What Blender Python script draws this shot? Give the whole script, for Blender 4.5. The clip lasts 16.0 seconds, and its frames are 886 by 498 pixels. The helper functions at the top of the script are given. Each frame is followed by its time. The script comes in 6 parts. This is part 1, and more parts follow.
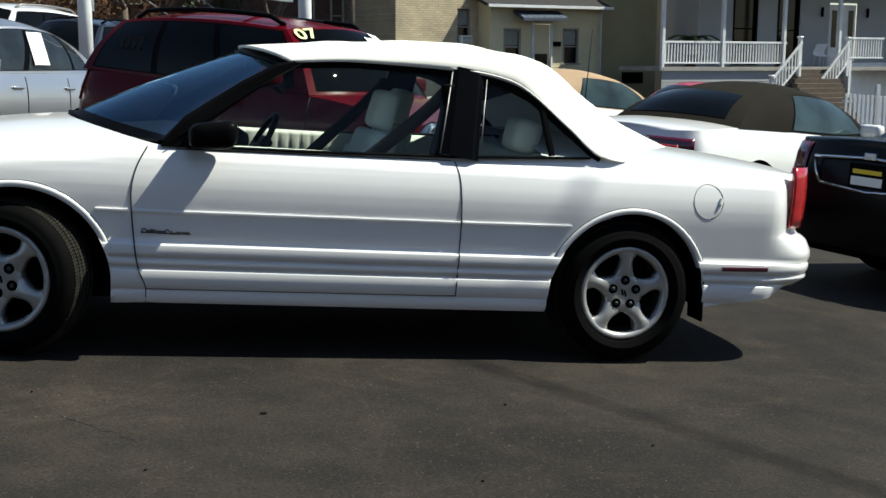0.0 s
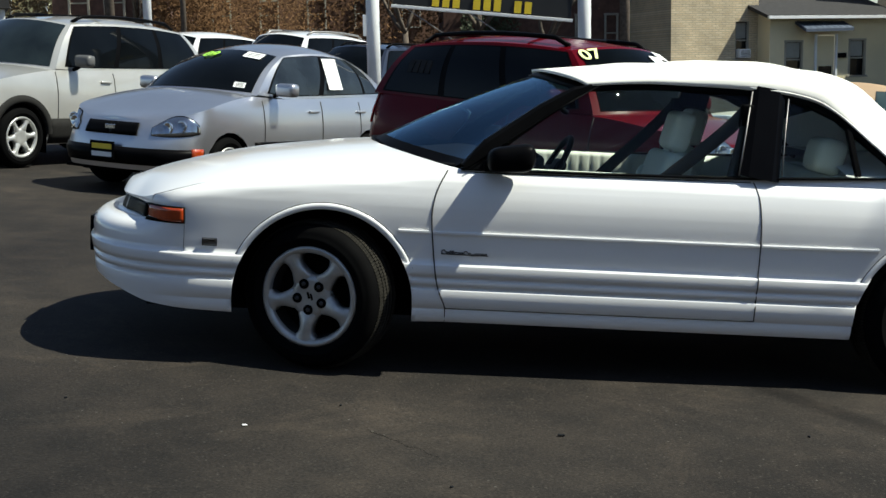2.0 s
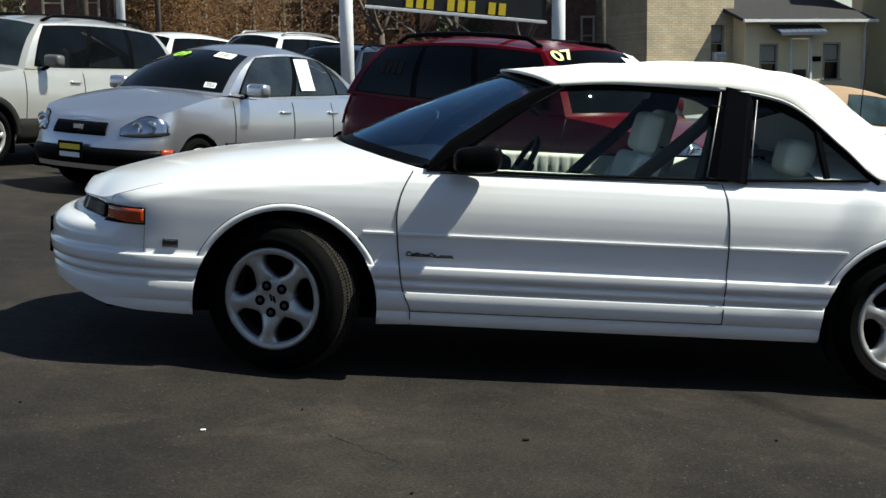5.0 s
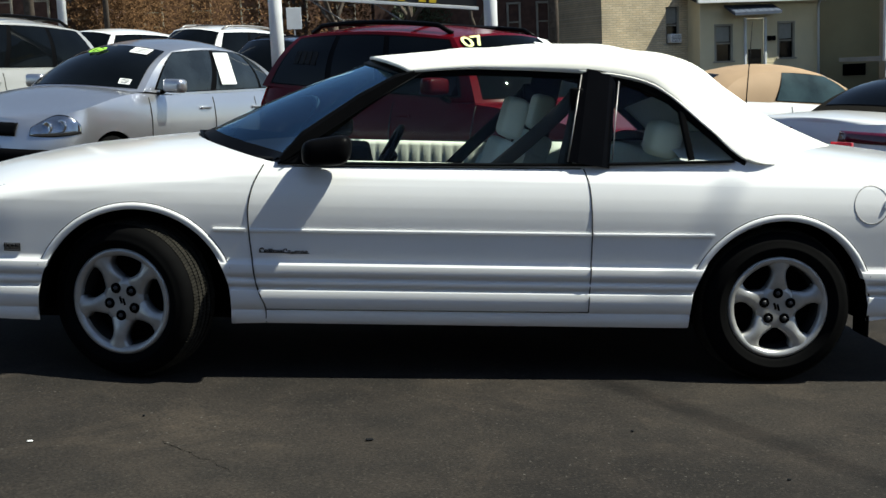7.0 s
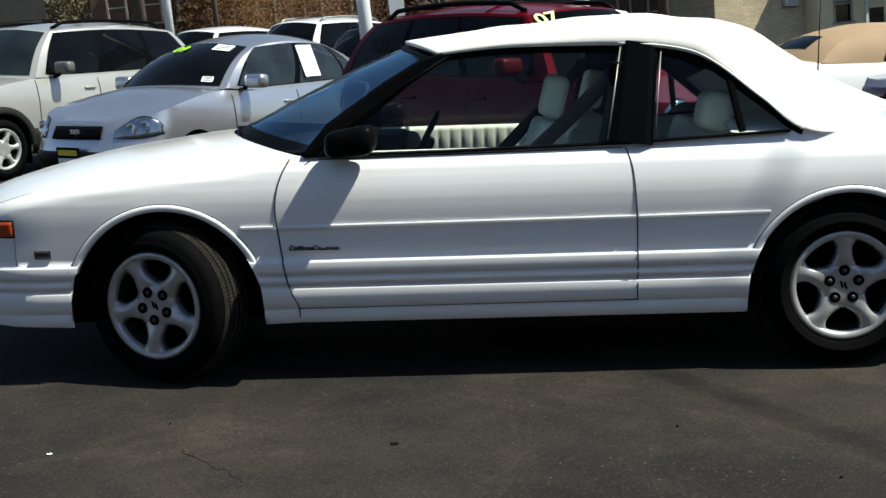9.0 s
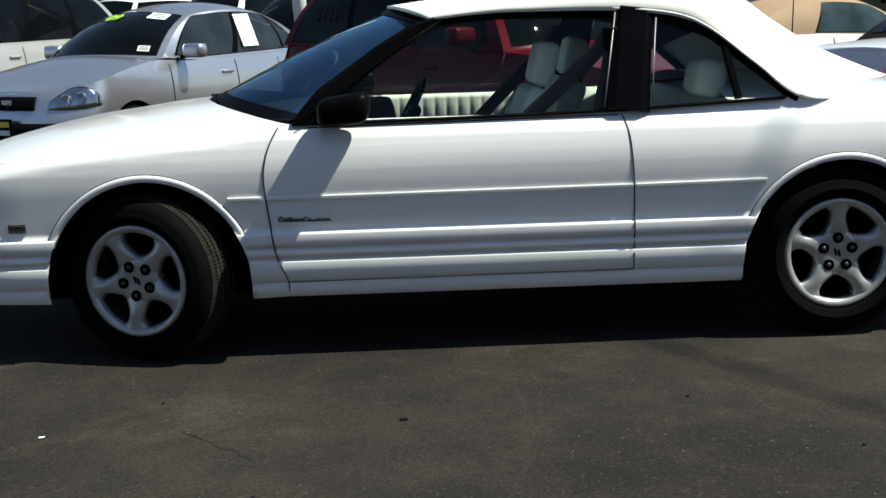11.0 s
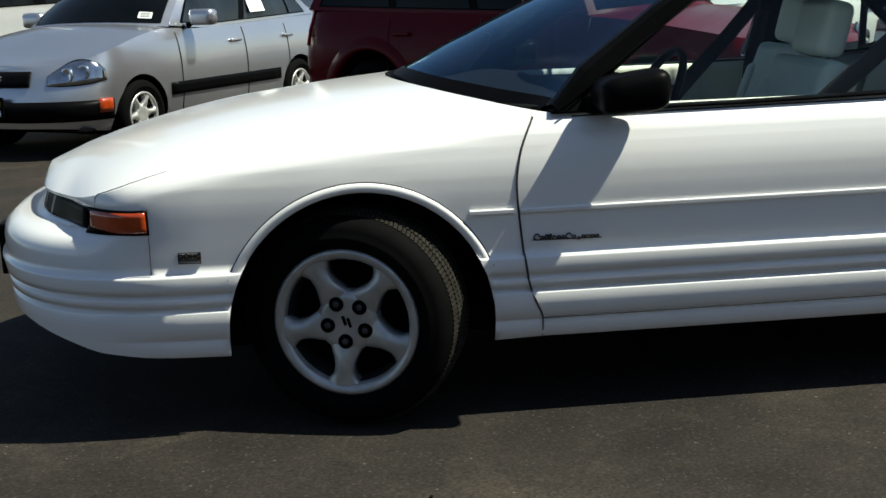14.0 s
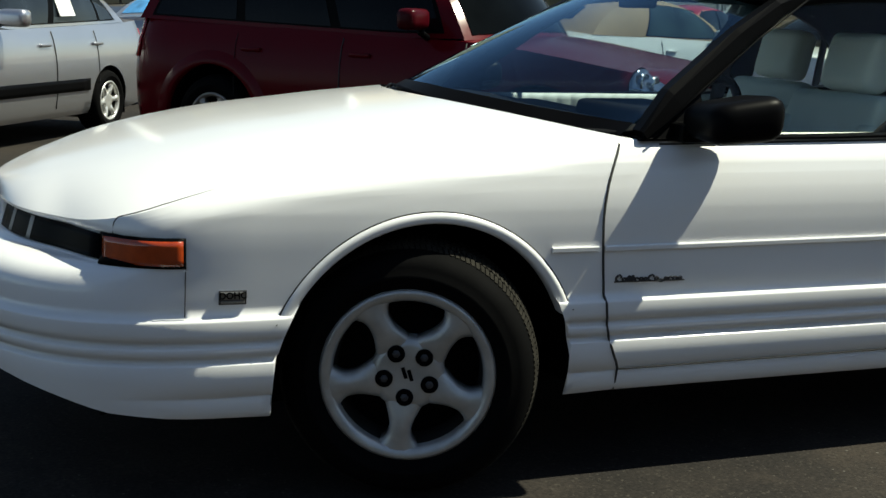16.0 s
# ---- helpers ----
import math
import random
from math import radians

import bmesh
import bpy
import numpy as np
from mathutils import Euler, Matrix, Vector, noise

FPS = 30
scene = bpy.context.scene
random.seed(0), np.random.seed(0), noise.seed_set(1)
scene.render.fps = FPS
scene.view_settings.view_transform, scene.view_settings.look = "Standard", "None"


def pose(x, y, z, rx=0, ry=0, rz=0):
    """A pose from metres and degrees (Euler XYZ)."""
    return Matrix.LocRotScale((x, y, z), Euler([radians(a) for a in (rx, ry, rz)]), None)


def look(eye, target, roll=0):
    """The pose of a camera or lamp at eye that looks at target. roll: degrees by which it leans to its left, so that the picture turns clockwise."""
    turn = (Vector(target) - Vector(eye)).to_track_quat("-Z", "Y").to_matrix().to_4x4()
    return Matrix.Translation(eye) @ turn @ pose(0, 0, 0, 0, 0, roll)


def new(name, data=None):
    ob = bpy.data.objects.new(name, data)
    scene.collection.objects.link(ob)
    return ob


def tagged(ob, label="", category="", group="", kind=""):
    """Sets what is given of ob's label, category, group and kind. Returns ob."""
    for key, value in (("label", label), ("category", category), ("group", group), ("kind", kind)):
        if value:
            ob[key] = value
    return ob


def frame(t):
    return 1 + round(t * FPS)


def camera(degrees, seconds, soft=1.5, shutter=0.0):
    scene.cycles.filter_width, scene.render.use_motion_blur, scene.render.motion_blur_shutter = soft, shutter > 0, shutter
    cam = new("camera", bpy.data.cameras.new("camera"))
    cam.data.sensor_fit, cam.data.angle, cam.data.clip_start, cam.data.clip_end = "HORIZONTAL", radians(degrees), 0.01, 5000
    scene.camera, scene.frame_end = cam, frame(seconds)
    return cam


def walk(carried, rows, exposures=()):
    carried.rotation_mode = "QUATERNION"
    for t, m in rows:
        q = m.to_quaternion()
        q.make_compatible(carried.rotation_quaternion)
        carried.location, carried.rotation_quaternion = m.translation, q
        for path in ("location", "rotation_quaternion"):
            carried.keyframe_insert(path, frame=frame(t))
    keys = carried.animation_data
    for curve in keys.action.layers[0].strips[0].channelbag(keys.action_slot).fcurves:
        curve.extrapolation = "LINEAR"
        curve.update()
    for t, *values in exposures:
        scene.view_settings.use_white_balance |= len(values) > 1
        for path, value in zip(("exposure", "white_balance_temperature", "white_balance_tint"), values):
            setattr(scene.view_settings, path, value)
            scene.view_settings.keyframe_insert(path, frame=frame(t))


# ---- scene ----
cam = camera(40.0, 16.0)
PATH = [
    (0, (0.449, -5.189, 1.285), (0.961, -3.280, 1.001), 4.21),
    (0.5, (0.420, -5.212, 1.292), (0.852, -3.283, 1.009), 4.03),
    (1, (0.395, -5.205, 1.299), (0.703, -3.253, 1.017), 3.70),
    (1.5, (0.355, -5.188, 1.303), (0.540, -3.221, 1.019), 3.29),
    (2, (0.338, -5.180, 1.304), (0.415, -3.205, 1.020), 2.96),
    (2.5, (0.343, -5.170, 1.307), (0.384, -3.194, 1.023), 2.71),
    (3, (0.358, -5.156, 1.307), (0.394, -3.180, 1.027), 2.60),
    (3.2, (0.359, -5.153, 1.302), (0.395, -3.175, 1.026), 2.65),
    (5.3, (0.408, -5.102, 1.296), (0.550, -3.131, 1.015), 3.32),
    (5.5, (0.424, -5.095, 1.308), (0.583, -3.125, 1.021), 3.33),
    (6, (0.557, -5.076, 1.311), (0.725, -3.108, 1.021), 3.12),
    (6.5, (0.736, -5.045, 1.313), (0.898, -3.077, 1.020), 2.40),
    (7, (0.888, -4.991, 1.309), (1.046, -3.023, 1.015), 1.61),
    (7.5, (1.031, -4.894, 1.312), (1.155, -2.925, 1.009), 0.87),
    (8, (1.125, -4.861, 1.311), (1.189, -2.889, 1.003), 0.04),
    (8.5, (1.202, -4.814, 1.318), (1.196, -2.844, 0.999), -0.94),
    (9, (1.259, -4.772, 1.308), (1.211, -2.803, 0.985), -1.79),
    (9.2, (1.259, -4.768, 1.309), (1.223, -2.800, 0.982), -1.71),
    (11.3, (0.848, -4.586, 1.280), (0.946, -2.627, 0.903), -1.60),
    (11.5, (0.781, -4.494, 1.268), (0.876, -2.535, 0.886), -1.70),
    (12, (0.575, -4.309, 1.277), (0.676, -2.354, 0.878), -1.70),
    (12.5, (0.387, -4.075, 1.279), (0.490, -2.122, 0.869), -2.10),
    (13, (0.226, -3.852, 1.300), (0.342, -1.903, 0.875), -2.30),
    (13.5, (0.037, -3.650, 1.298), (0.199, -1.706, 0.867), -2.20),
    (14, (-0.150, -3.438, 1.288), (0.085, -1.501, 0.859), -1.90),
    (14.5, (-0.288, -3.231, 1.291), (0.011, -1.303, 0.860), -1.90),
    (15, (-0.472, -3.040, 1.269), (-0.076, -1.127, 0.846), -1.20),
    (15.5, (-0.688, -2.875, 1.233), (-0.164, -0.990, 0.830), 0.00),
    (16, (-0.939, -2.762, 1.215), (-0.272, -0.919, 0.832), 1.90),
]

# the lot falls gently towards +x: LOT turns lot coordinates into upright world ones
LOT = pose(0, 0, 0, 0, 4.0, 0)
walk(cam, [(t, LOT @ look(eye, target, roll)) for t, eye, target, roll in PATH],
     [(0, 0.60, 6550, 10), (12.8, 0.60, 6500, 10), (14, 0.60, 6800, 8), (15.5, 0.60, 6980, 6), (16, 0.60, 6980, 6)])

# ---------------------------------------------------------------- light
SUN_WAY = (LOT.to_3x3() @ Vector((0.63, -0.13, 1.0))).normalized()
world = bpy.data.worlds.new("sky")
scene.world = world
world.use_nodes = True
wn = world.node_tree.nodes
sky = wn.new("ShaderNodeTexSky")
sky.sky_type = "NISHITA"
sky.sun_disc = False
sky.sun_elevation = math.asin(SUN_WAY.z)
sky.sun_rotation = math.atan2(SUN_WAY.x, SUN_WAY.y)
sky.altitude = 20
sky.dust_density = 0.25
sky.ozone_density = 1.2
wn["Background"].inputs["Strength"].default_value = 0.068
world.node_tree.links.new(sky.outputs[0], wn["Background"].inputs["Color"])
sun = new("sun", bpy.data.lights.new("sun", "SUN"))
sun.data.energy = 5.0
sun.data.angle = radians(0.53)
sun.data.color = (0.985, 1.0, 0.865)
sun.matrix_world = look(SUN_WAY * 60, (0, 0, 0))


# ---------------------------------------------------------------- materials
def nodes_of(name):
    m = bpy.data.materials.new(name)
    m.use_nodes = True
    return m, m.node_tree.nodes, m.node_tree.links, m.node_tree.nodes["Principled BSDF"]


def add_noise(n, l, scale, detail=4.0, coord="Object", stretch=None):
    tc = n.new("ShaderNodeTexCoord")
    t = n.new("ShaderNodeTexNoise")
    t.inputs["Scale"].default_value = scale
    t.inputs["Detail"].default_value = detail
    src = tc.outputs[coord]
    if stretch:
        mp = n.new("ShaderNodeMapping")
        mp.inputs["Scale"].default_value = stretch
        l.new(src, mp.inputs[0])
        src = mp.outputs[0]
    l.new(src, t.inputs["Vector"])
    return t


def ramp(n, l, fac, a, b, lo=0.3, hi=0.7):
    r = n.new("ShaderNodeValToRGB")
    r.color_ramp.elements[0].position, r.color_ramp.elements[1].position = lo, hi
    r.color_ramp.elements[0].color, r.color_ramp.elements[1].color = (*a, 1), (*b, 1)
    l.new(fac, r.inputs[0])
    return r


def plain(name, col, rough=0.5, metal=0.0, coat=0.0, vary=0.12, scale=6.0, bump=0.0, bump_scale=60.0, spec=0.5):
    """A surface with mottled colour and, where asked, fine relief."""
    m, n, l, b = nodes_of(name)
    t = add_noise(n, l, scale)
    dark = tuple(c * (1 - vary) for c in col)
    light = tuple(min(1, c * (1 + vary * 0.5)) for c in col)
    r = ramp(n, l, t.outputs["Fac"], dark, light)
    l.new(r.outputs[0], b.inputs["Base Color"])
    b.inputs["Roughness"].default_value = rough
    b.inputs["Metallic"].default_value = metal
    b.inputs["Coat Weight"].default_value = coat
    b.inputs["Coat Roughness"].default_value = 0.04
    b.inputs["Specular IOR Level"].default_value = spec
    if bump:
        t2 = add_noise(n, l, bump_scale, 3)
        bp = n.new("ShaderNodeBump")
        bp.inputs["Strength"].default_value = bump
        bp.inputs["Distance"].default_value = 0.01
        l.new(t2.outputs["Fac"], bp.inputs["Height"])
        l.new(bp.outputs[0], b.inputs["Normal"])
    return m


def car_paint(name, col, rough=0.35, metal=0.0, dirt=0.06, coat=1.0, coat_rough=0.05, spec=0.5):
    """Lacquered paint with a little road film low down in its own blotches."""
    m, n, l, b = nodes_of(name)
    t = add_noise(n, l, 3.0, 6)
    r = ramp(n, l, t.outputs["Fac"], tuple(c * (1 - dirt) for c in col), col, 0.35, 0.6)
    l.new(r.outputs[0], b.inputs["Base Color"])
    t2 = add_noise(n, l, 14.0, 5)
    r2 = ramp(n, l, t2.outputs["Fac"], (rough * 0.93,) * 3, (min(1, rough * 1.1),) * 3)
    l.new(r2.outputs[0], b.inputs["Roughness"])
    b.inputs["Metallic"].default_value = metal
    b.inputs["Coat Weight"].default_value = coat
    b.inputs["Coat Roughness"].default_value = coat_rough
    b.inputs["Specular IOR Level"].default_value = spec
    return m


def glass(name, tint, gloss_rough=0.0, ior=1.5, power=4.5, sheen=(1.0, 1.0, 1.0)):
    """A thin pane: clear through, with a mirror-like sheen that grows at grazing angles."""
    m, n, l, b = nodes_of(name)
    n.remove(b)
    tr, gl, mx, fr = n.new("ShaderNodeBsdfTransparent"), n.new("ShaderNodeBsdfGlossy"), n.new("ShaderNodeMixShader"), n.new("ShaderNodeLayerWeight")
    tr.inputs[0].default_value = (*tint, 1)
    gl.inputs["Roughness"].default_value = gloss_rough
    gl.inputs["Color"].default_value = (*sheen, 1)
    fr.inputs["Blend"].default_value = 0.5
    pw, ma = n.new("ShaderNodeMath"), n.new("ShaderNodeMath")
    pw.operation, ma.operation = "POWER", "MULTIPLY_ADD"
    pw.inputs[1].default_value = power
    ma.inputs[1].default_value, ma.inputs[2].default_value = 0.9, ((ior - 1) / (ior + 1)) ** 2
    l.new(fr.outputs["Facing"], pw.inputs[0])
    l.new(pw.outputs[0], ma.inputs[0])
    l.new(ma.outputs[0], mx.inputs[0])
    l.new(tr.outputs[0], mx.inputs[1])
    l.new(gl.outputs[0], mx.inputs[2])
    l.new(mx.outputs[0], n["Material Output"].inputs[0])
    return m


def asphalt():
    m, n, l, b = nodes_of("asphalt")
    big = add_noise(n, l, 0.55, 7)
    big.inputs["Distortion"].default_value = 0.6
    mid = add_noise(n, l, 4.0, 9)
    fine = add_noise(n, l, 95.0, 4)
    r1 = ramp(n, l, big.outputs["Fac"], (0.0129, 0.0111, 0.0101), (0.0240, 0.0204, 0.0177), 0.38, 0.62)
    r2 = ramp(n, l, mid.outputs["Fac"], (0.80, 0.81, 0.82), (1.24, 1.20, 1.15), 0.36, 0.66)
    r3 = ramp(n, l, fine.outputs["Fac"], (0.62, 0.62, 0.62), (1.5, 1.47, 1.42), 0.3, 0.72)
    m1, m2 = n.new("ShaderNodeMix"), n.new("ShaderNodeMix")
    for mm in (m1, m2):
        mm.data_type, mm.blend_type = "RGBA", "MULTIPLY"
        mm.inputs[0].default_value = 1.0
    l.new(r1.outputs[0], m1.inputs[6])
    l.new(r2.outputs[0], m1.inputs[7])
    l.new(m1.outputs[2], m2.inputs[6])
    l.new(r3.outputs[0], m2.inputs[7])
    # irregular paler worn patches with ragged edges
    worn = add_noise(n, l, 1.1, 12)
    worn.inputs["Roughness"].default_value = 0.72
    worn.inputs["Distortion"].default_value = 1.2
    r4 = ramp(n, l, worn.outputs["Fac"], (1, 1, 1), (1.42, 1.38, 1.32), 0.53, 0.60)
    m4 = n.new("ShaderNodeMix")
    m4.data_type, m4.blend_type = "RGBA", "MULTIPLY"
    m4.inputs[0].default_value = 1.0
    l.new(m2.outputs[2], m4.inputs[6])
    l.new(r4.outputs[0], m4.inputs[7])
    m2 = m4
    # pale worn stones
    tc = n.new("ShaderNodeTexCoord")
    vo = n.new("ShaderNodeTexVoronoi")
    vo.inputs["Scale"].default_value = 52
    l.new(tc.outputs["Object"], vo.inputs["Vector"])
    st = ramp(n, l, vo.outputs["Distance"], (1, 1, 1), (0, 0, 0), 0.16, 0.26)
    pick = ramp(n, l, vo.outputs["Color"], (0, 0, 0), (1, 1, 1), 0.80, 0.88)
    mk = n.new("ShaderNodeMath")
    mk.operation = "MULTIPLY"
    l.new(st.outputs[0], mk.inputs[0])
    l.new(pick.outputs[0], mk.inputs[1])
    m3 = n.new("ShaderNodeMix")
    m3.data_type = "RGBA"
    # the stones lie in loose clusters
    many = ramp(n, l, worn.outputs["Fac"], (0.25, 0.25, 0.25), (1, 1, 1), 0.46, 0.58)
    mk2 = n.new("ShaderNodeMath")
    mk2.operation = "MULTIPLY"
    l.new(mk.outputs[0], mk2.inputs[0])
    l.new(many.outputs[0], mk2.inputs[1])
    l.new(mk2.outputs[0], m3.inputs[0])
    l.new(m2.outputs[2], m3.inputs[6])
    m3.inputs[7].default_value = (0.10, 0.093, 0.082, 1)
    # fine tan grit
    vo2 = n.new("ShaderNodeTexVoronoi")
    vo2.inputs["Scale"].default_value = 140
    l.new(tc.outputs["Object"], vo2.inputs["Vector"])
    pick2 = ramp(n, l, vo2.outputs["Color"], (0, 0, 0), (0.8, 0.8, 0.8), 0.78, 0.95)
    m5 = n.new("ShaderNodeMix")
    m5.data_type = "RGBA"
    l.new(pick2.outputs[0], m5.inputs[0])
    l.new(m3.outputs[2], m5.inputs[6])
    m5.inputs[7].default_value = (0.048, 0.042, 0.034, 1)
    # a broad darker patch with ragged edges
    mp = n.new("ShaderNodeMapping")
    mp.inputs["Location"].default_value = (0.62, 0.72, 0.0)
    mp.inputs["Scale"].default_value = (0.44, 0.62, 0.0)
    wob = add_noise(n, l, 1.6, 6)
    ad = n.new("ShaderNodeVectorMath")
    ad.operation = "MULTIPLY_ADD"
    ad.inputs[1].default_value = (0.9, 0.9, 0.0)
    l.new(wob.outputs["Color"], ad.inputs[0])
    l.new(tc.outputs["Object"], ad.inputs[2])
    l.new(ad.outputs[0], mp.inputs[0])
    ln = n.new("ShaderNodeVectorMath")
    ln.operation = "LENGTH"
    l.new(mp.outputs[0], ln.inputs[0])
    broad_dark = ramp(n, l, ln.outputs["Value"], (0.62, 0.64, 0.67), (1, 1, 1), 0.45, 1.0)
    m6 = n.new("ShaderNodeMix")
    m6.data_type, m6.blend_type = "RGBA", "MULTIPLY"
    m6.inputs[0].default_value = 1.0
    l.new(m5.outputs[2], m6.inputs[6])
    l.new(broad_dark.outputs[0], m6.inputs[7])
    l.new(m6.outputs[2], b.inputs["Base Color"])
    b.inputs["Roughness"].default_value = 0.9
    b.inputs["Specular IOR Level"].default_value = 0.2
    bp = n.new("ShaderNodeBump")
    bp.inputs["Strength"].default_value = 0.35
    bp.inputs["Distance"].default_value = 0.005
    l.new(fine.outputs["Fac"], bp.inputs["Height"])
    l.new(bp.outputs[0], b.inputs["Normal"])
    return m


def brickwork():
    m, n, l, b = nodes_of("tan brick")
    tc = n.new("ShaderNodeTexCoord")
    mp = n.new("ShaderNodeMapping")
    mp.inputs["Rotation"].default_value = (radians(90), 0, 0)
    br = n.new("ShaderNodeTexBrick")
    br.inputs["Color1"].default_value = (0.70, 0.585, 0.40, 1)
    br.inputs["Color2"].default_value = (0.60, 0.48, 0.31, 1)
    br.inputs["Mortar"].default_value = (0.42, 0.36, 0.27, 1)
    br.inputs["Scale"].default_value = 1.0
    br.inputs["Brick Width"].default_value = 0.30
    br.inputs["Row Height"].default_value = 0.092
    br.inputs["Mortar Size"].default_value = 0.010
    l.new(tc.outputs["Object"], mp.inputs[0])
    l.new(mp.outputs[0], br.inputs["Vector"])
    t = add_noise(n, l, 1.3, 5)
    r = ramp(n, l, t.outputs["Fac"], (0.75, 0.75, 0.75), (1.1, 1.08, 1.05))
    mm = n.new("ShaderNodeMix")
    mm.data_type, mm.blend_type = "RGBA", "MULTIPLY"
    mm.inputs[0].default_value = 1
    l.new(br.outputs[0], mm.inputs[6])
    l.new(r.outputs[0], mm.inputs[7])
    l.new(mm.outputs[2], b.inputs["Base Color"])
    b.inputs["Roughness"].default_value = 0.9
    return m


def fabric(name, col, scale=900.0, bump=0.15, rough=0.75, spec=0.3):
    m, n, l, b = nodes_of(name)
    t = add_noise(n, l, 4.0, 5)
    r = ramp(n, l, t.outputs["Fac"], tuple(c * 0.9 for c in col), col)
    l.new(r.outputs[0], b.inputs["Base Color"])
    b.inputs["Roughness"].default_value = rough
    b.inputs["Specular IOR Level"].default_value = spec
    t2 = add_noise(n, l, scale, 2)
    bp = n.new("ShaderNodeBump")
    bp.inputs["Strength"].default_value = bump
    bp.inputs["Distance"].default_value = 0.002
    l.new(t2.outputs["Fac"], bp.inputs["Height"])
    l.new(bp.outputs[0], b.inputs["Normal"])
    return m


WHITE = car_paint("white paint", (0.83, 0.83, 0.835), 0.3, dirt=0.025, coat_rough=0.12)
SILVER = car_paint("silver paint", (0.57, 0.58, 0.62), 0.33, 0.88, dirt=0.03)
SILVERBLUE = car_paint("grey-blue paint", (0.36, 0.39, 0.44), 0.3, 0.5)
CHAMPAGNE = car_paint("champagne paint", (0.55, 0.54, 0.51), 0.32, 0.5)
CRIMSON = car_paint("dark red paint", (0.092, 0.0022, 0.006), 0.16, 0.0, coat=0.0, spec=0.11)
BRIGHTRED = car_paint("bright red paint", (0.5, 0.02, 0.03), 0.3)
BLACKPAINT = car_paint("black paint", (0.003, 0.003, 0.0036), 0.22, coat=0.04, spec=0.15)
NAVY = car_paint("dark navy paint", (0.012, 0.016, 0.03), 0.3)
VINYL = fabric("white soft top vinyl", (0.83, 0.82, 0.77))
TANCLOTH = fabric("tan soft top cloth", (0.36, 0.245, 0.15))
OLIVECLOTH = fabric("dark olive soft top cloth", (0.0205, 0.0188, 0.0160), rough=0.95, spec=0.03)
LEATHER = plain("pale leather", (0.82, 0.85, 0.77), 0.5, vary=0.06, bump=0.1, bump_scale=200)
# the same pale leather, greyed in its colour for cabin shade
LEATHERDIM = plain("pale leather with cabin shade in it", (0.66, 0.72, 0.66), 0.55, vary=0.1, bump=0.1, bump_scale=200)
RUBBER = plain("tyre rubber", (0.0026, 0.0026, 0.0028), 0.8, vary=0.25, scale=12, bump=0.05, bump_scale=120, spec=0.05)
BLACKTRIM = plain("black trim", (0.003, 0.003, 0.0034), 0.38, vary=0.2, spec=0.03)
BLACKGLOSS = plain("black gloss", (0.0025, 0.0025, 0.003), 0.16, vary=0.2, spec=0.05)
# near-black for hollows, so that their shade sits in the colour
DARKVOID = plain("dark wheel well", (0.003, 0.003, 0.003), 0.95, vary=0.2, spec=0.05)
GREYPLASTIC = plain("grey plastic", (0.017, 0.0165, 0.0155), 0.8, vary=0.15, bump=0.15, bump_scale=150, spec=0.15)
SEAM = plain("shut line", (0.03, 0.03, 0.03), 0.8, vary=0.1)
# rim barrel metal, its deep shade put into the colour
BARRELSHADE = plain("barrel metal with shade in it", (0.022, 0.021, 0.020), 0.7, 0.2, vary=0.3, scale=20)
TREAD = plain("dusty tyre tread", (0.024, 0.022, 0.018), 0.9, vary=0.45, scale=25, spec=0.1)
ALLOY = plain("painted alloy", (0.50, 0.495, 0.48), 0.32, 0.5, vary=0.2, scale=16)
CHROME = plain("chrome", (0.75, 0.76, 0.78), 0.12, 1.0, vary=0.05)
STEEL = plain("dull steel", (0.30, 0.29, 0.28), 0.5, 0.9, vary=0.2)
BELT = plain("seat belt webbing", (0.015, 0.016, 0.018), 0.8, vary=0.2)
DASH = plain("dark dashboard", (0.010, 0.011, 0.013), 0.85, vary=0.15, bump=0.1, bump_scale=200, spec=0.08)
CLEAR = glass("clear window glass", (0.86, 0.92, 0.88), 0.0, 1.3, 5.5)
# the sheen's blue stands in for a deeper blue sky reflection
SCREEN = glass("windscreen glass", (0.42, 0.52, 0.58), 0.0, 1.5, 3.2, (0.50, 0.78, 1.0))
ORANGE = plain("amber lens", (0.40, 0.045, 0.004), 0.2, vary=0.25, scale=30, coat=1)
REDLENS = plain("red lens", (0.42, 0.01, 0.015), 0.2, vary=0.25, scale=20, coat=1)
DARKRED = plain("dark red lens", (0.10, 0.004, 0.02), 0.2, vary=0.2, scale=20, coat=1)
LAMPGLASS = plain("headlamp glass", (0.40, 0.43, 0.47), 0.07, 0.95, vary=0.55, scale=9, coat=1)
GREYBADGE = plain("grey badge", (0.05, 0.05, 0.055), 0.5, 0.2, vary=0.2)
PAPER = plain("white paper", (0.80, 0.81, 0.80), 0.8, vary=0.05)
LIME = plain("lime window paint", (0.36, 0.75, 0.06), 0.6, vary=0.05)
PALEYELLOW = plain("pale yellow window paint", (0.80, 0.84, 0.36), 0.6, vary=0.05)
YELLOWINK = plain("yellow sign paint", (0.80, 0.58, 0.03), 0.5, vary=0.06)
BLACKSIGN = plain("black sign face", (0.012, 0.013, 0.014), 0.5, vary=0.2)
POLEWHITE = plain("white painted steel", (0.74, 0.75, 0.76), 0.45, vary=0.08, scale=3)
WHITEWOOD = plain("white painted wood", (0.76, 0.77, 0.78), 0.55, vary=0.08, scale=3)
CREAM = plain("cream siding", (0.72, 0.62, 0.40), 0.7, vary=0.1, scale=0.8)
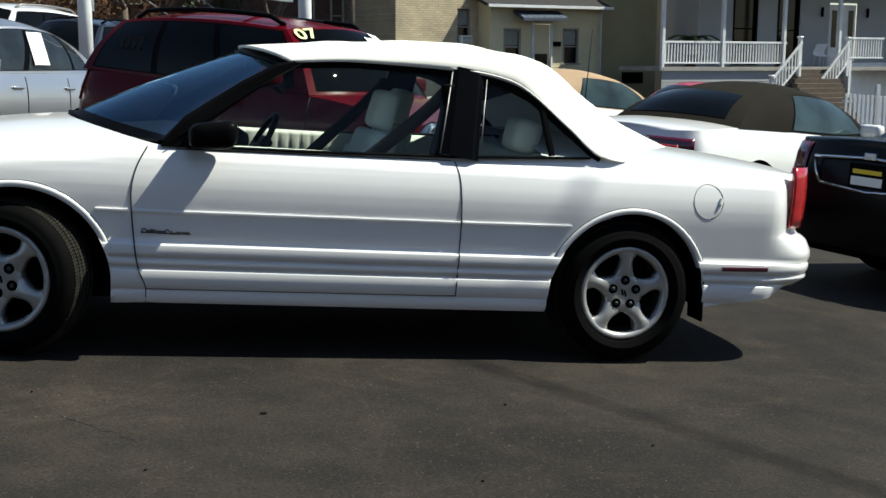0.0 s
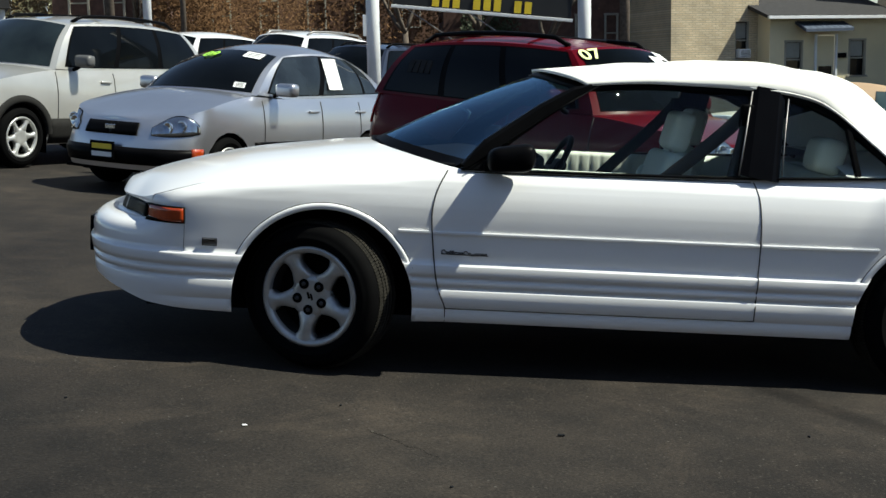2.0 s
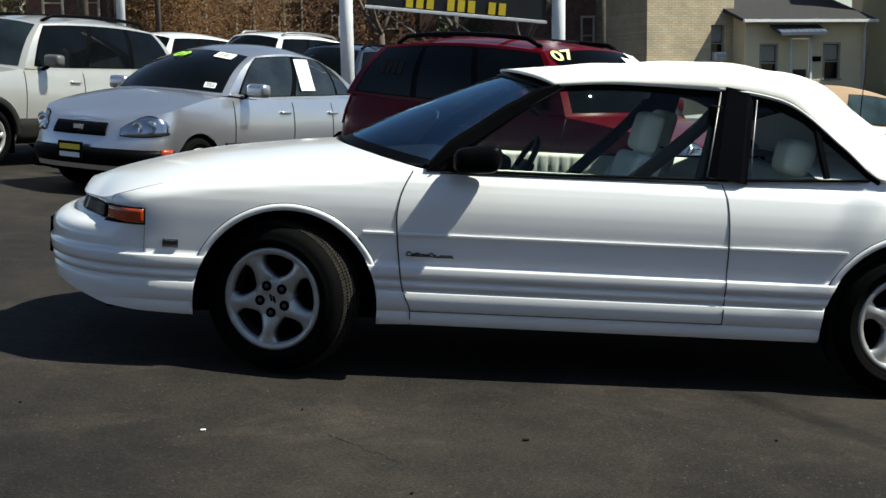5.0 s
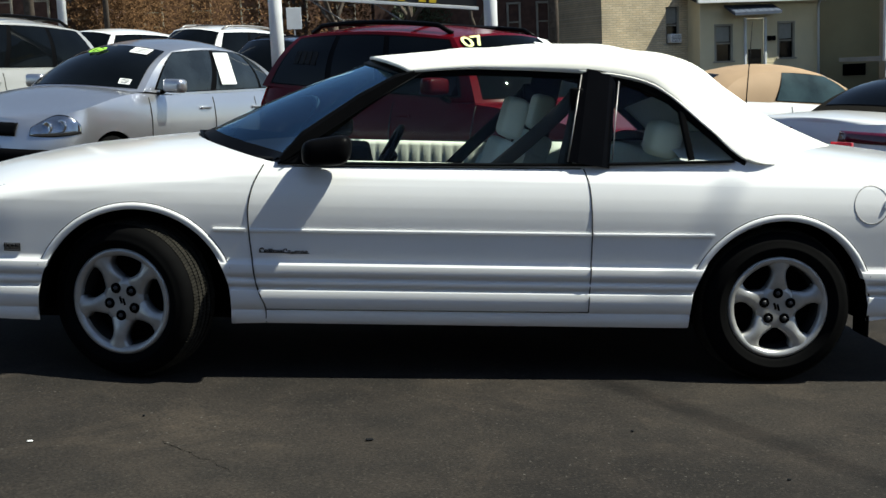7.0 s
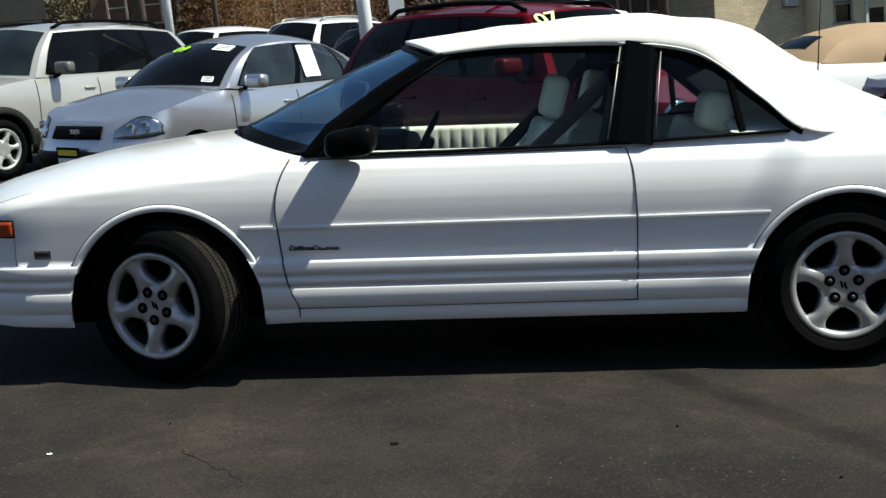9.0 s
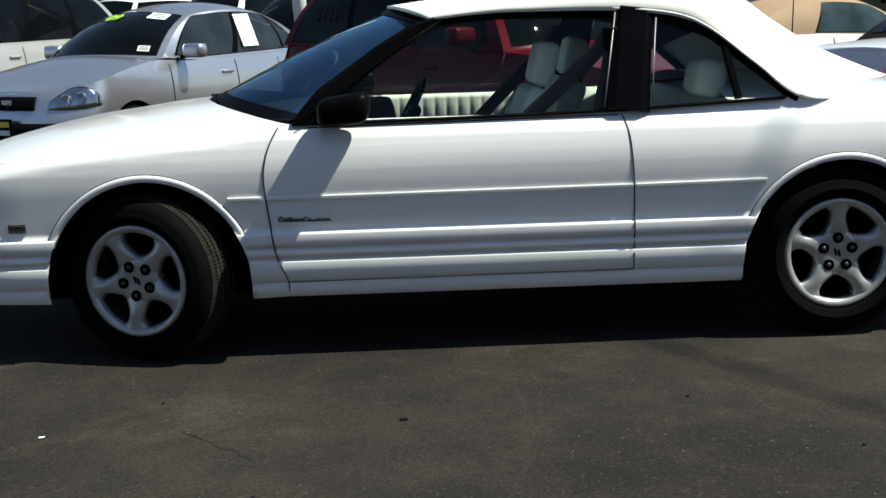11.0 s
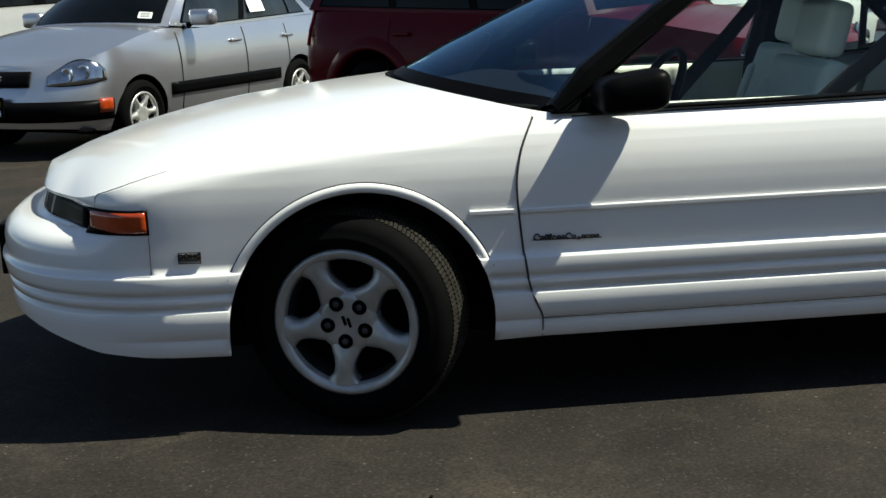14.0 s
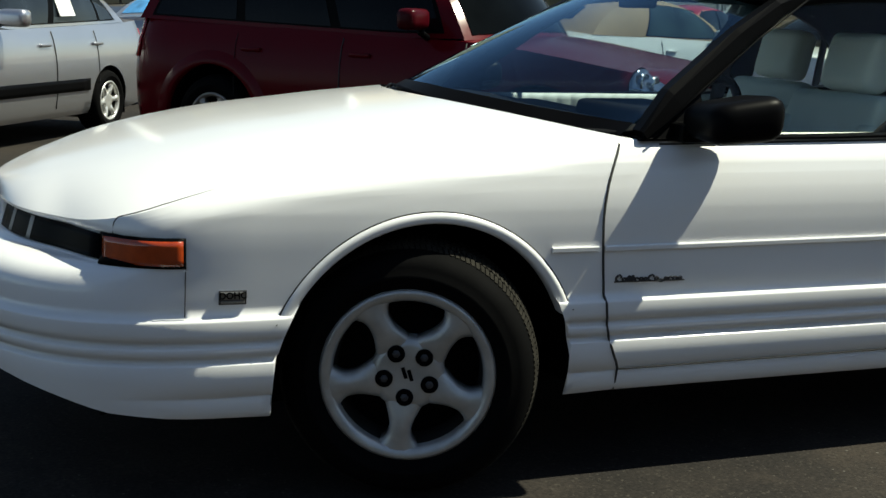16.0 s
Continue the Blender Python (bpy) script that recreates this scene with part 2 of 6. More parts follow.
OLIVESIDE = plain("olive siding", (0.34, 0.29, 0.16), 0.75, vary=0.12, scale=0.8)
PALEYELLOWWALL = plain("pale yellow siding", (0.66, 0.62, 0.34), 0.7, vary=0.08, scale=0.8)
# white siding darkened in colour for the shade under the porch
GREYWHITE = plain("white siding with shade in it", (0.36, 0.37, 0.385), 0.65, vary=0.06, scale=0.8)
SHINGLE = plain("dark roof shingle", (0.022, 0.021, 0.022), 0.9, vary=0.35, scale=5, bump=0.4, bump_scale=20)
DARKBRICK = plain("brown brick", (0.10, 0.052, 0.038), 0.9, vary=0.35, scale=4, bump=0.3, bump_scale=25)
RUSTBRICK = plain("rust brick", (0.20, 0.105, 0.062), 0.9, vary=0.4, scale=3, bump=0.3, bump_scale=25)
STUCCO = plain("pale stucco", (0.76, 0.77, 0.78), 0.9, vary=0.12, scale=1.2)
CONCRETE = plain("concrete", (0.36, 0.34, 0.31), 0.9, vary=0.18, scale=1.5, bump=0.2, bump_scale=40)
AWNINGBLUE = plain("blue-grey awning metal", (0.06, 0.08, 0.12), 0.7, 0.0, vary=0.15)
STEPBROWN = plain("brown step boards", (0.10, 0.075, 0.055), 0.8, vary=0.25)
BARK = plain("bark", (0.11, 0.085, 0.065), 0.95, vary=0.4, scale=8, bump=0.6, bump_scale=20)
DRYGRASS = plain("pale dry brush", (0.26, 0.185, 0.105), 0.9, vary=0.5, scale=0.7, spec=0.1)
DRYLEAF = plain("dry brown leaves", (0.15, 0.082, 0.040), 0.9, vary=0.5, scale=0.7, spec=0.1)
GREENLEAF = plain("palm leaves", (0.05, 0.09, 0.03), 0.6, vary=0.3, scale=3)
EVERGREEN = plain("evergreen leaves", (0.035, 0.05, 0.02), 0.7, vary=0.35, scale=3)
DARKPANE = plain("dark house pane", (0.006, 0.007, 0.008), 0.08, vary=0.3, spec=0.25)
TANFRAME = plain("weathered window frame", (0.34, 0.31, 0.25), 0.8, vary=0.2, scale=3)
CURTAIN = plain("pale curtain", (0.30, 0.30, 0.27), 0.8, vary=0.1)
ASPHALT = asphalt()
TANBRICK = brickwork()


# ---------------------------------------------------------------- mesh helpers
CARS = set()


def mesh(name, verts, faces, mat, parent=None, label="", smooth=True, weld=False):
    me = bpy.data.meshes.new(name)
    me.from_pydata([tuple(v) for v in verts], [], faces)
    if weld:
        bm = bmesh.new()
        bm.from_mesh(me)
        bmesh.ops.remove_doubles(bm, verts=bm.verts, dist=1e-4)
        bm.to_mesh(me)
        bm.free()
    if parent and parent.name in CARS and sum(p.normal.dot(p.center - Vector((1.35, 0, 0.5))) * p.area for p in me.polygons) < 0:
        me.flip_normals()
    if smooth:
        for p in me.polygons:
            p.use_smooth = True
    me.materials.append(mat)
    ob = new(name, me)
    if parent:
        ob.parent = parent
    if label:
        ob["label"] = label
    return ob


def part(name, bm, material, parent, label="", smooth=False):
    me = bpy.data.meshes.new(name)
    bm.to_mesh(me)
    bm.free()
    if smooth:
        for p in me.polygons:
            p.use_smooth = True
    me.materials.append(material)
    ob = new(name, me)
    ob.parent = parent
    if label:
        ob["label"] = label
    return ob


def grid(fn, nu, nv):
    """Vertices and faces of a sheet fn(u, v), u and v from 0 to 1."""
    vs = [fn(i / nu, j / nv) for i in range(nu + 1) for j in range(nv + 1)]
    fs = [(i * (nv + 1) + j, (i + 1) * (nv + 1) + j, (i + 1) * (nv + 1) + j + 1, i * (nv + 1) + j + 1) for i in range(nu) for j in range(nv)]
    return vs, fs


def sheet(name, fn, nu, nv, mat, parent=None, label="", smooth=True, thick=0.0):
    vs, fs = grid(fn, nu, nv)
    ob = mesh(name, vs, fs, mat, parent, label, smooth)
    if thick:
        md = ob.modifiers.new("thickness", "SOLIDIFY")
        md.thickness, md.offset = thick, 0
    return ob


def box_bm(size, bevel=0.0, at=(0, 0, 0), seg=2, bm=None):
    """A bevelled box; joined into bm if one is given."""
    b = bmesh.new()
    bmesh.ops.create_cube(b, size=1)
    bmesh.ops.scale(b, vec=size, verts=b.verts)
    if bevel:
        bmesh.ops.bevel(b, geom=b.edges[:], offset=bevel, segments=seg, affect="EDGES", profile=0.6)
    bmesh.ops.translate(b, vec=at, verts=b.verts)
    return b


def box(name, size, at, mat, parent=None, label="", bevel=0.004, turn=(0, 0, 0), seg=1):
    b = box_bm(size, bevel, seg=seg)
    bmesh.ops.transform(b, matrix=pose(*at, *turn), verts=b.verts)
    ob = part(name, b, mat, parent, label)
    return ob


def tube_vs(pts, radii, n=8):
    """Vertices and faces of a tapering tube through the points."""
    vs, fs = [], []
    pts = [Vector(p) for p in pts]
    for i, p in enumerate(pts):
        d = (pts[min(i + 1, len(pts) - 1)] - pts[max(i - 1, 0)]).normalized()
        a = d.orthogonal().normalized() if i == 0 else (a - d * a.dot(d)).normalized()
        b = d.cross(a)
        r = radii[i] if isinstance(radii, (list, tuple)) else radii
        vs += [p + (a * math.cos(q) + b * math.sin(q)) * r for q in (2 * math.pi * k / n for k in range(n))]
    for i in range(len(pts) - 1):
        for k in range(n):
            fs.append((i * n + k, i * n + (k + 1) % n, (i + 1) * n + (k + 1) % n, (i + 1) * n + k))
    fs.append(tuple(range(n))[::-1])
    fs.append(tuple((len(pts) - 1) * n + k for k in range(n)))
    return vs, fs


def tube(name, pts, radii, mat, parent=None, label="", n=8):
    vs, fs = tube_vs(pts, radii, n)
    return mesh(name, vs, fs, mat, parent, label)


def revolve(profile, n, arc=2 * math.pi):
    """Turns a profile of (radius, y) about the y axis."""
    vs, fs, m = [], [], len(profile)
    for i in range(n):
        q = arc * i / n
        vs += [(r * math.cos(q), y, r * math.sin(q)) for r, y in profile]
    for i in range(n):
        for j in range(m - 1):
            fs.append((i * m + j, ((i + 1) % n) * m + j, ((i + 1) % n) * m + j + 1, i * m + j + 1))
    return vs, fs


def ip(table, x):
    """Straight-line reading of a table {x: value}."""
    ks = sorted(table)
    return float(np.interp(x, ks, [table[k] for k in ks]))


def soft(table, x):
    """Smooth (Catmull-Rom) reading of a table {x: value}."""
    ks = sorted(table)
    if x <= ks[0]:
        return table[ks[0]]
    if x >= ks[-1]:
        return table[ks[-1]]
    i = max(k for k in range(len(ks)) if ks[k] <= x)
    x0, x1 = ks[i], ks[i + 1]
    m0 = (table[x1] - table[ks[max(i - 1, 0)]]) / (x1 - ks[max(i - 1, 0)])
    j = min(i + 2, len(ks) - 1)
    m1 = (table[ks[j]] - table[x0]) / (ks[j] - x0)
    h, t = x1 - x0, (x - x0) / (x1 - x0)
    return (2 * t**3 - 3 * t**2 + 1) * table[x0] + (t**3 - 2 * t**2 + t) * h * m0 + (-2 * t**3 + 3 * t**2) * table[x1] + (t**3 - t**2) * h * m1


def smooth01(a, b, x):
    t = min(1, max(0, (x - a) / (b - a)))
    return t * t * (3 - 2 * t)


def thing(name, m, label, category, group="", kind=""):
    ob = new(name)
    ob.empty_display_size = 0.2
    if category == "car":
        CARS.add(ob.name)
    ob.matrix_world = m
    return tagged(ob, label, category, group, kind)


# ---------------------------------------------------------------- ground
def ground_z(x, y):
    """The lot's slope, flattening out far to either side."""
    s = math.tan(radians(4.0))
    return -s * 60 * math.tanh(x / 60)


def lot_ground():
    xs = sorted(set([-900, -400, -200, -120] + list(range(-80, 81, 4)) + [120, 200, 400, 900]))
    ys = sorted(set([-900, -300, -120, -60, -30] + list(range(-20, 61, 5)) + [80, 120, 300, 900]))
    vs = [(x, y, ground_z(x, y) if abs(x) > 8.1 else -math.tan(radians(4.0)) * x) for x in xs for y in ys]
    n = len(ys)
    fs = [(i * n + j, (i + 1) * n + j, (i + 1) * n + j + 1, i * n + j + 1) for i in range(len(xs) - 1) for j in range(n - 1)]
    g = mesh("ground", vs, fs, ASPHALT)
    return tagged(g, "worn dark asphalt of a sloping car lot", "ground", kind="structure")


lot_ground()


def crack(pts, width):
    """A thin dark crack lying in the asphalt."""
    vs, fs = [], []
    for i, (x, y) in enumerate(pts):
        w = width * (0.5 + random.random()) * (0.2 if i in (0, len(pts) - 1) else 1)
        vs += [LOT @ Vector((x - w * 0.3, y - w, 0.002)), LOT @ Vector((x + w * 0.3, y + w, 0.002))]
    fs = [(2 * i, 2 * i + 2, 2 * i + 3, 2 * i + 1) for i in range(len(pts) - 1)]
    return tagged(mesh("asphalt_crack", vs, fs, DARKVOID, smooth=False), "thin dark crack in the asphalt", "crack", kind="structure")


def wiggle(a, b, n, amp):
    return [(a[0] + (b[0] - a[0]) * i / n + random.uniform(-amp, amp), a[1] + (b[1] - a[1]) * i / n + random.uniform(-amp, amp)) for i in range(n + 1)]


crack(wiggle((0.25, -0.84), (0.53, -1.18), 12, 0.014), 0.0010)
tagged(box("paper_scrap", (0.020, 0.011, 0.004), LOT @ Vector((-0.183, -0.865, 0.004)), PAPER, bevel=0.002, turn=(0, 4, 20)), "small white scrap of paper on the asphalt", "litter")
tagged(box("bark_chip", (0.03, 0.012, 0.008), LOT @ Vector((0.98, -0.84, 0.006)), DASH, bevel=0.004, turn=(0, 4, 10)), "dark bark chip lying on the asphalt", "litter")
for lx, ly in ((1.95, -0.72), (2.35, -1.25), (0.15, -0.55), (1.6, -1.6), (0.55, -1.45), (-0.9, -0.6)):
    tagged(box("bark_chip", (0.014, 0.010, 0.006), LOT @ Vector((lx, ly, 0.004)), DASH, bevel=0.003, turn=(0, 4, random.uniform(0, 180))), "tiny dark chip lying on the asphalt", "litter")


# ---------------------------------------------------------------- wheels
def wheel(parent, at, turn, tyre_r=0.335, rim_r=0.217, width=0.215, spokes=5, fat=1.0, hub_mat=None, side=-1, lugs=True, fine=True, phase=0.62):
    """A wheel whose outer face looks to -y (side -1) or +y: tyre, rim, spokes, lug nuts."""
    w = new("wheel")
    w.parent = parent
    w.matrix_local = pose(*at, 0, 0, turn) @ (Matrix.Identity(4) if side < 0 else pose(0, 0, 0, 0, 0, 180))
    nt = 64 if fine else 32
    hw = width / 2
    prof = [(rim_r - 0.004, 0.012), (rim_r + 0.006, -0.006), (rim_r + 0.02, -0.012), (tyre_r * 0.76, -0.019), (tyre_r * 0.775, -0.022), (tyre_r * 0.79, -0.018), (tyre_r * 0.85, -0.016), (tyre_r * 0.90, -0.008), (tyre_r * 0.935, 0.006), (tyre_r * 0.965, 0.026),
            (tyre_r * 0.988, 0.050), (tyre_r, 0.066)]
    grooves = []
    if fine:
        for gy in (0.075, 0.11, 0.145):
            grooves += [(tyre_r, gy - 0.006), (tyre_r - 0.008, gy - 0.005), (tyre_r - 0.008, gy + 0.005), (tyre_r, gy + 0.006)]
    prof += grooves + [(tyre_r, width - 0.05), (tyre_r * 0.99, width - 0.03), (tyre_r * 0.93, width), (rim_r, width - 0.01)]
    vs, fs = revolve(prof, nt)
    ty = mesh("tyre", vs, fs, RUBBER, w, "black rubber tyre")
    if fine:
        bm = bmesh.new()
        nb = 140
        for k in range(nb):
            q = 2 * math.pi * k / nb
            for yy, ww, rr, tilt in ((0.036, 0.024, 0.976, -22), (0.062, 0.022, 0.997, -8), (0.092, 0.024, 1.0, 0), (0.128, 0.024, 1.0, 0), (width - 0.045, 0.03, 1.0, 0)):
                b = box_bm((0.006, ww, 0.0105), 0, at=(0, 0, 0))
                bmesh.ops.transform(b, matrix=pose(0, 0, 0, 0, -math.degrees(q), 0) @ pose(tyre_r * rr - 0.0005, yy, 0, 0, 0, tilt) @ pose(0, 0, 0, 18 if yy < 0.1 else -18), verts=b.verts)
                tmp = bpy.data.meshes.new("tmp")
                b.to_mesh(tmp)
                bm.from_mesh(tmp)
                bpy.data.meshes.remove(tmp)
                b.free()
        tr = part("tread", bm, TREAD, ty)
        tagged(tr, kind="stuff")
    # rim ring
    R = rim_r
    vs, fs = revolve([(R, 0.012), (R + 0.003, -0.002), (R - 0.004, -0.008), (R - 0.010, -0.0085), (0.915 * R, -0.005), (0.885 * R, 0.0), (0.868 * R, 0.008), (0.862 * R, 0.026)], nt)
    rim = mesh("rim", vs, fs, hub_mat or ALLOY, w, "painted alloy rim")
    # the barrel's dark colour carries the shade behind the spokes
    vs, fs = revolve([(0.862 * R, 0.024), (0.85 * R, 0.05), (0.83 * R, 0.09), (0.83 * R, width - 0.02)], nt)
    mesh("barrel", vs, fs, BARRELSHADE, rim, "rim barrel darkened for shade")
    # near-black disc behind the spokes, the shade there put into its colour
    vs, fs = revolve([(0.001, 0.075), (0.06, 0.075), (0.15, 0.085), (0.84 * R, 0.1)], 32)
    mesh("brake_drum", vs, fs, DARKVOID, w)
    # spokes with flared roots and tips, dished face
    hub = 0.43 * R
    for k in range(spokes):
        vs, fs = [], []
        nr, nc = 12, 6
        q0 = 2 * math.pi * k / spokes + math.pi / 2 + phase
        for i in range(nr + 1):
            t = i / nr
            r = hub * 0.72 + (0.90 * R - hub * 0.72) * t
            half = R * (0.128 + 0.17 * max(0, (0.55 - t) / 0.55) ** 1.6 + 0.13 * max(0, (t - 0.66) / 0.34) ** 1.8) * fat
            face = 0.012 - 0.008 * math.sin(math.pi * min(1, t * 1.05)) - 0.016 * t
            for j in range(nc + 1):
                c = j / nc * 2 - 1
                a = q0 + math.asin(max(-0.95, min(0.95, half * c / r)))
                vs.append((r * math.cos(a), face + 0.012 * c * c, r * math.sin(a)))
            for c in (1, -1):
                a = q0 + math.asin(max(-0.95, min(0.95, half * c / r)))
                vs.append((r * math.cos(a), face + 0.06, r * math.sin(a)))
        m = nc + 3
        for i in range(nr):
            for j in range(m):
                fs.append((i * m + j, i * m + (j + 1) % m, (i + 1) * m + (j + 1) % m, (i + 1) * m + j))
        mesh("spoke", vs, fs, hub_mat or ALLOY, w)
    vs, fs = revolve([(0.0005, 0.011), (hub * 0.45, 0.0095), (hub * 0.75, 0.009), (hub * 0.98, 0.014), (hub, 0.03), (hub, 0.06)], 32)
    hb = mesh("hub", vs, fs, hub_mat or ALLOY, w)
    if lugs:
        for k in range(5):
            q = 2 * math.pi * k / 5 + math.pi / 2 + phase
            lx, lz = 0.060 * math.cos(q), 0.060 * math.sin(q)
            vs, fs = revolve([(0.0165, 0.0075), (0.0215, 0.0065), (0.0225, 0.010), (0.0225, 0.02)], 18)
            ring = mesh("lug_recess", [(x + lx, y - 0.002, z + lz) for x, y, z in vs], fs, BLACKTRIM, hb, "dark lug recess")
            # flat black floor stands in for the shade inside the lug hole
            vs, fs = revolve([(0.0005, 0.0085), (0.0170, 0.0085)], 18)
            mesh("recess_floor", [(x + lx, y - 0.002, z + lz) for x, y, z in vs], fs, DARKVOID, ring)
            vs, fs = revolve([(0.0005, 0.003), (0.0065, 0.003), (0.0095, 0.0055), (0.0105, 0.0085)], 6)
            mesh("lug_nut", [(x + lx, y - 0.002, z + lz) for x, y, z in vs], fs, GREYBADGE, ring, "dull grey lug nut")
        for dx, dz in ((-0.0085, 0.003), (0.0065, -0.003)):
            b = box_bm((0.0095, 0.004, 0.030), 0.0015)
            bmesh.ops.transform(b, matrix=pose(dx, 0.0105, dz, 0, -18, 0), verts=b.verts)
            part("emblem_bar", b, BLACKTRIM, hb, "dark slanted emblem bar")
    return w


def words(text, size, mat, parent, m, name="writing", label=""):
    cu = bpy.data.curves.new(name, "FONT")
    cu.body, cu.size, cu.extrude, cu.align_x, cu.align_y = text, size, 0.002, "CENTER", "CENTER"
    cu.offset = size * 0.02
    tmp = bpy.data.objects.new(name, cu)
    scene.collection.objects.link(tmp)
    me = bpy.data.meshes.new_from_object(tmp.evaluated_get(bpy.context.evaluated_depsgraph_get()))
    bpy.data.objects.remove(tmp)
    bpy.data.curves.remove(cu)
    me.materials.clear()
    me.materials.append(mat)
    ob = new(name, me)
    ob.parent = parent
    ob.matrix_local = m
    if label:
        ob["label"] = label
    return ob


# ---------------------------------------------------------------- the white convertible
# local axes: x runs rearwards from the front axle, y across (left side negative), z up
COUPE = thing("convertible_car", LOT @ pose(0, 0.86, 0), "white two-door convertible car with a closed white soft top", "car")
HALF = 0.885
NOSE = 0.69


def nose_w(a):
    x = -0.42 - NOSE * math.sin(a) ** (2 / 2.6)
    return HALF * (1 - 0.010 * ((x - 1.3) / 1.7) ** 2) * math.cos(a) ** (2 / 2.4)


def coupe_plan():
    """Left half of the outline, from the middle of the nose to the middle of the tail."""
    pts = []
    for i in range(25):
        a = math.pi / 2 * (1 - i / 24)
        x = -0.42 - NOSE * math.sin(a) ** (2 / 2.6)
        pts.append((x, nose_w(a) if i else 0.0))
    mids = []
    for xa in (0.028, 2.741):
        mids += [-0.41, -0.39, xa - 0.3901, xa + 0.3901] + [xa + 0.39 * math.cos(math.pi * k / 26) for k in range(27)]
    mids += [0.44, 0.47, 0.5, 0.53, 0.56, 0.6, 0.7, 0.85] + [1.0 + 0.1 * k for k in range(10)] + [1.93, 2.0, 2.1, 2.2, 2.3, 3.2, 3.28, 3.35]
    for x in sorted(set(round(v, 4) for v in mids)):
        pts.append((x, HALF * (1 - 0.010 * ((x - 1.3) / 1.7) ** 2)))
    w1 = pts[-1][1]
    for i in range(1, 21):
        a = math.pi / 2 * (i / 20) ** 1.5
        pts.append((3.35 + 0.50 * math.sin(a) ** (2 / 3.6), w1 * math.cos(a) ** (2 / 3.6) if i < 20 else 0.0))
    return pts


SIDE_OFF = {0.20: -0.07, 0.235: -0.046, 0.25: -0.031, 0.294: -0.024, 0.298: -0.027, 0.302: -0.019, 0.379: -0.007, 0.383: -0.009, 0.387: -0.021, 0.398: -0.021, 0.401: -0.007, 0.421: -0.006, 0.425: -0.008, 0.429: -0.016, 0.440: -0.016, 0.443: -0.002,
            0.487: 0.003, 0.493: 0.001, 0.498: -0.014, 0.55: -0.009, 0.63: -0.003, 0.67: 0.000, 0.70: 0.001, 0.74: 0.000, 0.78: -0.005, 0.82: -0.014, 0.85: -0.024, 0.87: -0.035, 0.89: -0.049, 0.91: -0.068, 0.96: -0.085}
NOSE_OFF = {0.20: -0.06, 0.26: -0.030, 0.31: -0.019, 0.36: -0.011, 0.379: -0.010, 0.383: -0.012, 0.387: -0.021, 0.398: -0.022, 0.401: -0.008, 0.421: -0.004, 0.425: -0.006, 0.429: -0.014, 0.440: -0.014, 0.443: 0.0, 0.487: 0.009, 0.493: 0.007, 0.498: -0.006,
            0.55: -0.003, 0.58: -0.009, 0.598: -0.022, 0.610: -0.05, 0.618: -0.10, 0.622: -0.14, 0.686: -0.16, 0.690: -0.14, 0.705: -0.137, 0.73: -0.15, 0.80: -0.22}
TAIL_OFF = {0.20: -0.3, 0.28: -0.20, 0.33: -0.13, 0.40: -0.035, 0.405: -0.010, 0.43: -0.008, 0.435: -0.013, 0.45: -0.013, 0.455: -0.002, 0.49: 0.0, 0.495: -0.009, 0.505: -0.009, 0.51: 0.002, 0.545: 0.004, 0.56: -0.006,
            0.60: -0.02, 0.625: -0.055, 0.635: -0.085, 0.70: -0.09, 0.90: -0.105, 0.96: -0.13}
SHOULDER = {-1.09: 0.697, -0.95: 0.700, -0.85: 0.706, -0.735: 0.725, -0.62: 0.755, -0.5: 0.788, -0.25: 0.83, 0: 0.853, 0.25: 0.876, 0.48: 0.897, 0.6: 0.905, 0.85: 0.906, 1.3: 0.911, 1.8: 0.921, 2.28: 0.937, 2.52: 0.950,
            2.8: 0.962, 3.1: 0.955, 3.4: 0.938, 3.55: 0.928, 3.86: 0.915}
CROWN = {-1.09: 0.699, -1.0: 0.722, -0.93: 0.748, -0.84: 0.784, -0.62: 0.846, -0.35: 0.903, -0.07: 0.938, 0.18: 0.957, 0.6: 0.972, 2.4: 1.03, 2.9: 1.015, 3.17: 0.994, 3.5: 0.965, 3.72: 0.935, 3.86: 0.917}


def coupe_bottom(x):
    base = ip({-1.09: 0.345, -0.98: 0.325, -0.86: 0.292, -0.76: 0.262, -0.6: 0.246, -0.37: 0.238, 0.42: 0.232, 0.56: 0.237, 2.36: 0.234, 3.13: 0.275, 3.5: 0.33, 3.62: 0.38, 3.86: 0.39}, x)
    for xa in (0.028, 2.741):
        d = (x - xa) / 0.39
        if abs(d) <= 1.0001:
            return max(base, 0.30 + 0.409 * math.sqrt(max(0, 1 - d * d)))
    return base


def coupe_off(x, z):
    a = 1 - smooth01(-0.78, -0.46, x) if z < 0.6 else 1 - smooth01(-0.98, -0.60, x)
    b = smooth01(3.46, 3.66, x)
    s = ip(SIDE_OFF, z)
    top = soft(SHOULDER, x)
    edge = smooth01(-0.80, -0.45, x) * (1 - smooth01(0.30, 0.52, x)) + smooth01(2.62, 2.85, x)
    s -= edge * 0.034 * max(0.0, (z - top + 0.055) / 0.055) ** 2.0
    if a > 0:
        return s * (1 - a) + ip(NOSE_OFF, z) * a
    if b > 0:
        return s * (1 - b) + ip(TAIL_OFF, z) * b
    # the front of the sill panel is plain, without ribs
    return s


def coupe_side(x, z):
    """Half-width of the straight part of the side at x and height z."""
    return HALF * (1 - 0.010 * ((x - 1.3) / 1.7) ** 2) + coupe_off(x, z)


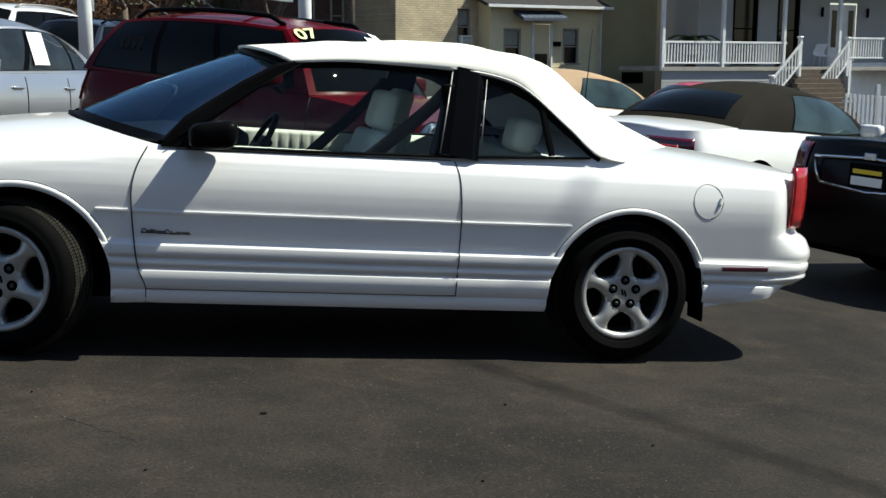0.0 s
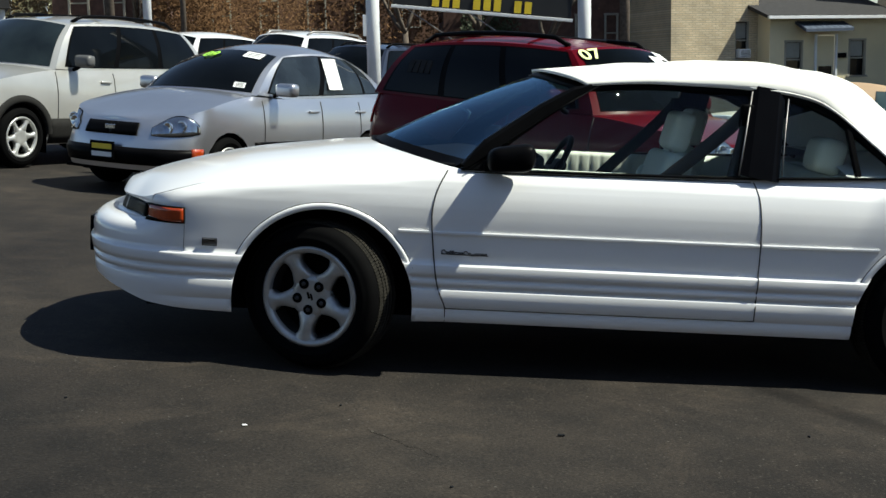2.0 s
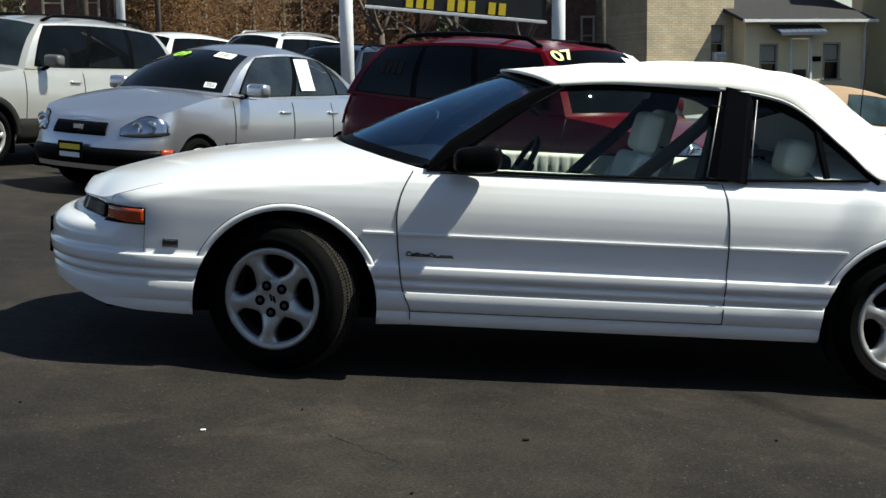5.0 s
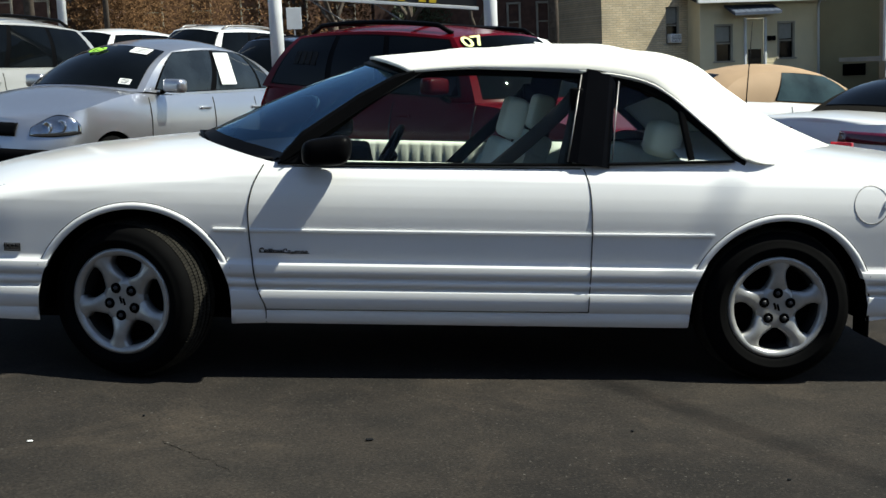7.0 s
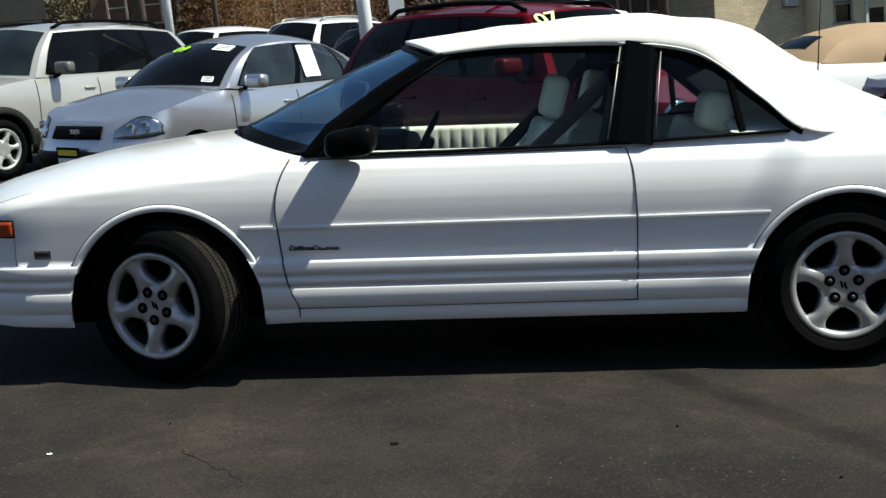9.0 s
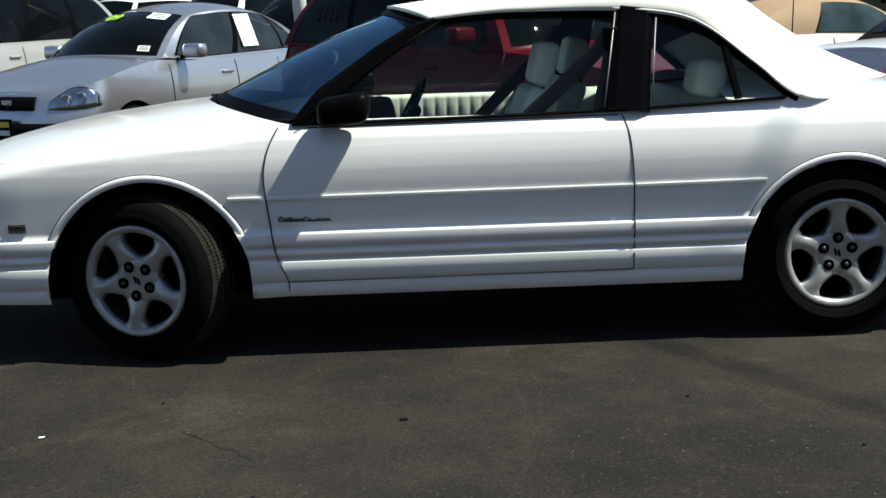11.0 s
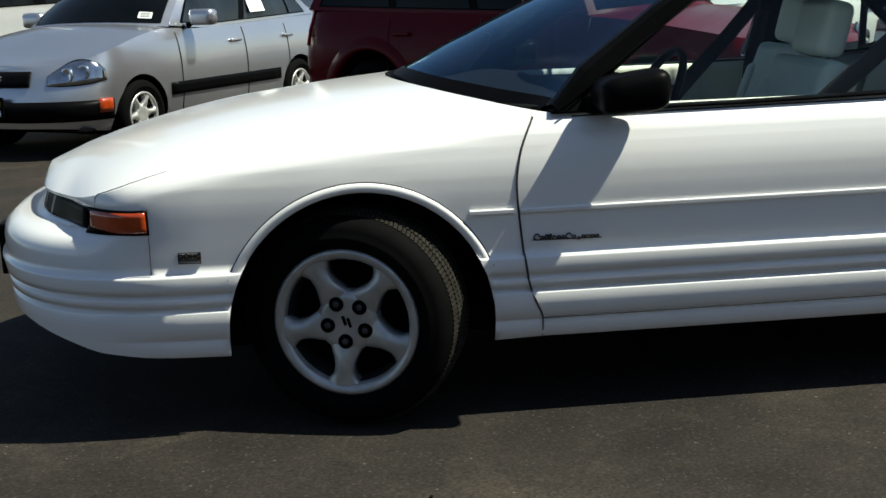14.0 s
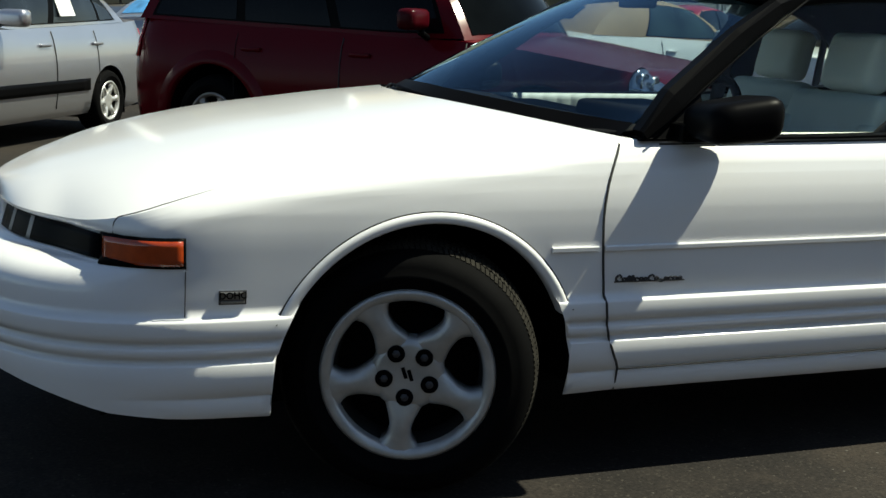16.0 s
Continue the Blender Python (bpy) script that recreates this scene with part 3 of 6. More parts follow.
def coupe_body():
    plan = coupe_plan()
    zs = sorted(set(list(SIDE_OFF) + [0.27, 0.34, 0.46, 0.52, 0.58, 0.605, 0.618, 0.622, 0.65, 0.686, 0.69, 0.73, 0.79, 0.845, 0.89]))
    zs = [z for z in zs if 0.22 < z < 0.90]
    nose, tail = 0, len(plan) - 1
    rows = []
    for k, (x, w) in enumerate(plan):
        a, b = plan[max(k - 1, 0)], plan[min(k + 1, tail)]
        t = Vector((b[0] - a[0], b[1] - a[1]))
        if k in (nose, tail):
            n = Vector((-1, 0)) if k == nose else Vector((1, 0))
        elif -0.42 < x < 3.35:
            n = Vector((0, 1))
        else:
            n = Vector((-t.y, t.x)).normalized()
        zb, zt = coupe_bottom(x), soft(SHOULDER, x)
        col = []
        for z in sorted([zb] + [min(z, zt - 0.0005) for z in zs] + [zt - d for d in (0.085, 0.066, 0.05, 0.036, 0.024, 0.014, 0.006)] + [zt]):
            z = min(max(z, zb), zt)
            o = coupe_off(x, z)
            col.append((x + n.x * o, max(0, w + n.y * o) if k not in (nose, tail) else 0.0, z))
        rows.append(col)
    nz = len(rows[0])

    def panel(name, k0, k1, side, mat=WHITE, label="", zlo=0, zhi=None):
        zhi = zhi or nz
        vs = [(x, side * y, z) for col in rows[k0 : k1 + 1] for x, y, z in col[zlo:zhi]]
        m = zhi - zlo
        fs = [(i * m + j, (i + 1) * m + j, (i + 1) * m + j + 1, i * m + j + 1) for i in range(k1 - k0) for j in range(m - 1)]
        return mesh(name, vs, fs, mat, COUPE, label, weld=True)

    def at(x):
        return min(range(len(plan)), key=lambda k: abs(plan[k][0] - x) + (9 if (k < 25 or k > len(plan) - 21) and -0.3 < x < 3.3 else 0))

    kd, kq = at(0.53), at(1.9)
    for side in (-1, 1):
        panel("front_fender", 0, kd, side, label="white front fender and ribbed bumper")
        panel("door", kd, kq, side, label="white door with ribbed lower cladding")
        panel("rear_quarter", kq, len(plan) - 1, side, label="white rear quarter panel and bumper")

    # hood and rear deck: straight sections across, the hood's rear edge swept forward in the middle
    def top(name, k0, k1, label, sweep):
        vs, n, ks = [], 16, list(range(k0, k1 + 1))
        for k in ks:
            x, w, z = rows[k][-1]
            zc = max(z, soft(CROWN, x))
            for j in range(-n, n + 1):
                c = j / n
                c = math.copysign(1 - (1 - abs(c)) ** 1.35, c)
                dx = -0.41 * max(0, (x + 0.2) / 0.8) ** 1.5 * (1 - c * c) ** 0.85 if sweep else 0
                vs.append((x + dx, w * c, z + (zc - z) * (1 - abs(c) ** 2.6)))
        m = 2 * n + 1
        fs = [(i * m + j, i * m + j + 1, (i + 1) * m + j + 1, (i + 1) * m + j) for i in range(len(ks) - 1) for j in range(m - 1)]
        return mesh(name, vs, fs, WHITE, COUPE, label, weld=True)

    top("hood", 0, at(0.6), "white hood", True)
    top("rear_deck", at(2.3), len(plan) - 1, "white rear deck lid", False)


coupe_body()


def on_side(name, path, width, lift, mat, side, parent=None, label=""):
    """A thin strip laid along a path of (x, z) on the car's flank."""
    vs, fs = [], []
    n = len(path)
    for i, (x, z) in enumerate(path):
        a, b = path[max(i - 1, 0)], path[min(i + 1, n - 1)]
        d = Vector((b[0] - a[0], b[1] - a[1])).normalized()
        u = Vector((-d.y, d.x)) * width / 2
        for s, up in ((1, 0.0), (1, 1), (0.6, 1.25), (-0.6, 1.25), (-1, 1), (-1, 0.0)):
            px, pz = x + u.x * s, z + u.y * s
            y = coupe_side(px, pz) - 0.002 + (lift + 0.002) * up
            vs.append((px, side * y, pz))
    for i in range(n - 1):
        for j in range(5):
            fs.append((i * 6 + j, i * 6 + j + 1, (i + 1) * 6 + j + 1, (i + 1) * 6 + j))
    fs += [(0, 1, 2, 3, 4, 5), tuple((n - 1) * 6 + j for j in range(6))]
    return mesh(name, vs, fs, mat, parent or COUPE, label, smooth=False)


def line(a, b, n):
    return [(a[0] + (b[0] - a[0]) * i / n, a[1] + (b[1] - a[1]) * i / n) for i in range(n + 1)]


DOOR_F = {0.31: 0.560, 0.36: 0.536, 0.42: 0.517, 0.56: 0.497, 0.66: 0.487, 0.72: 0.485, 0.78: 0.494, 0.82: 0.506, 0.86: 0.524, 0.895: 0.545}
DOOR_R = {0.31: 1.912, 0.42: 1.912, 0.56: 1.912, 0.67: 1.909, 0.78: 1.901, 0.84: 1.893, 0.88: 1.882, 0.918: 1.868}
for side in (-1, 1):
    on_side("door_gap", [(soft(DOOR_F, z), z) for z in np.linspace(0.302, 0.897, 30)], 0.006, 0.0022, SEAM, side)
    on_side("door_gap", [(soft(DOOR_R, z), z) for z in np.linspace(0.302, 0.906, 30)], 0.005, 0.0022, SEAM, side)
    on_side("door_gap", line((0.56, 0.300), (1.912, 0.302), 20), 0.006, 0.0022, SEAM, side)
    on_side("door_gap", [(0.56, 0.302), (0.561, 0.27), (0.562, 0.24)], 0.004, 0.0022, SEAM, side)
    # bright rub strip along the flank
    on_side("rub_strip", line((0.345, 0.632), (0.474, 0.632), 4), 0.015, 0.006, WHITE, side, label="white rub strip")
    on_side("rub_strip", line((0.493, 0.631), (1.904, 0.636), 24), 0.015, 0.006, WHITE, side, label="white rub strip")
    on_side("rub_strip", line((1.916, 0.636), (2.43, 0.640), 10), 0.015, 0.006, WHITE, side, label="white rub strip")
    # belt moulding line below the windows
    on_side("belt_seam", line((0.66, 0.893), (1.86, 0.906), 20), 0.004, 0.0015, SEAM, side)
    # bumper seam and hood shut line on the fender
    on_side("bumper_gap", line((-0.568, 0.502), (-0.566, 0.612), 4), 0.0022, 0.0012, SEAM, side)
    # thin line that frames each wheel arch lip, and the lip itself
    for xa in (0.028, 2.741):
        vs, fs = [], []
        N = 36
        for i in range(N + 1):
            q = math.pi * (0.13 + 0.74 * i / N)
            c, s = math.cos(q), math.sin(q)
            for r, o in ((0.0, -0.035), (0.0, 0.003), (0.004, 0.007), (0.016, 0.009), (0.025, 0.007), (0.028, 0.0005)):
                x, z = xa - (0.39 + r) * c, 0.30 + (0.409 + r) * s
                vs.append((x, side * (coupe_side(x, max(z, 0.505)) + o), z))
        for i in range(N):
            for j in range(5):
                fs.append((i * 6 + j, i * 6 + j + 1, (i + 1) * 6 + j + 1, (i + 1) * 6 + j))
        mesh("arch_lip", vs, fs, WHITE, COUPE, "white wheel arch lip")
        on_side("arch_seam", [(xa - 0.419 * math.cos(math.pi * (0.13 + 0.74 * i / 40)), 0.30 + 0.438 * math.sin(math.pi * (0.13 + 0.74 * i / 40))) for i in range(41)], 0.003, 0.0012, SEAM, side)
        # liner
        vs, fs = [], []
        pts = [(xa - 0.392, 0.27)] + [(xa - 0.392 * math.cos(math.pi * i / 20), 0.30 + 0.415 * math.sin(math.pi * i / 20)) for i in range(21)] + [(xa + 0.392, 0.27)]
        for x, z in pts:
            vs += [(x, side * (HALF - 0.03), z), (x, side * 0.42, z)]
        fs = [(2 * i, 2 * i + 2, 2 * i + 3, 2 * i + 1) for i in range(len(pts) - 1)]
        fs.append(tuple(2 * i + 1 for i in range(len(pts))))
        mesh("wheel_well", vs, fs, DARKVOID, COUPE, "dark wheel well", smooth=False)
    # badges
    bad = on_side("model_badge", line((0.531, 0.5405), (0.736, 0.5385), 8), 0.0035, 0.003, GREYBADGE, side, label="dark grey script badge")
    bx = 0.534
    for k, (wide, tall) in enumerate(((0.015, 0.016), (0.010, 0.008), (0.007, 0.013), (0.006, 0.014), (0.010, 0.008), (0.009, 0.008), (0.009, 0.008), (0.015, 0.015), (0.010, 0.008), (0.010, 0.006), (0.008, 0.008), (0.009, 0.008), (0.012, 0.008), (0.009, 0.008))):
        zb = 0.5425 - 0.0002 * k - (0.004 if k == 9 else 0.0)
        rim = [(bx + wide / 2 + wide / 2 * math.cos(q) + 0.15 * tall * math.sin(q), zb + tall / 2 + tall / 2 * math.sin(q)) for q in (2 * math.pi * i / 9 for i in range(8 if k in (0, 4, 7, 11) else 10))]
        on_side("badge_letter", rim, 0.0040, 0.004, GREYBADGE, side, bad)
        bx += wide + 0.0042
    plate = on_side("engine_badge", line((-0.490, 0.5455), (-0.426, 0.5445), 3), 0.034, 0.002, GREYBADGE, side, label="small dark grey engine badge")
    on_side("badge_face", line((-0.486, 0.5505), (-0.430, 0.5495), 3), 0.019, 0.0035, STEEL, side, plate, "dull metal badge face")
    on_side("badge_face", line((-0.486, 0.5350), (-0.430, 0.5340), 3), 0.006, 0.0035, STEEL, side, plate)
    if side < 0:
        words("DOHC", 0.0215, BLACKTRIM, plate, pose(-0.458, -coupe_side(-0.458, 0.550) - 0.0055, 0.550, 90, 0, 0), "badge_letters")
    # fuel door ring on the left flank only
    if side < 0:
        ring = [(3.109 + 0.076 * math.cos(2 * math.pi * i / 40), 0.783 + 0.080 * math.sin(2 * math.pi * i / 40)) for i in range(41)]
        fd = on_side("fuel_door", ring, 0.0028, 0.0012, STEEL, side, label="round fuel filler door outline")
        on_side("fuel_door_latch", [(3.168, 0.772), (3.176, 0.800)], 0.016, 0.008, WHITE, side, fd)
    # side marker lamps
    on_side("side_marker", line((3.21, 0.466), (3.45, 0.470), 8), 0.020, 0.006, DARKRED, side, label="dark red rear side marker lamp")
    # mud flap behind the rear wheel
    box("mud_flap", (0.012, 0.15, 0.26), (3.135, side * 0.78, 0.335), RUBBER, COUPE, "black rubber mud flap", turn=(0, -3, 0))


def coupe_curve(x_or_frac, z):
    """A point of the nose outline at the given share of the way round (0 = middle) and height."""
    a = math.pi / 2 * (1 - x_or_frac)
    x, w = -0.42 - NOSE * math.sin(a) ** (2 / 2.6), nose_w(a)
    e = 0.004
    a2 = max(0.0001, a - e)
    x2, w2 = -0.42 - NOSE * math.sin(a2) ** (2 / 2.6), nose_w(a2)
    t = Vector((x2 - x, w2 - w)).normalized()
    n = Vector((-t.y, t.x))
    return x, w, n


def nose_patch(name, f0, f1, z0, z1, lift, mat, side, label="", parent=None):
    def fn(u, v):
        z = z0 + (z1 - z0) * v
        x, w, n = coupe_curve(f0 + (f1 - f0) * u, z)
        o = coupe_off(x, z) + lift
        return (x + n.x * o, side * max(0.0, w + n.y * o), z)
    return sheet(name, fn, 14, 4, mat, parent or COUPE, label, thick=0.006)


def share(x):
    """The share of the nose outline at which it reaches x."""
    return 1 - math.asin(((-0.42 - x) / NOSE) ** 1.3) / (math.pi / 2)


for side in (-1, 1):
    lens = nose_patch("turn_lamp", share(-0.765), share(-0.57), 0.624, 0.682, 0.004, ORANGE, side, "amber corner turn lamp")
    nose_patch("lamp_rim", share(-0.771), share(-0.564), 0.617, 0.689, 0.001, BLACKTRIM, side, "black lamp surround")
    nose_patch("head_lamp", 0.16, share(-0.775), 0.625, 0.683, 0.006, BLACKTRIM, side, "slim dark headlamp")
    for f in (0.24, 0.36):
        nose_patch("lamp_divider", f, f + 0.02, 0.626, 0.682, 0.007, STEEL, side)
    # tail lamp standing at the rear corner
    def tail(u, v):
        z = 0.665 + 0.295 * v
        a = math.pi / 2 * (0.18 + 0.20 * u)
        w1 = HALF * (1 - 0.010 * (2.05 / 1.7) ** 2)
        x, w = 3.35 + 0.50 * math.sin(a) ** (2 / 3.6), w1 * math.cos(a) ** (2 / 3.6)
        o = -0.075 + 0.012 * math.sin(math.pi * v)
        return (x + o * 0.75 * math.sin(a), side * (w + o * 0.8), z)
    sheet("tail_lamp", tail, 10, 6, REDLENS, COUPE, "tall red tail lamp", thick=0.02)
# shut lines of the hood, from the lamp's corner up over the edge and back
NOSE_TOP = {-0.742: 0.758, -0.730: 0.775, -0.712: 0.788, -0.658: 0.818, -0.596: 0.826, -0.500: 0.822}
skin = [ob for ob in COUPE.children if ob.name.split(".")[0] in ("front_fender", "hood")]
for side in (-1, 1):
    pts = []
    for i in range(30):
        x = -0.742 + 0.25 * i / 29
        y = side * soft(NOSE_TOP, x)
        zs = [h[1].z for h in (ob.ray_cast(Vector((x, y, 1.2)), Vector((0, 0, -1))) for ob in skin) if h[0]]
        if zs:
            pts.append((x, y, max(zs) + 0.0008))
    tube("hood_gap", pts, [0.0018 * (1 - 0.85 * i / len(pts)) for i in range(len(pts))], SEAM, COUPE, n=6)
box("front_plate", (0.03, 0.32, 0.17), (-1.125, 0.0, 0.46), BLACKTRIM, COUPE, "black front plate holder")
# dark slab added to block light under the car
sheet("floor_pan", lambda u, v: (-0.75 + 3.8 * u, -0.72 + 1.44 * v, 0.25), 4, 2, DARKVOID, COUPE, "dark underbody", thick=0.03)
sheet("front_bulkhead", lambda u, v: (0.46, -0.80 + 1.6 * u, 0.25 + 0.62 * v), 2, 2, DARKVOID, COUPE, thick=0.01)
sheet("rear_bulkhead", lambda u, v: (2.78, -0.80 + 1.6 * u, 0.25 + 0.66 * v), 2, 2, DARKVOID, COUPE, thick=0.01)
tube("exhaust", [(2.9, 0.45, 0.24), (3.45, 0.5, 0.25), (3.6, 0.5, 0.25)], 0.03, STEEL, COUPE)

# wheels: the front pair steered to the right
for side in (-1, 1):
    wheel(COUPE, (-0.026, side * 0.872, 0.327), -20, tyre_r=0.327, side=side, phase=0.52)
    wheel(COUPE, (2.731, side * 0.864, 0.335), 0, side=side, phase=0.0)


# ------------------------------------------------ glasshouse
def pane_y(z):
    return 0.823 - (z - 0.91) * 0.42


EDGE = [(1.135, 1.284), (1.36, 1.304), (1.56, 1.307), (1.90, 1.300), (2.12, 1.272), (2.256, 1.212), (2.42, 1.080), (2.60, 0.948), (2.96, 0.940)]
SPINE = [(0.985, 1.344), (1.27, 1.377), (1.57, 1.405), (1.94, 1.431), (2.22, 1.408), (2.49, 1.366), (2.70, 1.245), (2.93, 1.110), (3.26, 0.972)]


def cat(pts, t):
    """A smooth curve through points, t from 0 to 1."""
    n = len(pts) - 1
    i = min(int(t * n), n - 1)
    f = t * n - i
    p = [pts[max(0, min(n, k))] for k in (i - 1, i, i + 1, i + 2)]
    return tuple(0.5 * (2 * b + (c - a) * f + (2 * a - 5 * b + 4 * c - d) * f * f + (3 * b - a - 3 * c + d) * f**3) for a, b, c, d in zip(*p))


def top_point(u, v):
    """The soft top: u from header to rear base, v from -1 (left edge) to 1."""
    ex, ez = cat(EDGE, u)
    cx, cz = cat(SPINE, u)
    ey = pane_y(ez) + 0.012 - 0.075 * smooth01(0.87, 0.96, u)
    q = (1 - abs(v)) * math.pi / 2
    s = math.sin(q)
    lean = smooth01(0.50, 0.80, u)
    y = ey * math.cos(q) ** (0.8 + 0.65 * lean)
    z = ez + (cz - ez) * s ** (0.72 + 0.78 * lean)
    x = ex + (cx - ex) * s ** (1.1 + 0.4 * lean)
    # bows push the cloth up a little across the roof
    z += 0.006 * math.sin(u * 26) ** 2 * s * (1 if 0.1 < u < 0.6 else 0)
    return (x, math.copysign(y, v) if v else 0.0, z)


sheet("soft_top", lambda u, v: top_point(u, v * 2 - 1), 64, 40, VINYL, COUPE, "closed white vinyl soft top", thick=0.012)
for side in (-1, 1):
    tube("top_piping", [Vector(top_point(0.36 + 0.5 * i / 24, side * 0.985)) + Vector((0, side * 0.004, 0.0)) for i in range(25)], 0.005, VINYL, COUPE, "white edge piping", n=6)
    tube("drip_rail", [Vector(top_point(i / 40 * 0.86, side)) + Vector((0, -side * 0.012, -0.016)) for i in range(41)], 0.011, BLACKTRIM, COUPE, "black weather strip", n=8)


def screen(u, v):
    """The windscreen: u from base to top, v from left to right."""
    c = v * 2 - 1
    k = 1 - c * c
    b = Vector((0.575 - 0.385 * k**1.5, 0.765 * c, 0.902 + 0.060 * k**2))
    t = Vector((1.19 - 0.14 * k, 0.635 * c, 1.300 + 0.050 * k))
    p = b.lerp(t, u)
    out = Vector((-0.55, 0, 0.83)) * 0.017 * math.sin(math.pi * u)
    return p + out


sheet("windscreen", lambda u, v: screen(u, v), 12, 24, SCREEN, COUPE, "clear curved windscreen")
sheet("screen_band", lambda u, v: screen(-0.10 + 0.18 * u, v) + Vector((0, 0, 0.004)), 3, 24, BLACKTRIM, COUPE, "black cowl band below the windscreen")
sheet("screen_header", lambda u, v: screen(0.90 + 0.09 * u, v) + Vector((-0.003, 0, 0.003)), 3, 24, BLACKTRIM, COUPE, "black windscreen header", thick=0.008)
sheet("cowl_tray", lambda u, v: (lambda p: (p[0] - 0.02 - 0.10 * (1 - u), p[1] * 1.02, p[2] - 0.004 - 0.02 * (1 - u)))(screen(-0.06, v)), 3, 24, BLACKTRIM, COUPE, "black cowl vent")
for y0, y1 in ((-0.35, 0.28), (0.10, 0.46)):
    tube("wiper", [screen(-0.01, 0.5 + y0 / 1.6) + Vector((-0.008, 0, 0.008)), screen(0.02, 0.5 + (y0 + y1) / 3.2) + Vector((-0.010, 0, 0.012)), screen(0.03, 0.5 + y1 / 1.6) + Vector((-0.008, 0, 0.008))], 0.007, BLACKTRIM, COUPE, "black wiper arm", n=6)


def pillar(name, pts, w, d, mat, label=""):
    """A bar of w across and d deep swept through points."""
    vs, fs = [], []
    for i, p in enumerate(pts):
        p = Vector(p)
        t = (Vector(pts[min(i + 1, len(pts) - 1)]) - Vector(pts[max(i - 1, 0)])).normalized()
        a = Vector((0, 1, 0))
        n = t.cross(a).normalized()
        for s, q in ((-1, -1), (-1, 0.4), (-0.6, 1), (0.6, 1), (1, 0.4), (1, -1)):
            ww = w[i] if isinstance(w, list) else w
            sg = -1 if p.y < 0 else 1
            vs.append(p + n * (s * ww / 2) + a * (q * d / 2 * sg))
    m = 6
    for i in range(len(pts) - 1):
        for j in range(m):
            fs.append((i * m + j, i * m + (j + 1) % m, (i + 1) * m + (j + 1) % m, (i + 1) * m + j))
    fs += [tuple(range(m)), tuple((len(pts) - 1) * m + j for j in range(m))]
    return mesh(name, vs, fs, mat, COUPE, label, smooth=False)


def quad_pane(name, a, b, c, d, mat, label, side, n=8):
    """A pane with corners (x, z) a b along the sill and d c along the top."""
    def fn(u, v):
        x = (a[0] + (b[0] - a[0]) * u) * (1 - v) + (d[0] + (c[0] - d[0]) * u) * v
        z = (a[1] + (b[1] - a[1]) * u) * (1 - v) + (d[1] + (c[1] - d[1]) * u) * v
        return (x, side * (pane_y(z) - 0.012 + 0.02 * math.sin(math.pi * v) * 0.4), z)
    return sheet(name, fn, n, n, mat, COUPE, label)


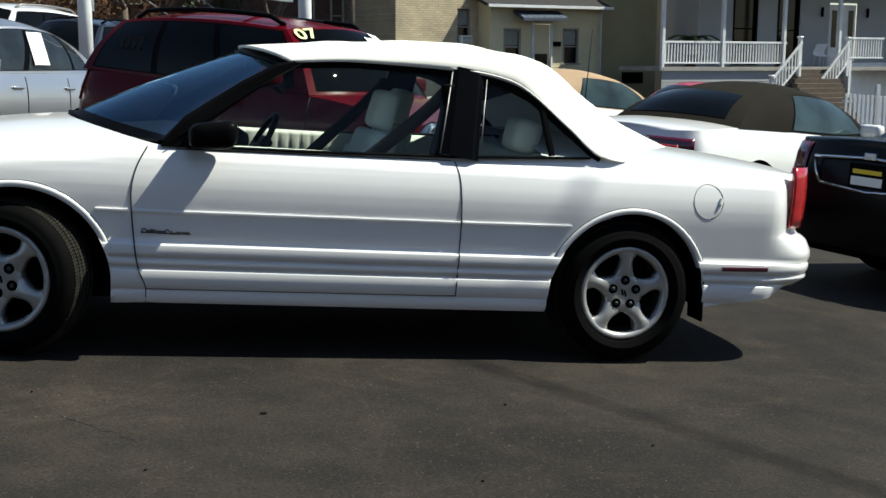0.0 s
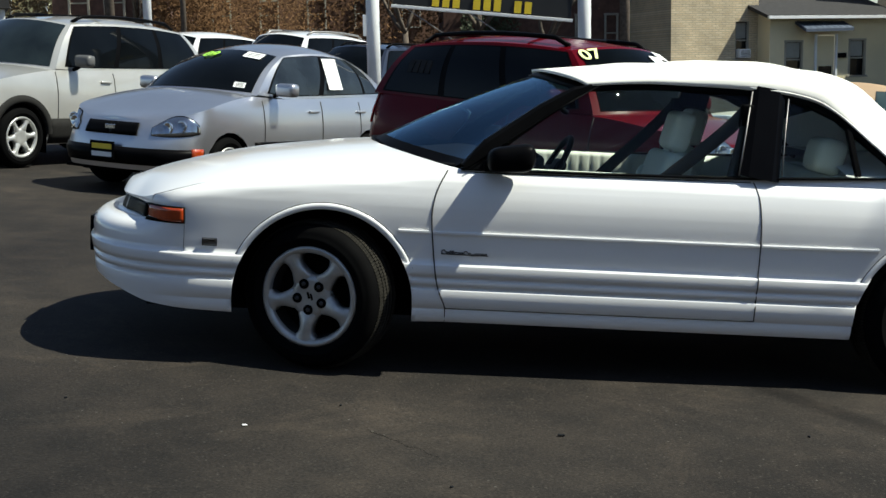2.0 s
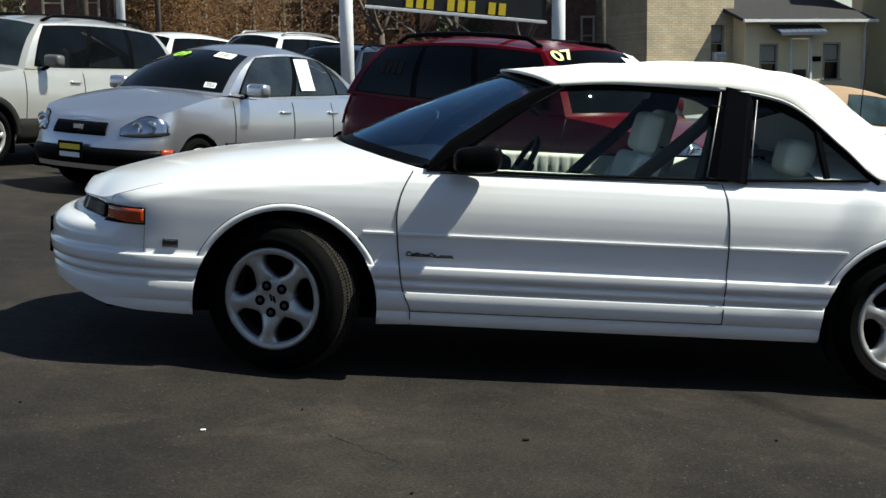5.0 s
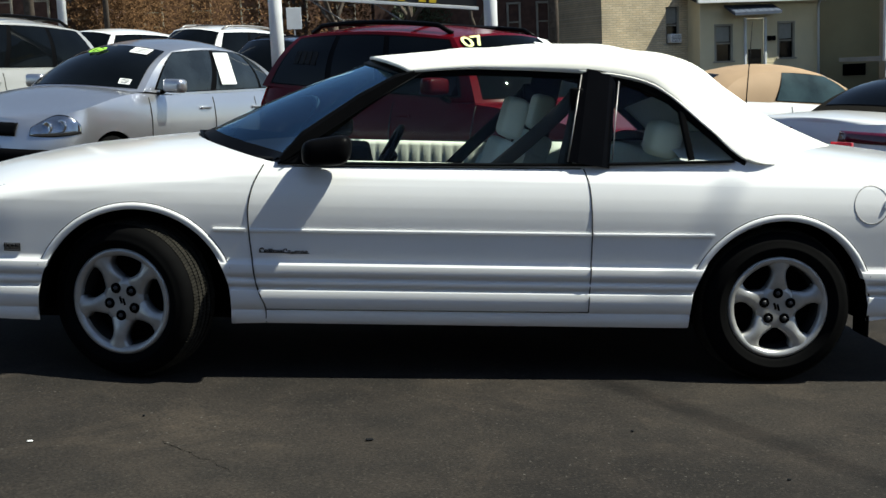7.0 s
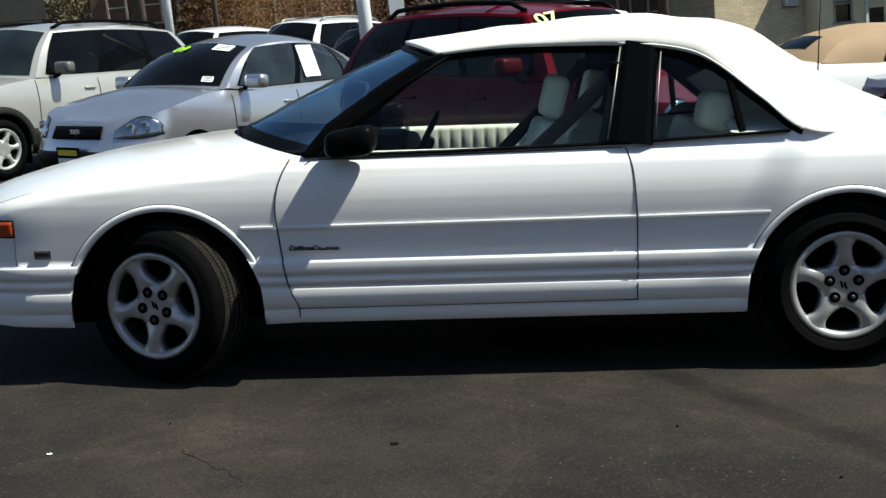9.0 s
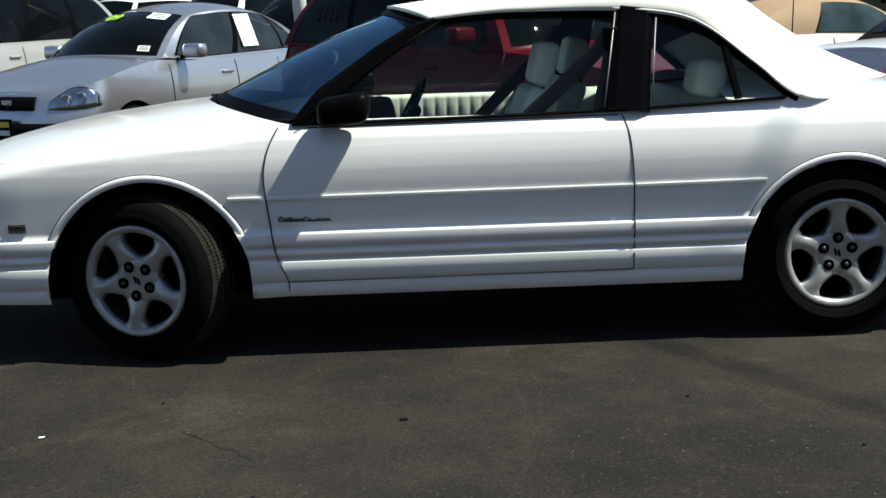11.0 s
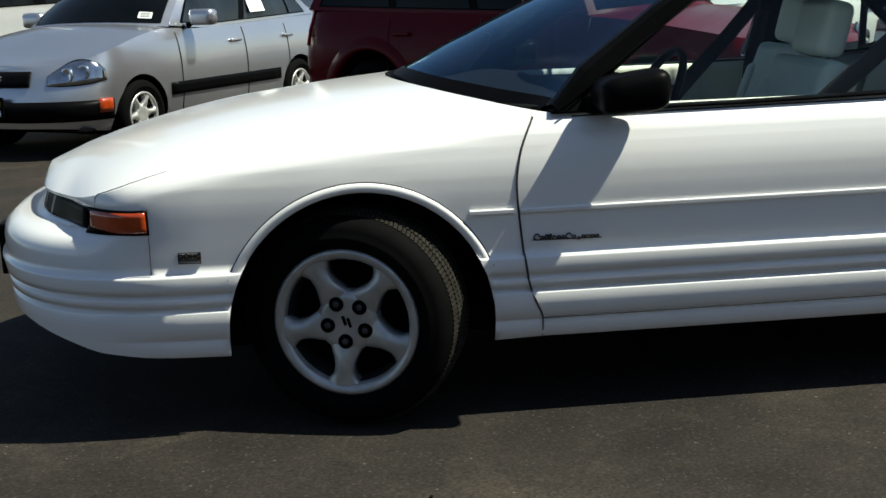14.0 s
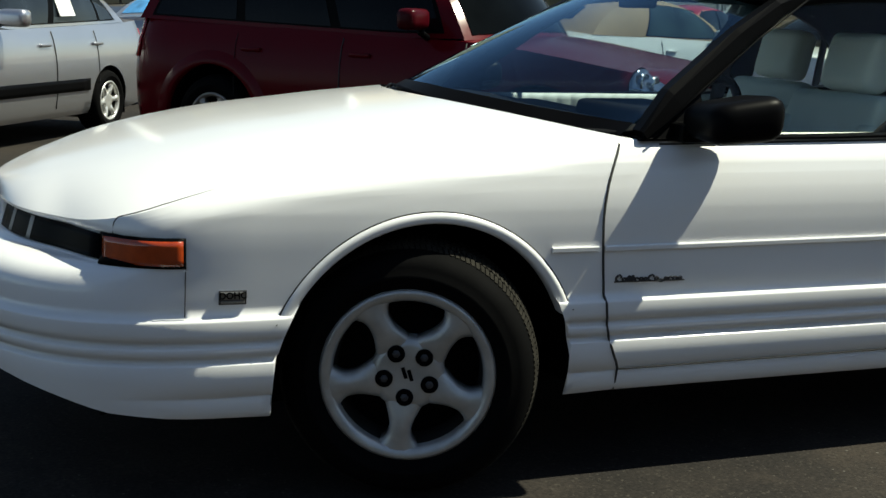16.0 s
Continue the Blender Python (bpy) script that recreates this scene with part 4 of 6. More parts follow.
for side in (-1, 1):
    P = lambda x, z, o=0.0: (x, side * (pane_y(z) + o), z)
    pillar("windscreen_pillar", [P(0.612, 0.916, -0.006), P(0.72, 1.000), P(0.95, 1.165), P(1.09, 1.250), P(1.165, 1.282)], [0.03, 0.080, 0.066, 0.054, 0.030], 0.055, BLACKTRIM, "black windscreen pillar")
    tube("pillar_gutter", [P(0.63, 0.912, 0.027), P(0.80, 1.034, 0.027), P(1.0, 1.170, 0.027), P(1.19, 1.285, 0.027)], 0.003, BLACKTRIM, COUPE, "thin black gutter", n=6)
    quad_pane("door_glass", (0.64, 0.905), (1.845, 0.920), (1.885, 1.305), (1.18, 1.300), CLEAR, "clear frameless door glass", side)
    pillar("centre_pillar", [P(1.893, 0.924, 0.004), P(1.920, 1.10, 0.004), P(1.950, 1.315, 0.0)], [0.175, 0.165, 0.155], 0.05, BLACKGLOSS, "black centre pillar")
    tube("door_glass_edge", [P(1.802, 0.936, 0.024), P(1.834, 1.10, 0.028), P(1.872, 1.296, 0.028)], 0.0035, STEEL, COUPE, "bright door glass edge", n=6)
    tube("quarter_glass_edge", [P(1.990, 0.942, 0.024), P(2.008, 1.10, 0.028), P(2.032, 1.272, 0.028)], 0.003, STEEL, COUPE, n=6)
    # rear quarter window: a sheet bounded by the sloping edge of the top
    def qfn(u, v, side=side):
        x = 1.985 + 0.585 * u
        zt = ip({1.985: 1.290, 2.12: 1.268, 2.256: 1.208, 2.42: 1.075, 2.57: 0.952}, x)
        z = 0.922 + 0.03 * u + (zt - 0.922 - 0.03 * u) * v
        return (x, side * (pane_y(z) - 0.010), z)
    sheet("quarter_glass", qfn, 16, 8, CLEAR, COUPE, "clear rear quarter glass")
    pillar("quarter_divider", [P(2.336, 0.952), P(2.322, 1.03), P(2.300, 1.165)], 0.028, 0.02, BLACKTRIM, "black quarter window divider")
    pillar("quarter_frame", [P(1.98, 1.285, -0.004), P(2.12, 1.258, -0.004), P(2.256, 1.198, -0.004), P(2.42, 1.066, -0.004), P(2.545, 0.965, -0.004)], 0.035, 0.03, BLACKTRIM, "black quarter window frame")
    pillar("window_sill", [P(0.60, 0.905, -0.015), P(1.2, 0.909, -0.015), P(1.9, 0.922, -0.015), P(2.52, 0.950, -0.015)], 0.010, 0.06, BLACKTRIM, "black window sill strip")
    # sail panel ahead of the door glass, and the mirror
    mesh("mirror_sail", [P(0.60, 0.905, 0.012), P(0.80, 0.905, 0.012), P(0.80, 1.03, 0.012), P(0.60, 0.905, -0.01), P(0.80, 0.905, -0.01), P(0.80, 1.03, -0.01)], [(0, 1, 2), (3, 5, 4), (0, 3, 4, 1), (1, 4, 5, 2), (2, 5, 3, 0)], BLACKTRIM, COUPE, "black mirror sail", smooth=False)
    b = box_bm((0.20, 0.20, 0.125), 0.058, seg=6)
    for v in b.verts:
        f = (v.co.y + 0.095) / 0.19
        v.co.z *= (0.85 + 0.15 * (1 - f)) * (0.86 + 0.14 * min(1, max(0, (v.co.x + 0.1) / 0.2)))
        v.co.z += 0.012 * (v.co.x / 0.1)
        v.co.x += 0.02 * (1 - f)
    bmesh.ops.transform(b, matrix=pose(0.793, side * 0.945, 0.968, 0, 0, 8 * side), verts=b.verts)
    mir = part("door_mirror", b, BLACKTRIM, COUPE, "black door mirror", smooth=True)
    box("mirror_glass", (0.004, 0.10, 0.05), (0.887, side * 0.950, 0.966), CHROME, mir, "mirror glass", bevel=0.001, turn=(0, 0, 8 * side))
    box("mirror_foot", (0.10, 0.08, 0.05), (0.745, side * 0.845, 0.925), BLACKTRIM, COUPE, bevel=0.015, seg=2)
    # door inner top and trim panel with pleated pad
    sheet("door_trim", lambda u, v, side=side: (0.62 + 1.28 * u, side * (0.775 - 0.03 * v), 0.905 - 0.60 * v), 8, 6, LEATHERDIM, COUPE, "pale door trim panel toned for shade", thick=0.02)
    def pleat(u, v, side=side):
        x = 0.80 + 1.02 * u
        bulge = abs(math.sin(u * math.pi * 17)) ** 0.5
        return (x, side * (0.752 - 0.006 * bulge * math.sin(math.pi * min(1, v * 1.1))), 0.914 - 0.16 * v)
    sheet("door_pad", pleat, 102, 6, LEATHER, COUPE, "pale pleated leather door pad", thick=0.01)
    sheet("rear_trim", lambda u, v, side=side: (1.92 + 0.75 * u, side * (0.770 - 0.03 * v), 0.925 - 0.55 * v), 6, 5, LEATHERDIM, COUPE, "pale rear trim panel toned for shade", thick=0.02)


for pane in COUPE.children:
    if pane.name.split(".")[0] in ("windscreen", "door_glass", "quarter_glass"):
        pane.visible_shadow = False


# ------------------------------------------------ cabin
def cushion(name, size, at, mat, parent, label="", turn=(0, 0, 0), bulge=0.10, bevel=0.045):
    b = box_bm(size, min(bevel, min(size) * 0.42), seg=4)
    for v in b.verts:
        fy, fz = (abs(v.co[i]) / (size[i] / 2) for i in (1, 2))
        v.co.x *= 1 + bulge * (1 - fy * fy) * (1 - fz * fz)
    bmesh.ops.transform(b, matrix=pose(*at, *turn), verts=b.verts)
    return part(name, b, mat, parent, label, smooth=True)


for side in (-1, 1):
    seat = new("front_seat")
    seat.parent = COUPE
    seat.matrix_local = pose(0 if side < 0 else 0.24, side * 0.37, 0)
    tagged(seat, "pale leather front bucket seat")
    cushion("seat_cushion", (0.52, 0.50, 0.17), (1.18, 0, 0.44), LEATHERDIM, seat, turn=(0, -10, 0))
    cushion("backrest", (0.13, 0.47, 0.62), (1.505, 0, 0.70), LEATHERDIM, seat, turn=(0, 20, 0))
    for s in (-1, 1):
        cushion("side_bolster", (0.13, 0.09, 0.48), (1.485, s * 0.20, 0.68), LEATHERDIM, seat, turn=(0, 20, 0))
    cushion("headrest", (0.095, 0.25, 0.185), (1.625, 0, 1.095), LEATHER, seat, "pale leather headrest", turn=(0, 14, 0), bevel=0.055)
    for s in (-1, 1):
        tube("headrest_post", [(1.60, s * 0.05, 0.94), (1.615, s * 0.05, 1.03)], 0.007, CHROME, seat, n=6)
    # belt from the pillar over the seat
    belt = lambda pts, w: sheet("seat_belt", lambda u, v: (lambda c: (c[0] + (v - 0.5) * w, c[1], c[2] - (v - 0.5) * w * 0.75))(cat(pts, u)), 14, 2, BELT, COUPE, "dark seat belt", thick=0.003)
    belt([(1.85, side * 0.70, 1.21), (1.78, side * 0.69, 1.13), (1.66, side * 0.66, 1.01), (1.53, side * 0.63, 0.89), (1.38, side * 0.60, 0.74)], 0.050)
    belt([(1.86, side * 0.715, 1.20), (1.835, side * 0.72, 1.05), (1.80, side * 0.73, 0.86), (1.79, side * 0.73, 0.55)], 0.055)
    cushion("belt_guide", (0.055, 0.04, 0.10), (1.85, side * 0.70, 1.19), BLACKTRIM, COUPE, bevel=0.012)
    if side < 0:
        cushion("rear_headrest", (0.13, 0.23, 0.165), (2.285, side * 0.50, 1.022), LEATHER, COUPE, "pale leather rear headrest", turn=(0, 12, 0), bevel=0.06)
cushion("rear_seat_back", (0.18, 1.28, 0.52), (2.32, 0, 0.68), LEATHERDIM, COUPE, "pale rear seat back toned for shade", turn=(0, 16, 0))
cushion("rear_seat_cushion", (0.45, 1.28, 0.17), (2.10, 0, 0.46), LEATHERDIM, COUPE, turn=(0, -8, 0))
box("parcel_shelf", (0.36, 1.44, 0.02), (2.66, 0, 0.925), LEATHERDIM, COUPE)
cushion("dashboard", (0.42, 1.42, 0.20), (0.80, 0, 0.80), DASH, COUPE, "dark dashboard", bevel=0.06, bulge=0.0)
sheet("dash_top", lambda u, v: (0.30 + 0.50 * u + 0.25 * (2 * v - 1) ** 2 * (1 - u), -0.74 + 1.48 * v, 0.925 - 0.03 * abs(u - 0.5)), 5, 10, DASH, COUPE, "dark dashboard top", thick=0.01)
cushion("instrument_hood", (0.26, 0.42, 0.08), (0.86, -0.37, 0.925), DASH, COUPE, bevel=0.035, bulge=0)
sw = new("steering_wheel")
sw.parent = COUPE
sw.matrix_local = pose(1.04, -0.37, 0.875, 0, -62, 0)
tagged(sw, "black steering wheel")
rr, n1, n2 = 0.185, 36, 10
vs = [((rr + 0.014 * math.cos(b)) * math.cos(a), (rr + 0.014 * math.cos(b)) * math.sin(a), 0.014 * math.sin(b)) for a in (2 * math.pi * i / n1 for i in range(n1)) for b in (2 * math.pi * j / n2 for j in range(n2))]
fs = [(i * n2 + j, ((i + 1) % n1) * n2 + j, ((i + 1) % n1) * n2 + (j + 1) % n2, i * n2 + (j + 1) % n2) for i in range(n1) for j in range(n2)]
mesh("steering_rim", vs, fs, BLACKTRIM, sw)
cushion("steering_hub", (0.15, 0.16, 0.05), (0, 0, -0.02), BLACKTRIM, sw, bevel=0.02)
for a in (0.2, math.pi - 0.2):
    tube("steering_spoke", [(0, 0, -0.015), (0.18 * math.sin(a) - 0.02, 0.18 * math.cos(a), 0)], 0.014, BLACKTRIM, sw, n=6)
cushion("rear_view_mirror", (0.03, 0.22, 0.06), (1.02, 0, 1.275), BLACKTRIM, COUPE, "black rear-view mirror", bevel=0.014)
for side in (-1, 1):
    sheet("sun_visor", lambda u, v, side=side: (1.12 + 0.15 * u, side * (0.12 + 0.36 * v), 1.315 - 0.015 * u), 2, 2, LEATHERDIM, COUPE, "pale sun visor", thick=0.018)
sheet("headliner", lambda u, v: (lambda p: (p[0], p[1] * 0.97, p[2] - 0.035))(top_point(0.02 + 0.68 * u, (v * 2 - 1) * 0.93)), 30, 20, BLACKTRIM, COUPE, "dark headliner")
# antenna on the far rear fender
tube("antenna", [(3.05, 0.70, 0.955), (3.05, 0.70, 1.04), (3.06, 0.70, 1.60)], [0.012, 0.004, 0.0018], BLACKTRIM, COUPE, "thin black antenna", n=6)


# ---------------------------------------------------------------- other parked cars
DARKGLASS = plain("dark car window", (0.003, 0.004, 0.005), 0.05, vary=0.4, scale=2.5, spec=0.12)
# reflection cut down to keep the sun's glint off this windscreen
DIMSCREEN = plain("dark windscreen with low sheen", (0.0025, 0.0035, 0.004), 0.02, vary=0.4, scale=3.0, spec=0.03)
GREYGLASS = plain("grey car window", (0.018, 0.024, 0.030), 0.05, vary=0.6, scale=3.0, spec=0.4)
BLUEGLASS = plain("blue-green car window", (0.028, 0.048, 0.052), 0.06, vary=0.5, scale=3.0, spec=0.4)


STEELRIM = plain("bright alloy", (0.62, 0.62, 0.60), 0.35, 0.6, vary=0.15)


def parked_car(name, m, label, paint, p, group="parked cars"):
    """A parked car from a few sizes; x rearwards from the front axle, y across, z up."""
    car = thing(name, m, label, "car", group)
    W, fo, wb, ro = p["half"], p["fo"], p["wb"], p["ro"]
    x0, x1 = -fo, wb + ro
    sill, belt = p["sill"], p["belt"]
    ra, zc = p["arch"], p["tyre"]
    nd, td = p.get("nose_depth", 0.45), p.get("tail_depth", 0.3)
    sh = {x0: p["nose_z"], x0 + 0.12: p["nose_z"] + 0.04, p["cowl"]: p["cowl_z"], p["cowl"] + 0.6: belt, p["back"]: p.get("belt_r", belt), x1 - 0.1: p["tail_z"], x1: p["tail_z"] - 0.02}
    cr = {x0: p["nose_z"] + 0.005, x0 + 0.3: p["nose_z"] + 0.075, p["cowl"]: p["cowl_z"] + 0.06, p["back"]: p.get("belt_r", belt) + 0.05, x1 - 0.1: p["tail_z"] + 0.03, x1: p["tail_z"] - 0.01}
    plan = []
    for i in range(17):
        a = math.pi / 2 * (1 - i / 16)
        plan.append((x0 + nd - nd * math.sin(a) ** (2 / 2.6), W * math.cos(a) ** (2 / 2.6) if i else 0.0))
    mids = []
    for xa in (0.0, wb):
        mids += [xa - ra - 0.0005, xa + ra + 0.0005] + [xa + ra * math.cos(math.pi * k / 18) for k in range(19)]
    mids += list(np.linspace(x0 + nd + 0.02, x1 - td, 22))
    for x in sorted(set(round(v, 4) for v in mids if x0 + nd < v <= x1 - td + 1e-6)):
        plan.append((x, W))
    for i in range(1, 13):
        a = math.pi / 2 * i / 12
        plan.append((x1 - td + td * math.sin(a) ** (2 / 3), W * math.cos(a) ** (2 / 3) if i < 12 else 0.0))
    off = {sill - 0.1: -0.10, sill: -0.06, sill + 0.05: -0.03, sill + 0.2: -0.006, belt - 0.36: 0.0, belt - 0.24: -0.006, belt - 0.1: -0.03, belt: -0.065, belt + 0.1: -0.10}
    zs = [sill + 0.03, sill + 0.06, sill + 0.12, sill + 0.2, belt - 0.4, belt - 0.34, belt - 0.28, belt - 0.22, belt - 0.16, belt - 0.1, belt - 0.05]
    zs = sorted(z for z in zs if z > sill)

    def bottom(x):
        base = sill + 0.05 * smooth01(x0 + 0.5, x0, x) + 0.08 * smooth01(x1 - 0.6, x1, x)
        for xa in (0.0, wb):
            d = (x - xa) / ra
            if abs(d) <= 1.0001:
                return max(base, zc + ra * math.sqrt(max(0, 1 - d * d)) * 0.98)
        return base

    def normal(k):
        if k == 0:
            return Vector((-1, 0))
        if k == len(plan) - 1:
            return Vector((1, 0))
        t = Vector((plan[k + 1][0] - plan[k - 1][0], plan[k + 1][1] - plan[k - 1][1]))
        return Vector((-t.y, t.x)).normalized()

    def lean(n, z):
        """How far the nose draws back towards its top edge, and its bumper stands out."""
        d = p["nose_z"] + 0.04 - z
        return max(0.0, -n.x) ** 1.5 * float(np.interp(d, [0, 0.05, 0.12, 0.2, 0.27, 0.34, 0.55], [-0.17, -0.10, -0.06, -0.035, -0.02, 0.03, 0.01]))

    rows = []
    for k, (x, w) in enumerate(plan):
        n, zb, zt = normal(k), bottom(x), soft(sh, x)
        col = []
        for z in [zb] + zs + [zt]:
            z = min(max(z, zb), zt)
            o = ip(off, z) + lean(n, z)
            col.append((x + n.x * o, 0.0 if k in (0, len(plan) - 1) else max(0, w + n.y * o), z))
        rows.append(col)
    nz = len(rows[0])
    vs, fs = [], []
    for side in (-1, 1):
        base = len(vs)
        vs += [(x, side * y, z) for col in rows for x, y, z in col]
        for i in range(len(rows) - 1):
            for j in range(nz - 1):
                q = (base + i * nz + j, base + (i + 1) * nz + j, base + (i + 1) * nz + j + 1, base + i * nz + j + 1)
                fs.append(q if side > 0 else q[::-1])
    mesh("body", vs, fs, paint, car, weld=True)

    def lid(nm, xa, xb, n=10):
        ks = [k for k in range(len(plan)) if xa - 1e-6 <= plan[k][0] <= xb + 1e-6]
        vs = []
        for k in ks:
            x, w, z = rows[k][-1]
            zc2 = max(z, soft(cr, x))
            for j in range(-n, n + 1):
                c = math.copysign(1 - (1 - abs(j / n)) ** 1.3, j)
                vs.append((x, w * c, z + (zc2 - z) * (1 - abs(c) ** 2.4)))
        mm = 2 * n + 1
        fs = [(i * mm + j, i * mm + j + 1, (i + 1) * mm + j + 1, (i + 1) * mm + j) for i in range(len(ks) - 1) for j in range(mm - 1)]
        return mesh(nm, vs, fs, paint, car, weld=True)

    lid("hood", x0, p["cowl"] + 0.55)
    lid("rear_deck", p["back"] - 0.35, x1)

    xs = [q[0] for q in plan]

    def at(s, z, lift, side):
        """A point on the outline: s counts plan stations (float)."""
        k = min(int(s), len(plan) - 2)
        f = s - k
        x, w = (plan[k][i] * (1 - f) + plan[k + 1][i] * f for i in (0, 1))
        n = normal(k).lerp(normal(k + 1), f).normalized()
        o = ip(off, z) + lift + lean(n, z)
        return (x + n.x * o, side * max(0.0, w + n.y * o), z)

    def s_of(x):
        return float(np.interp(x, xs[1:-1], range(1, len(xs) - 1)))

    def patch(nm, sa, sb, za, zb, lift, mat, label="", nu=10, nv=3, sides=(-1, 1), slant=0.0):
        for side in sides:
            sheet(nm, lambda u, v, side=side: at(sa + (sb - sa) * u, za + (zb - za) * v + slant * u, lift, side), nu, nv, mat, car, label, thick=0.008)

    # greenhouse: walls ruled between the belt outline and the roof outline
    wB, wR, zr = W - 0.075, p["roof_half"], p["roof"]
    A0, A1, C0, C1 = p["cowl"] + 0.22, p["a_top"], p["back"], p["c_top"]

    def wall(seg, u, t, lift=0.0):
        """seg 0 windscreen (u across), 1 left side, 2 rear, 3 right side."""
        zb0 = p["cowl_z"] + 0.02
        bl = lambda x: float(np.interp(x, [A0, A0 + 0.5, C0], [p["cowl_z"] + 0.03, belt, p.get("belt_r", belt)]))
        if seg in (1, 3):
            sd = -1 if seg == 1 else 1
            b = Vector((A0 + (C0 - A0) * u, sd * wB, bl(A0 + (C0 - A0) * u)))
            c = Vector((A1 + (C1 - A1) * u, sd * (wR - 0.05 * (2 * u - 1) ** 2), zr - 0.05 - 0.05 * (2 * u - 1) ** 2 - p.get("droop", 0.0) * u * u))
            q = b.lerp(c, t)
            q += (Vector((-0.45, 0, 0.9)) * (1 - u) ** 3 + Vector((0.55, 0, 0.85)) * u**3) * p.get("arch_up", 0.045) * math.sin(math.pi * t)
            q.y += sd * (0.035 * math.sin(math.pi * t) * (1 - (2 * u - 1) ** 4) + lift)
            return q
        c = 2 * u - 1
        k = 1 - c * c
        if seg == 0:
            b = Vector((A0 - 0.22 * k, wB * c, zb0 + 0.03 * k))
            e = Vector((A1 - 0.10 * k, (wR - 0.05) * c, zr - 0.10 + 0.06 * k))
            q = b.lerp(e, t) + Vector((-0.45, 0, 0.9)) * (math.sin(math.pi * t) * (p.get("arch_up", 0.045) + 0.02 * math.sqrt(max(0, k))) + lift)
        else:
            b = Vector((C0 + 0.16 * k, wB * c, p.get("belt_r", belt) + 0.03 * k))
            e = Vector((C1 + 0.08 * k, (wR - 0.05) * c, zr - 0.10 + 0.06 * k - p.get("droop", 0.0)))
            q = b.lerp(e, t) + Vector((0.55, 0, 0.85)) * (math.sin(math.pi * t) * (p.get("arch_up", 0.045) + 0.015 * math.sqrt(max(0, k))) + lift)
        return q

    cloth = p.get("cloth", paint)
    for seg, nm in ((1, "pillar_side"), (3, "pillar_side"), (0, "screen_frame"), (2, "rear_frame")):
        sheet(nm, lambda u, v, seg=seg: wall(seg, u, v), 16, 8, cloth if seg else p.get("frame", paint), car)

    def cap(u, v):
        c = 2 * v - 1
        xf, xr = wall(0, v, 1).x, wall(2, v, 1).x
        zf, zb2 = wall(0, v, 1).z, wall(2, v, 1).z
        e = wall(1, u, 1)
        x = xf + (xr - xf) * u
        z_edge = e.z
        z = z_edge + (0.05 + 0.04 * math.sin(math.pi * u)) * (1 - abs(c) ** 2.5)
        if u < 0.001:
            z = zf
        if u > 0.999:
            z = zb2
        return (x, abs(e.y) * c, z)

    sheet("roof", cap, 20, 16, cloth, car)
    gl = p.get("glass", DARKGLASS)
    sheet("windscreen", lambda u, v: wall(0, 0.04 + 0.92 * u, 0.04 + 0.90 * v, 0.006), 14, 6, p.get("screen", gl), car, "dark windscreen")
    if p.get("rear_glass", True):
        rg = p.get("rear_span", (0.08, 0.92, 0.12, 0.90))
        sheet("rear_window", lambda u, v: wall(2, rg[0] + (rg[1] - rg[0]) * u, rg[2] + (rg[3] - rg[2]) * v, 0.006), 12, 6, p.get("rear_mat", gl), car, "dark rear window")
    for sd, seg in ((-1, 1), (1, 3)):
        if p.get("surround", True):
            w0, w1 = p["windows"][0], p["windows"][-1]
            ga, gb, gc, gd = w0[0] - 0.012, w1[1] + 0.012, w0[2] - 0.008, w1[3] + 0.008
            sheet("window_surround", lambda u, v, seg=seg: wall(seg, (ga + (gb - ga) * u) * (1 - v) + (gc + (gd - gc) * u) * v, 0.05 + 0.90 * v, 0.003), 16, 6, BLACKTRIM, car, "black window surround")
        for ua, ub, uc, ud in p["windows"]:
            # bottom from ua to ub, top from uc to ud
            sheet("side_window", lambda u, v, seg=seg: wall(seg, (ua + (ub - ua) * u) * (1 - v) + (uc + (ud - uc) * u) * v, 0.07 + (0.93 - 0.07) * v, 0.006), 8, 6, gl, car, "dark side window")
        # mirror
        mx = wall(seg, 0.06, 0.0)
        b = box_bm((0.14, 0.24, 0.14), 0.052, seg=3)
        bmesh.ops.transform(b, matrix=pose(mx.x + 0.12, sd * (W + 0.10), mx.z + 0.07), verts=b.verts)
        bmesh.ops.translate(b, vec=(0, 0, p.get("mirror_up", 0.0)), verts=b.verts)
        part("door_mirror", b, p.get("mirror", paint), car, "door mirror", smooth=True)
        tube("mirror_arm", [(mx.x + 0.10, sd * (W - 0.06), mx.z), (mx.x + 0.11, sd * (W + 0.03), mx.z + 0.04)], 0.022, BLACKTRIM, car, n=6)
    for x in p["gaps"]:
        s = s_of(x)
        patch("door_gap", s - 0.018, s + 0.018, sill + 0.08, belt - 0.02, 0.003, SEAM, nu=1, nv=10)
    for x in p["handles"]:
        for sd in (-1, 1):
            k = s_of(x)
            pt = at(k, belt - 0.13, 0.012, sd)
            b = box_bm((0.17, 0.03, 0.03), 0.010, seg=2)
            bmesh.ops.transform(b, matrix=pose(*pt), verts=b.verts)
            part("door_handle", b, p.get("handle", paint), car, "door handle", smooth=True)
    if p.get("strip"):
        za, zb, mat = p["strip"]
        patch("side_strip", s_of(ra + 0.05), s_of(wb - ra - 0.05), za, zb, 0.010, mat, "side rub strip", nu=12)
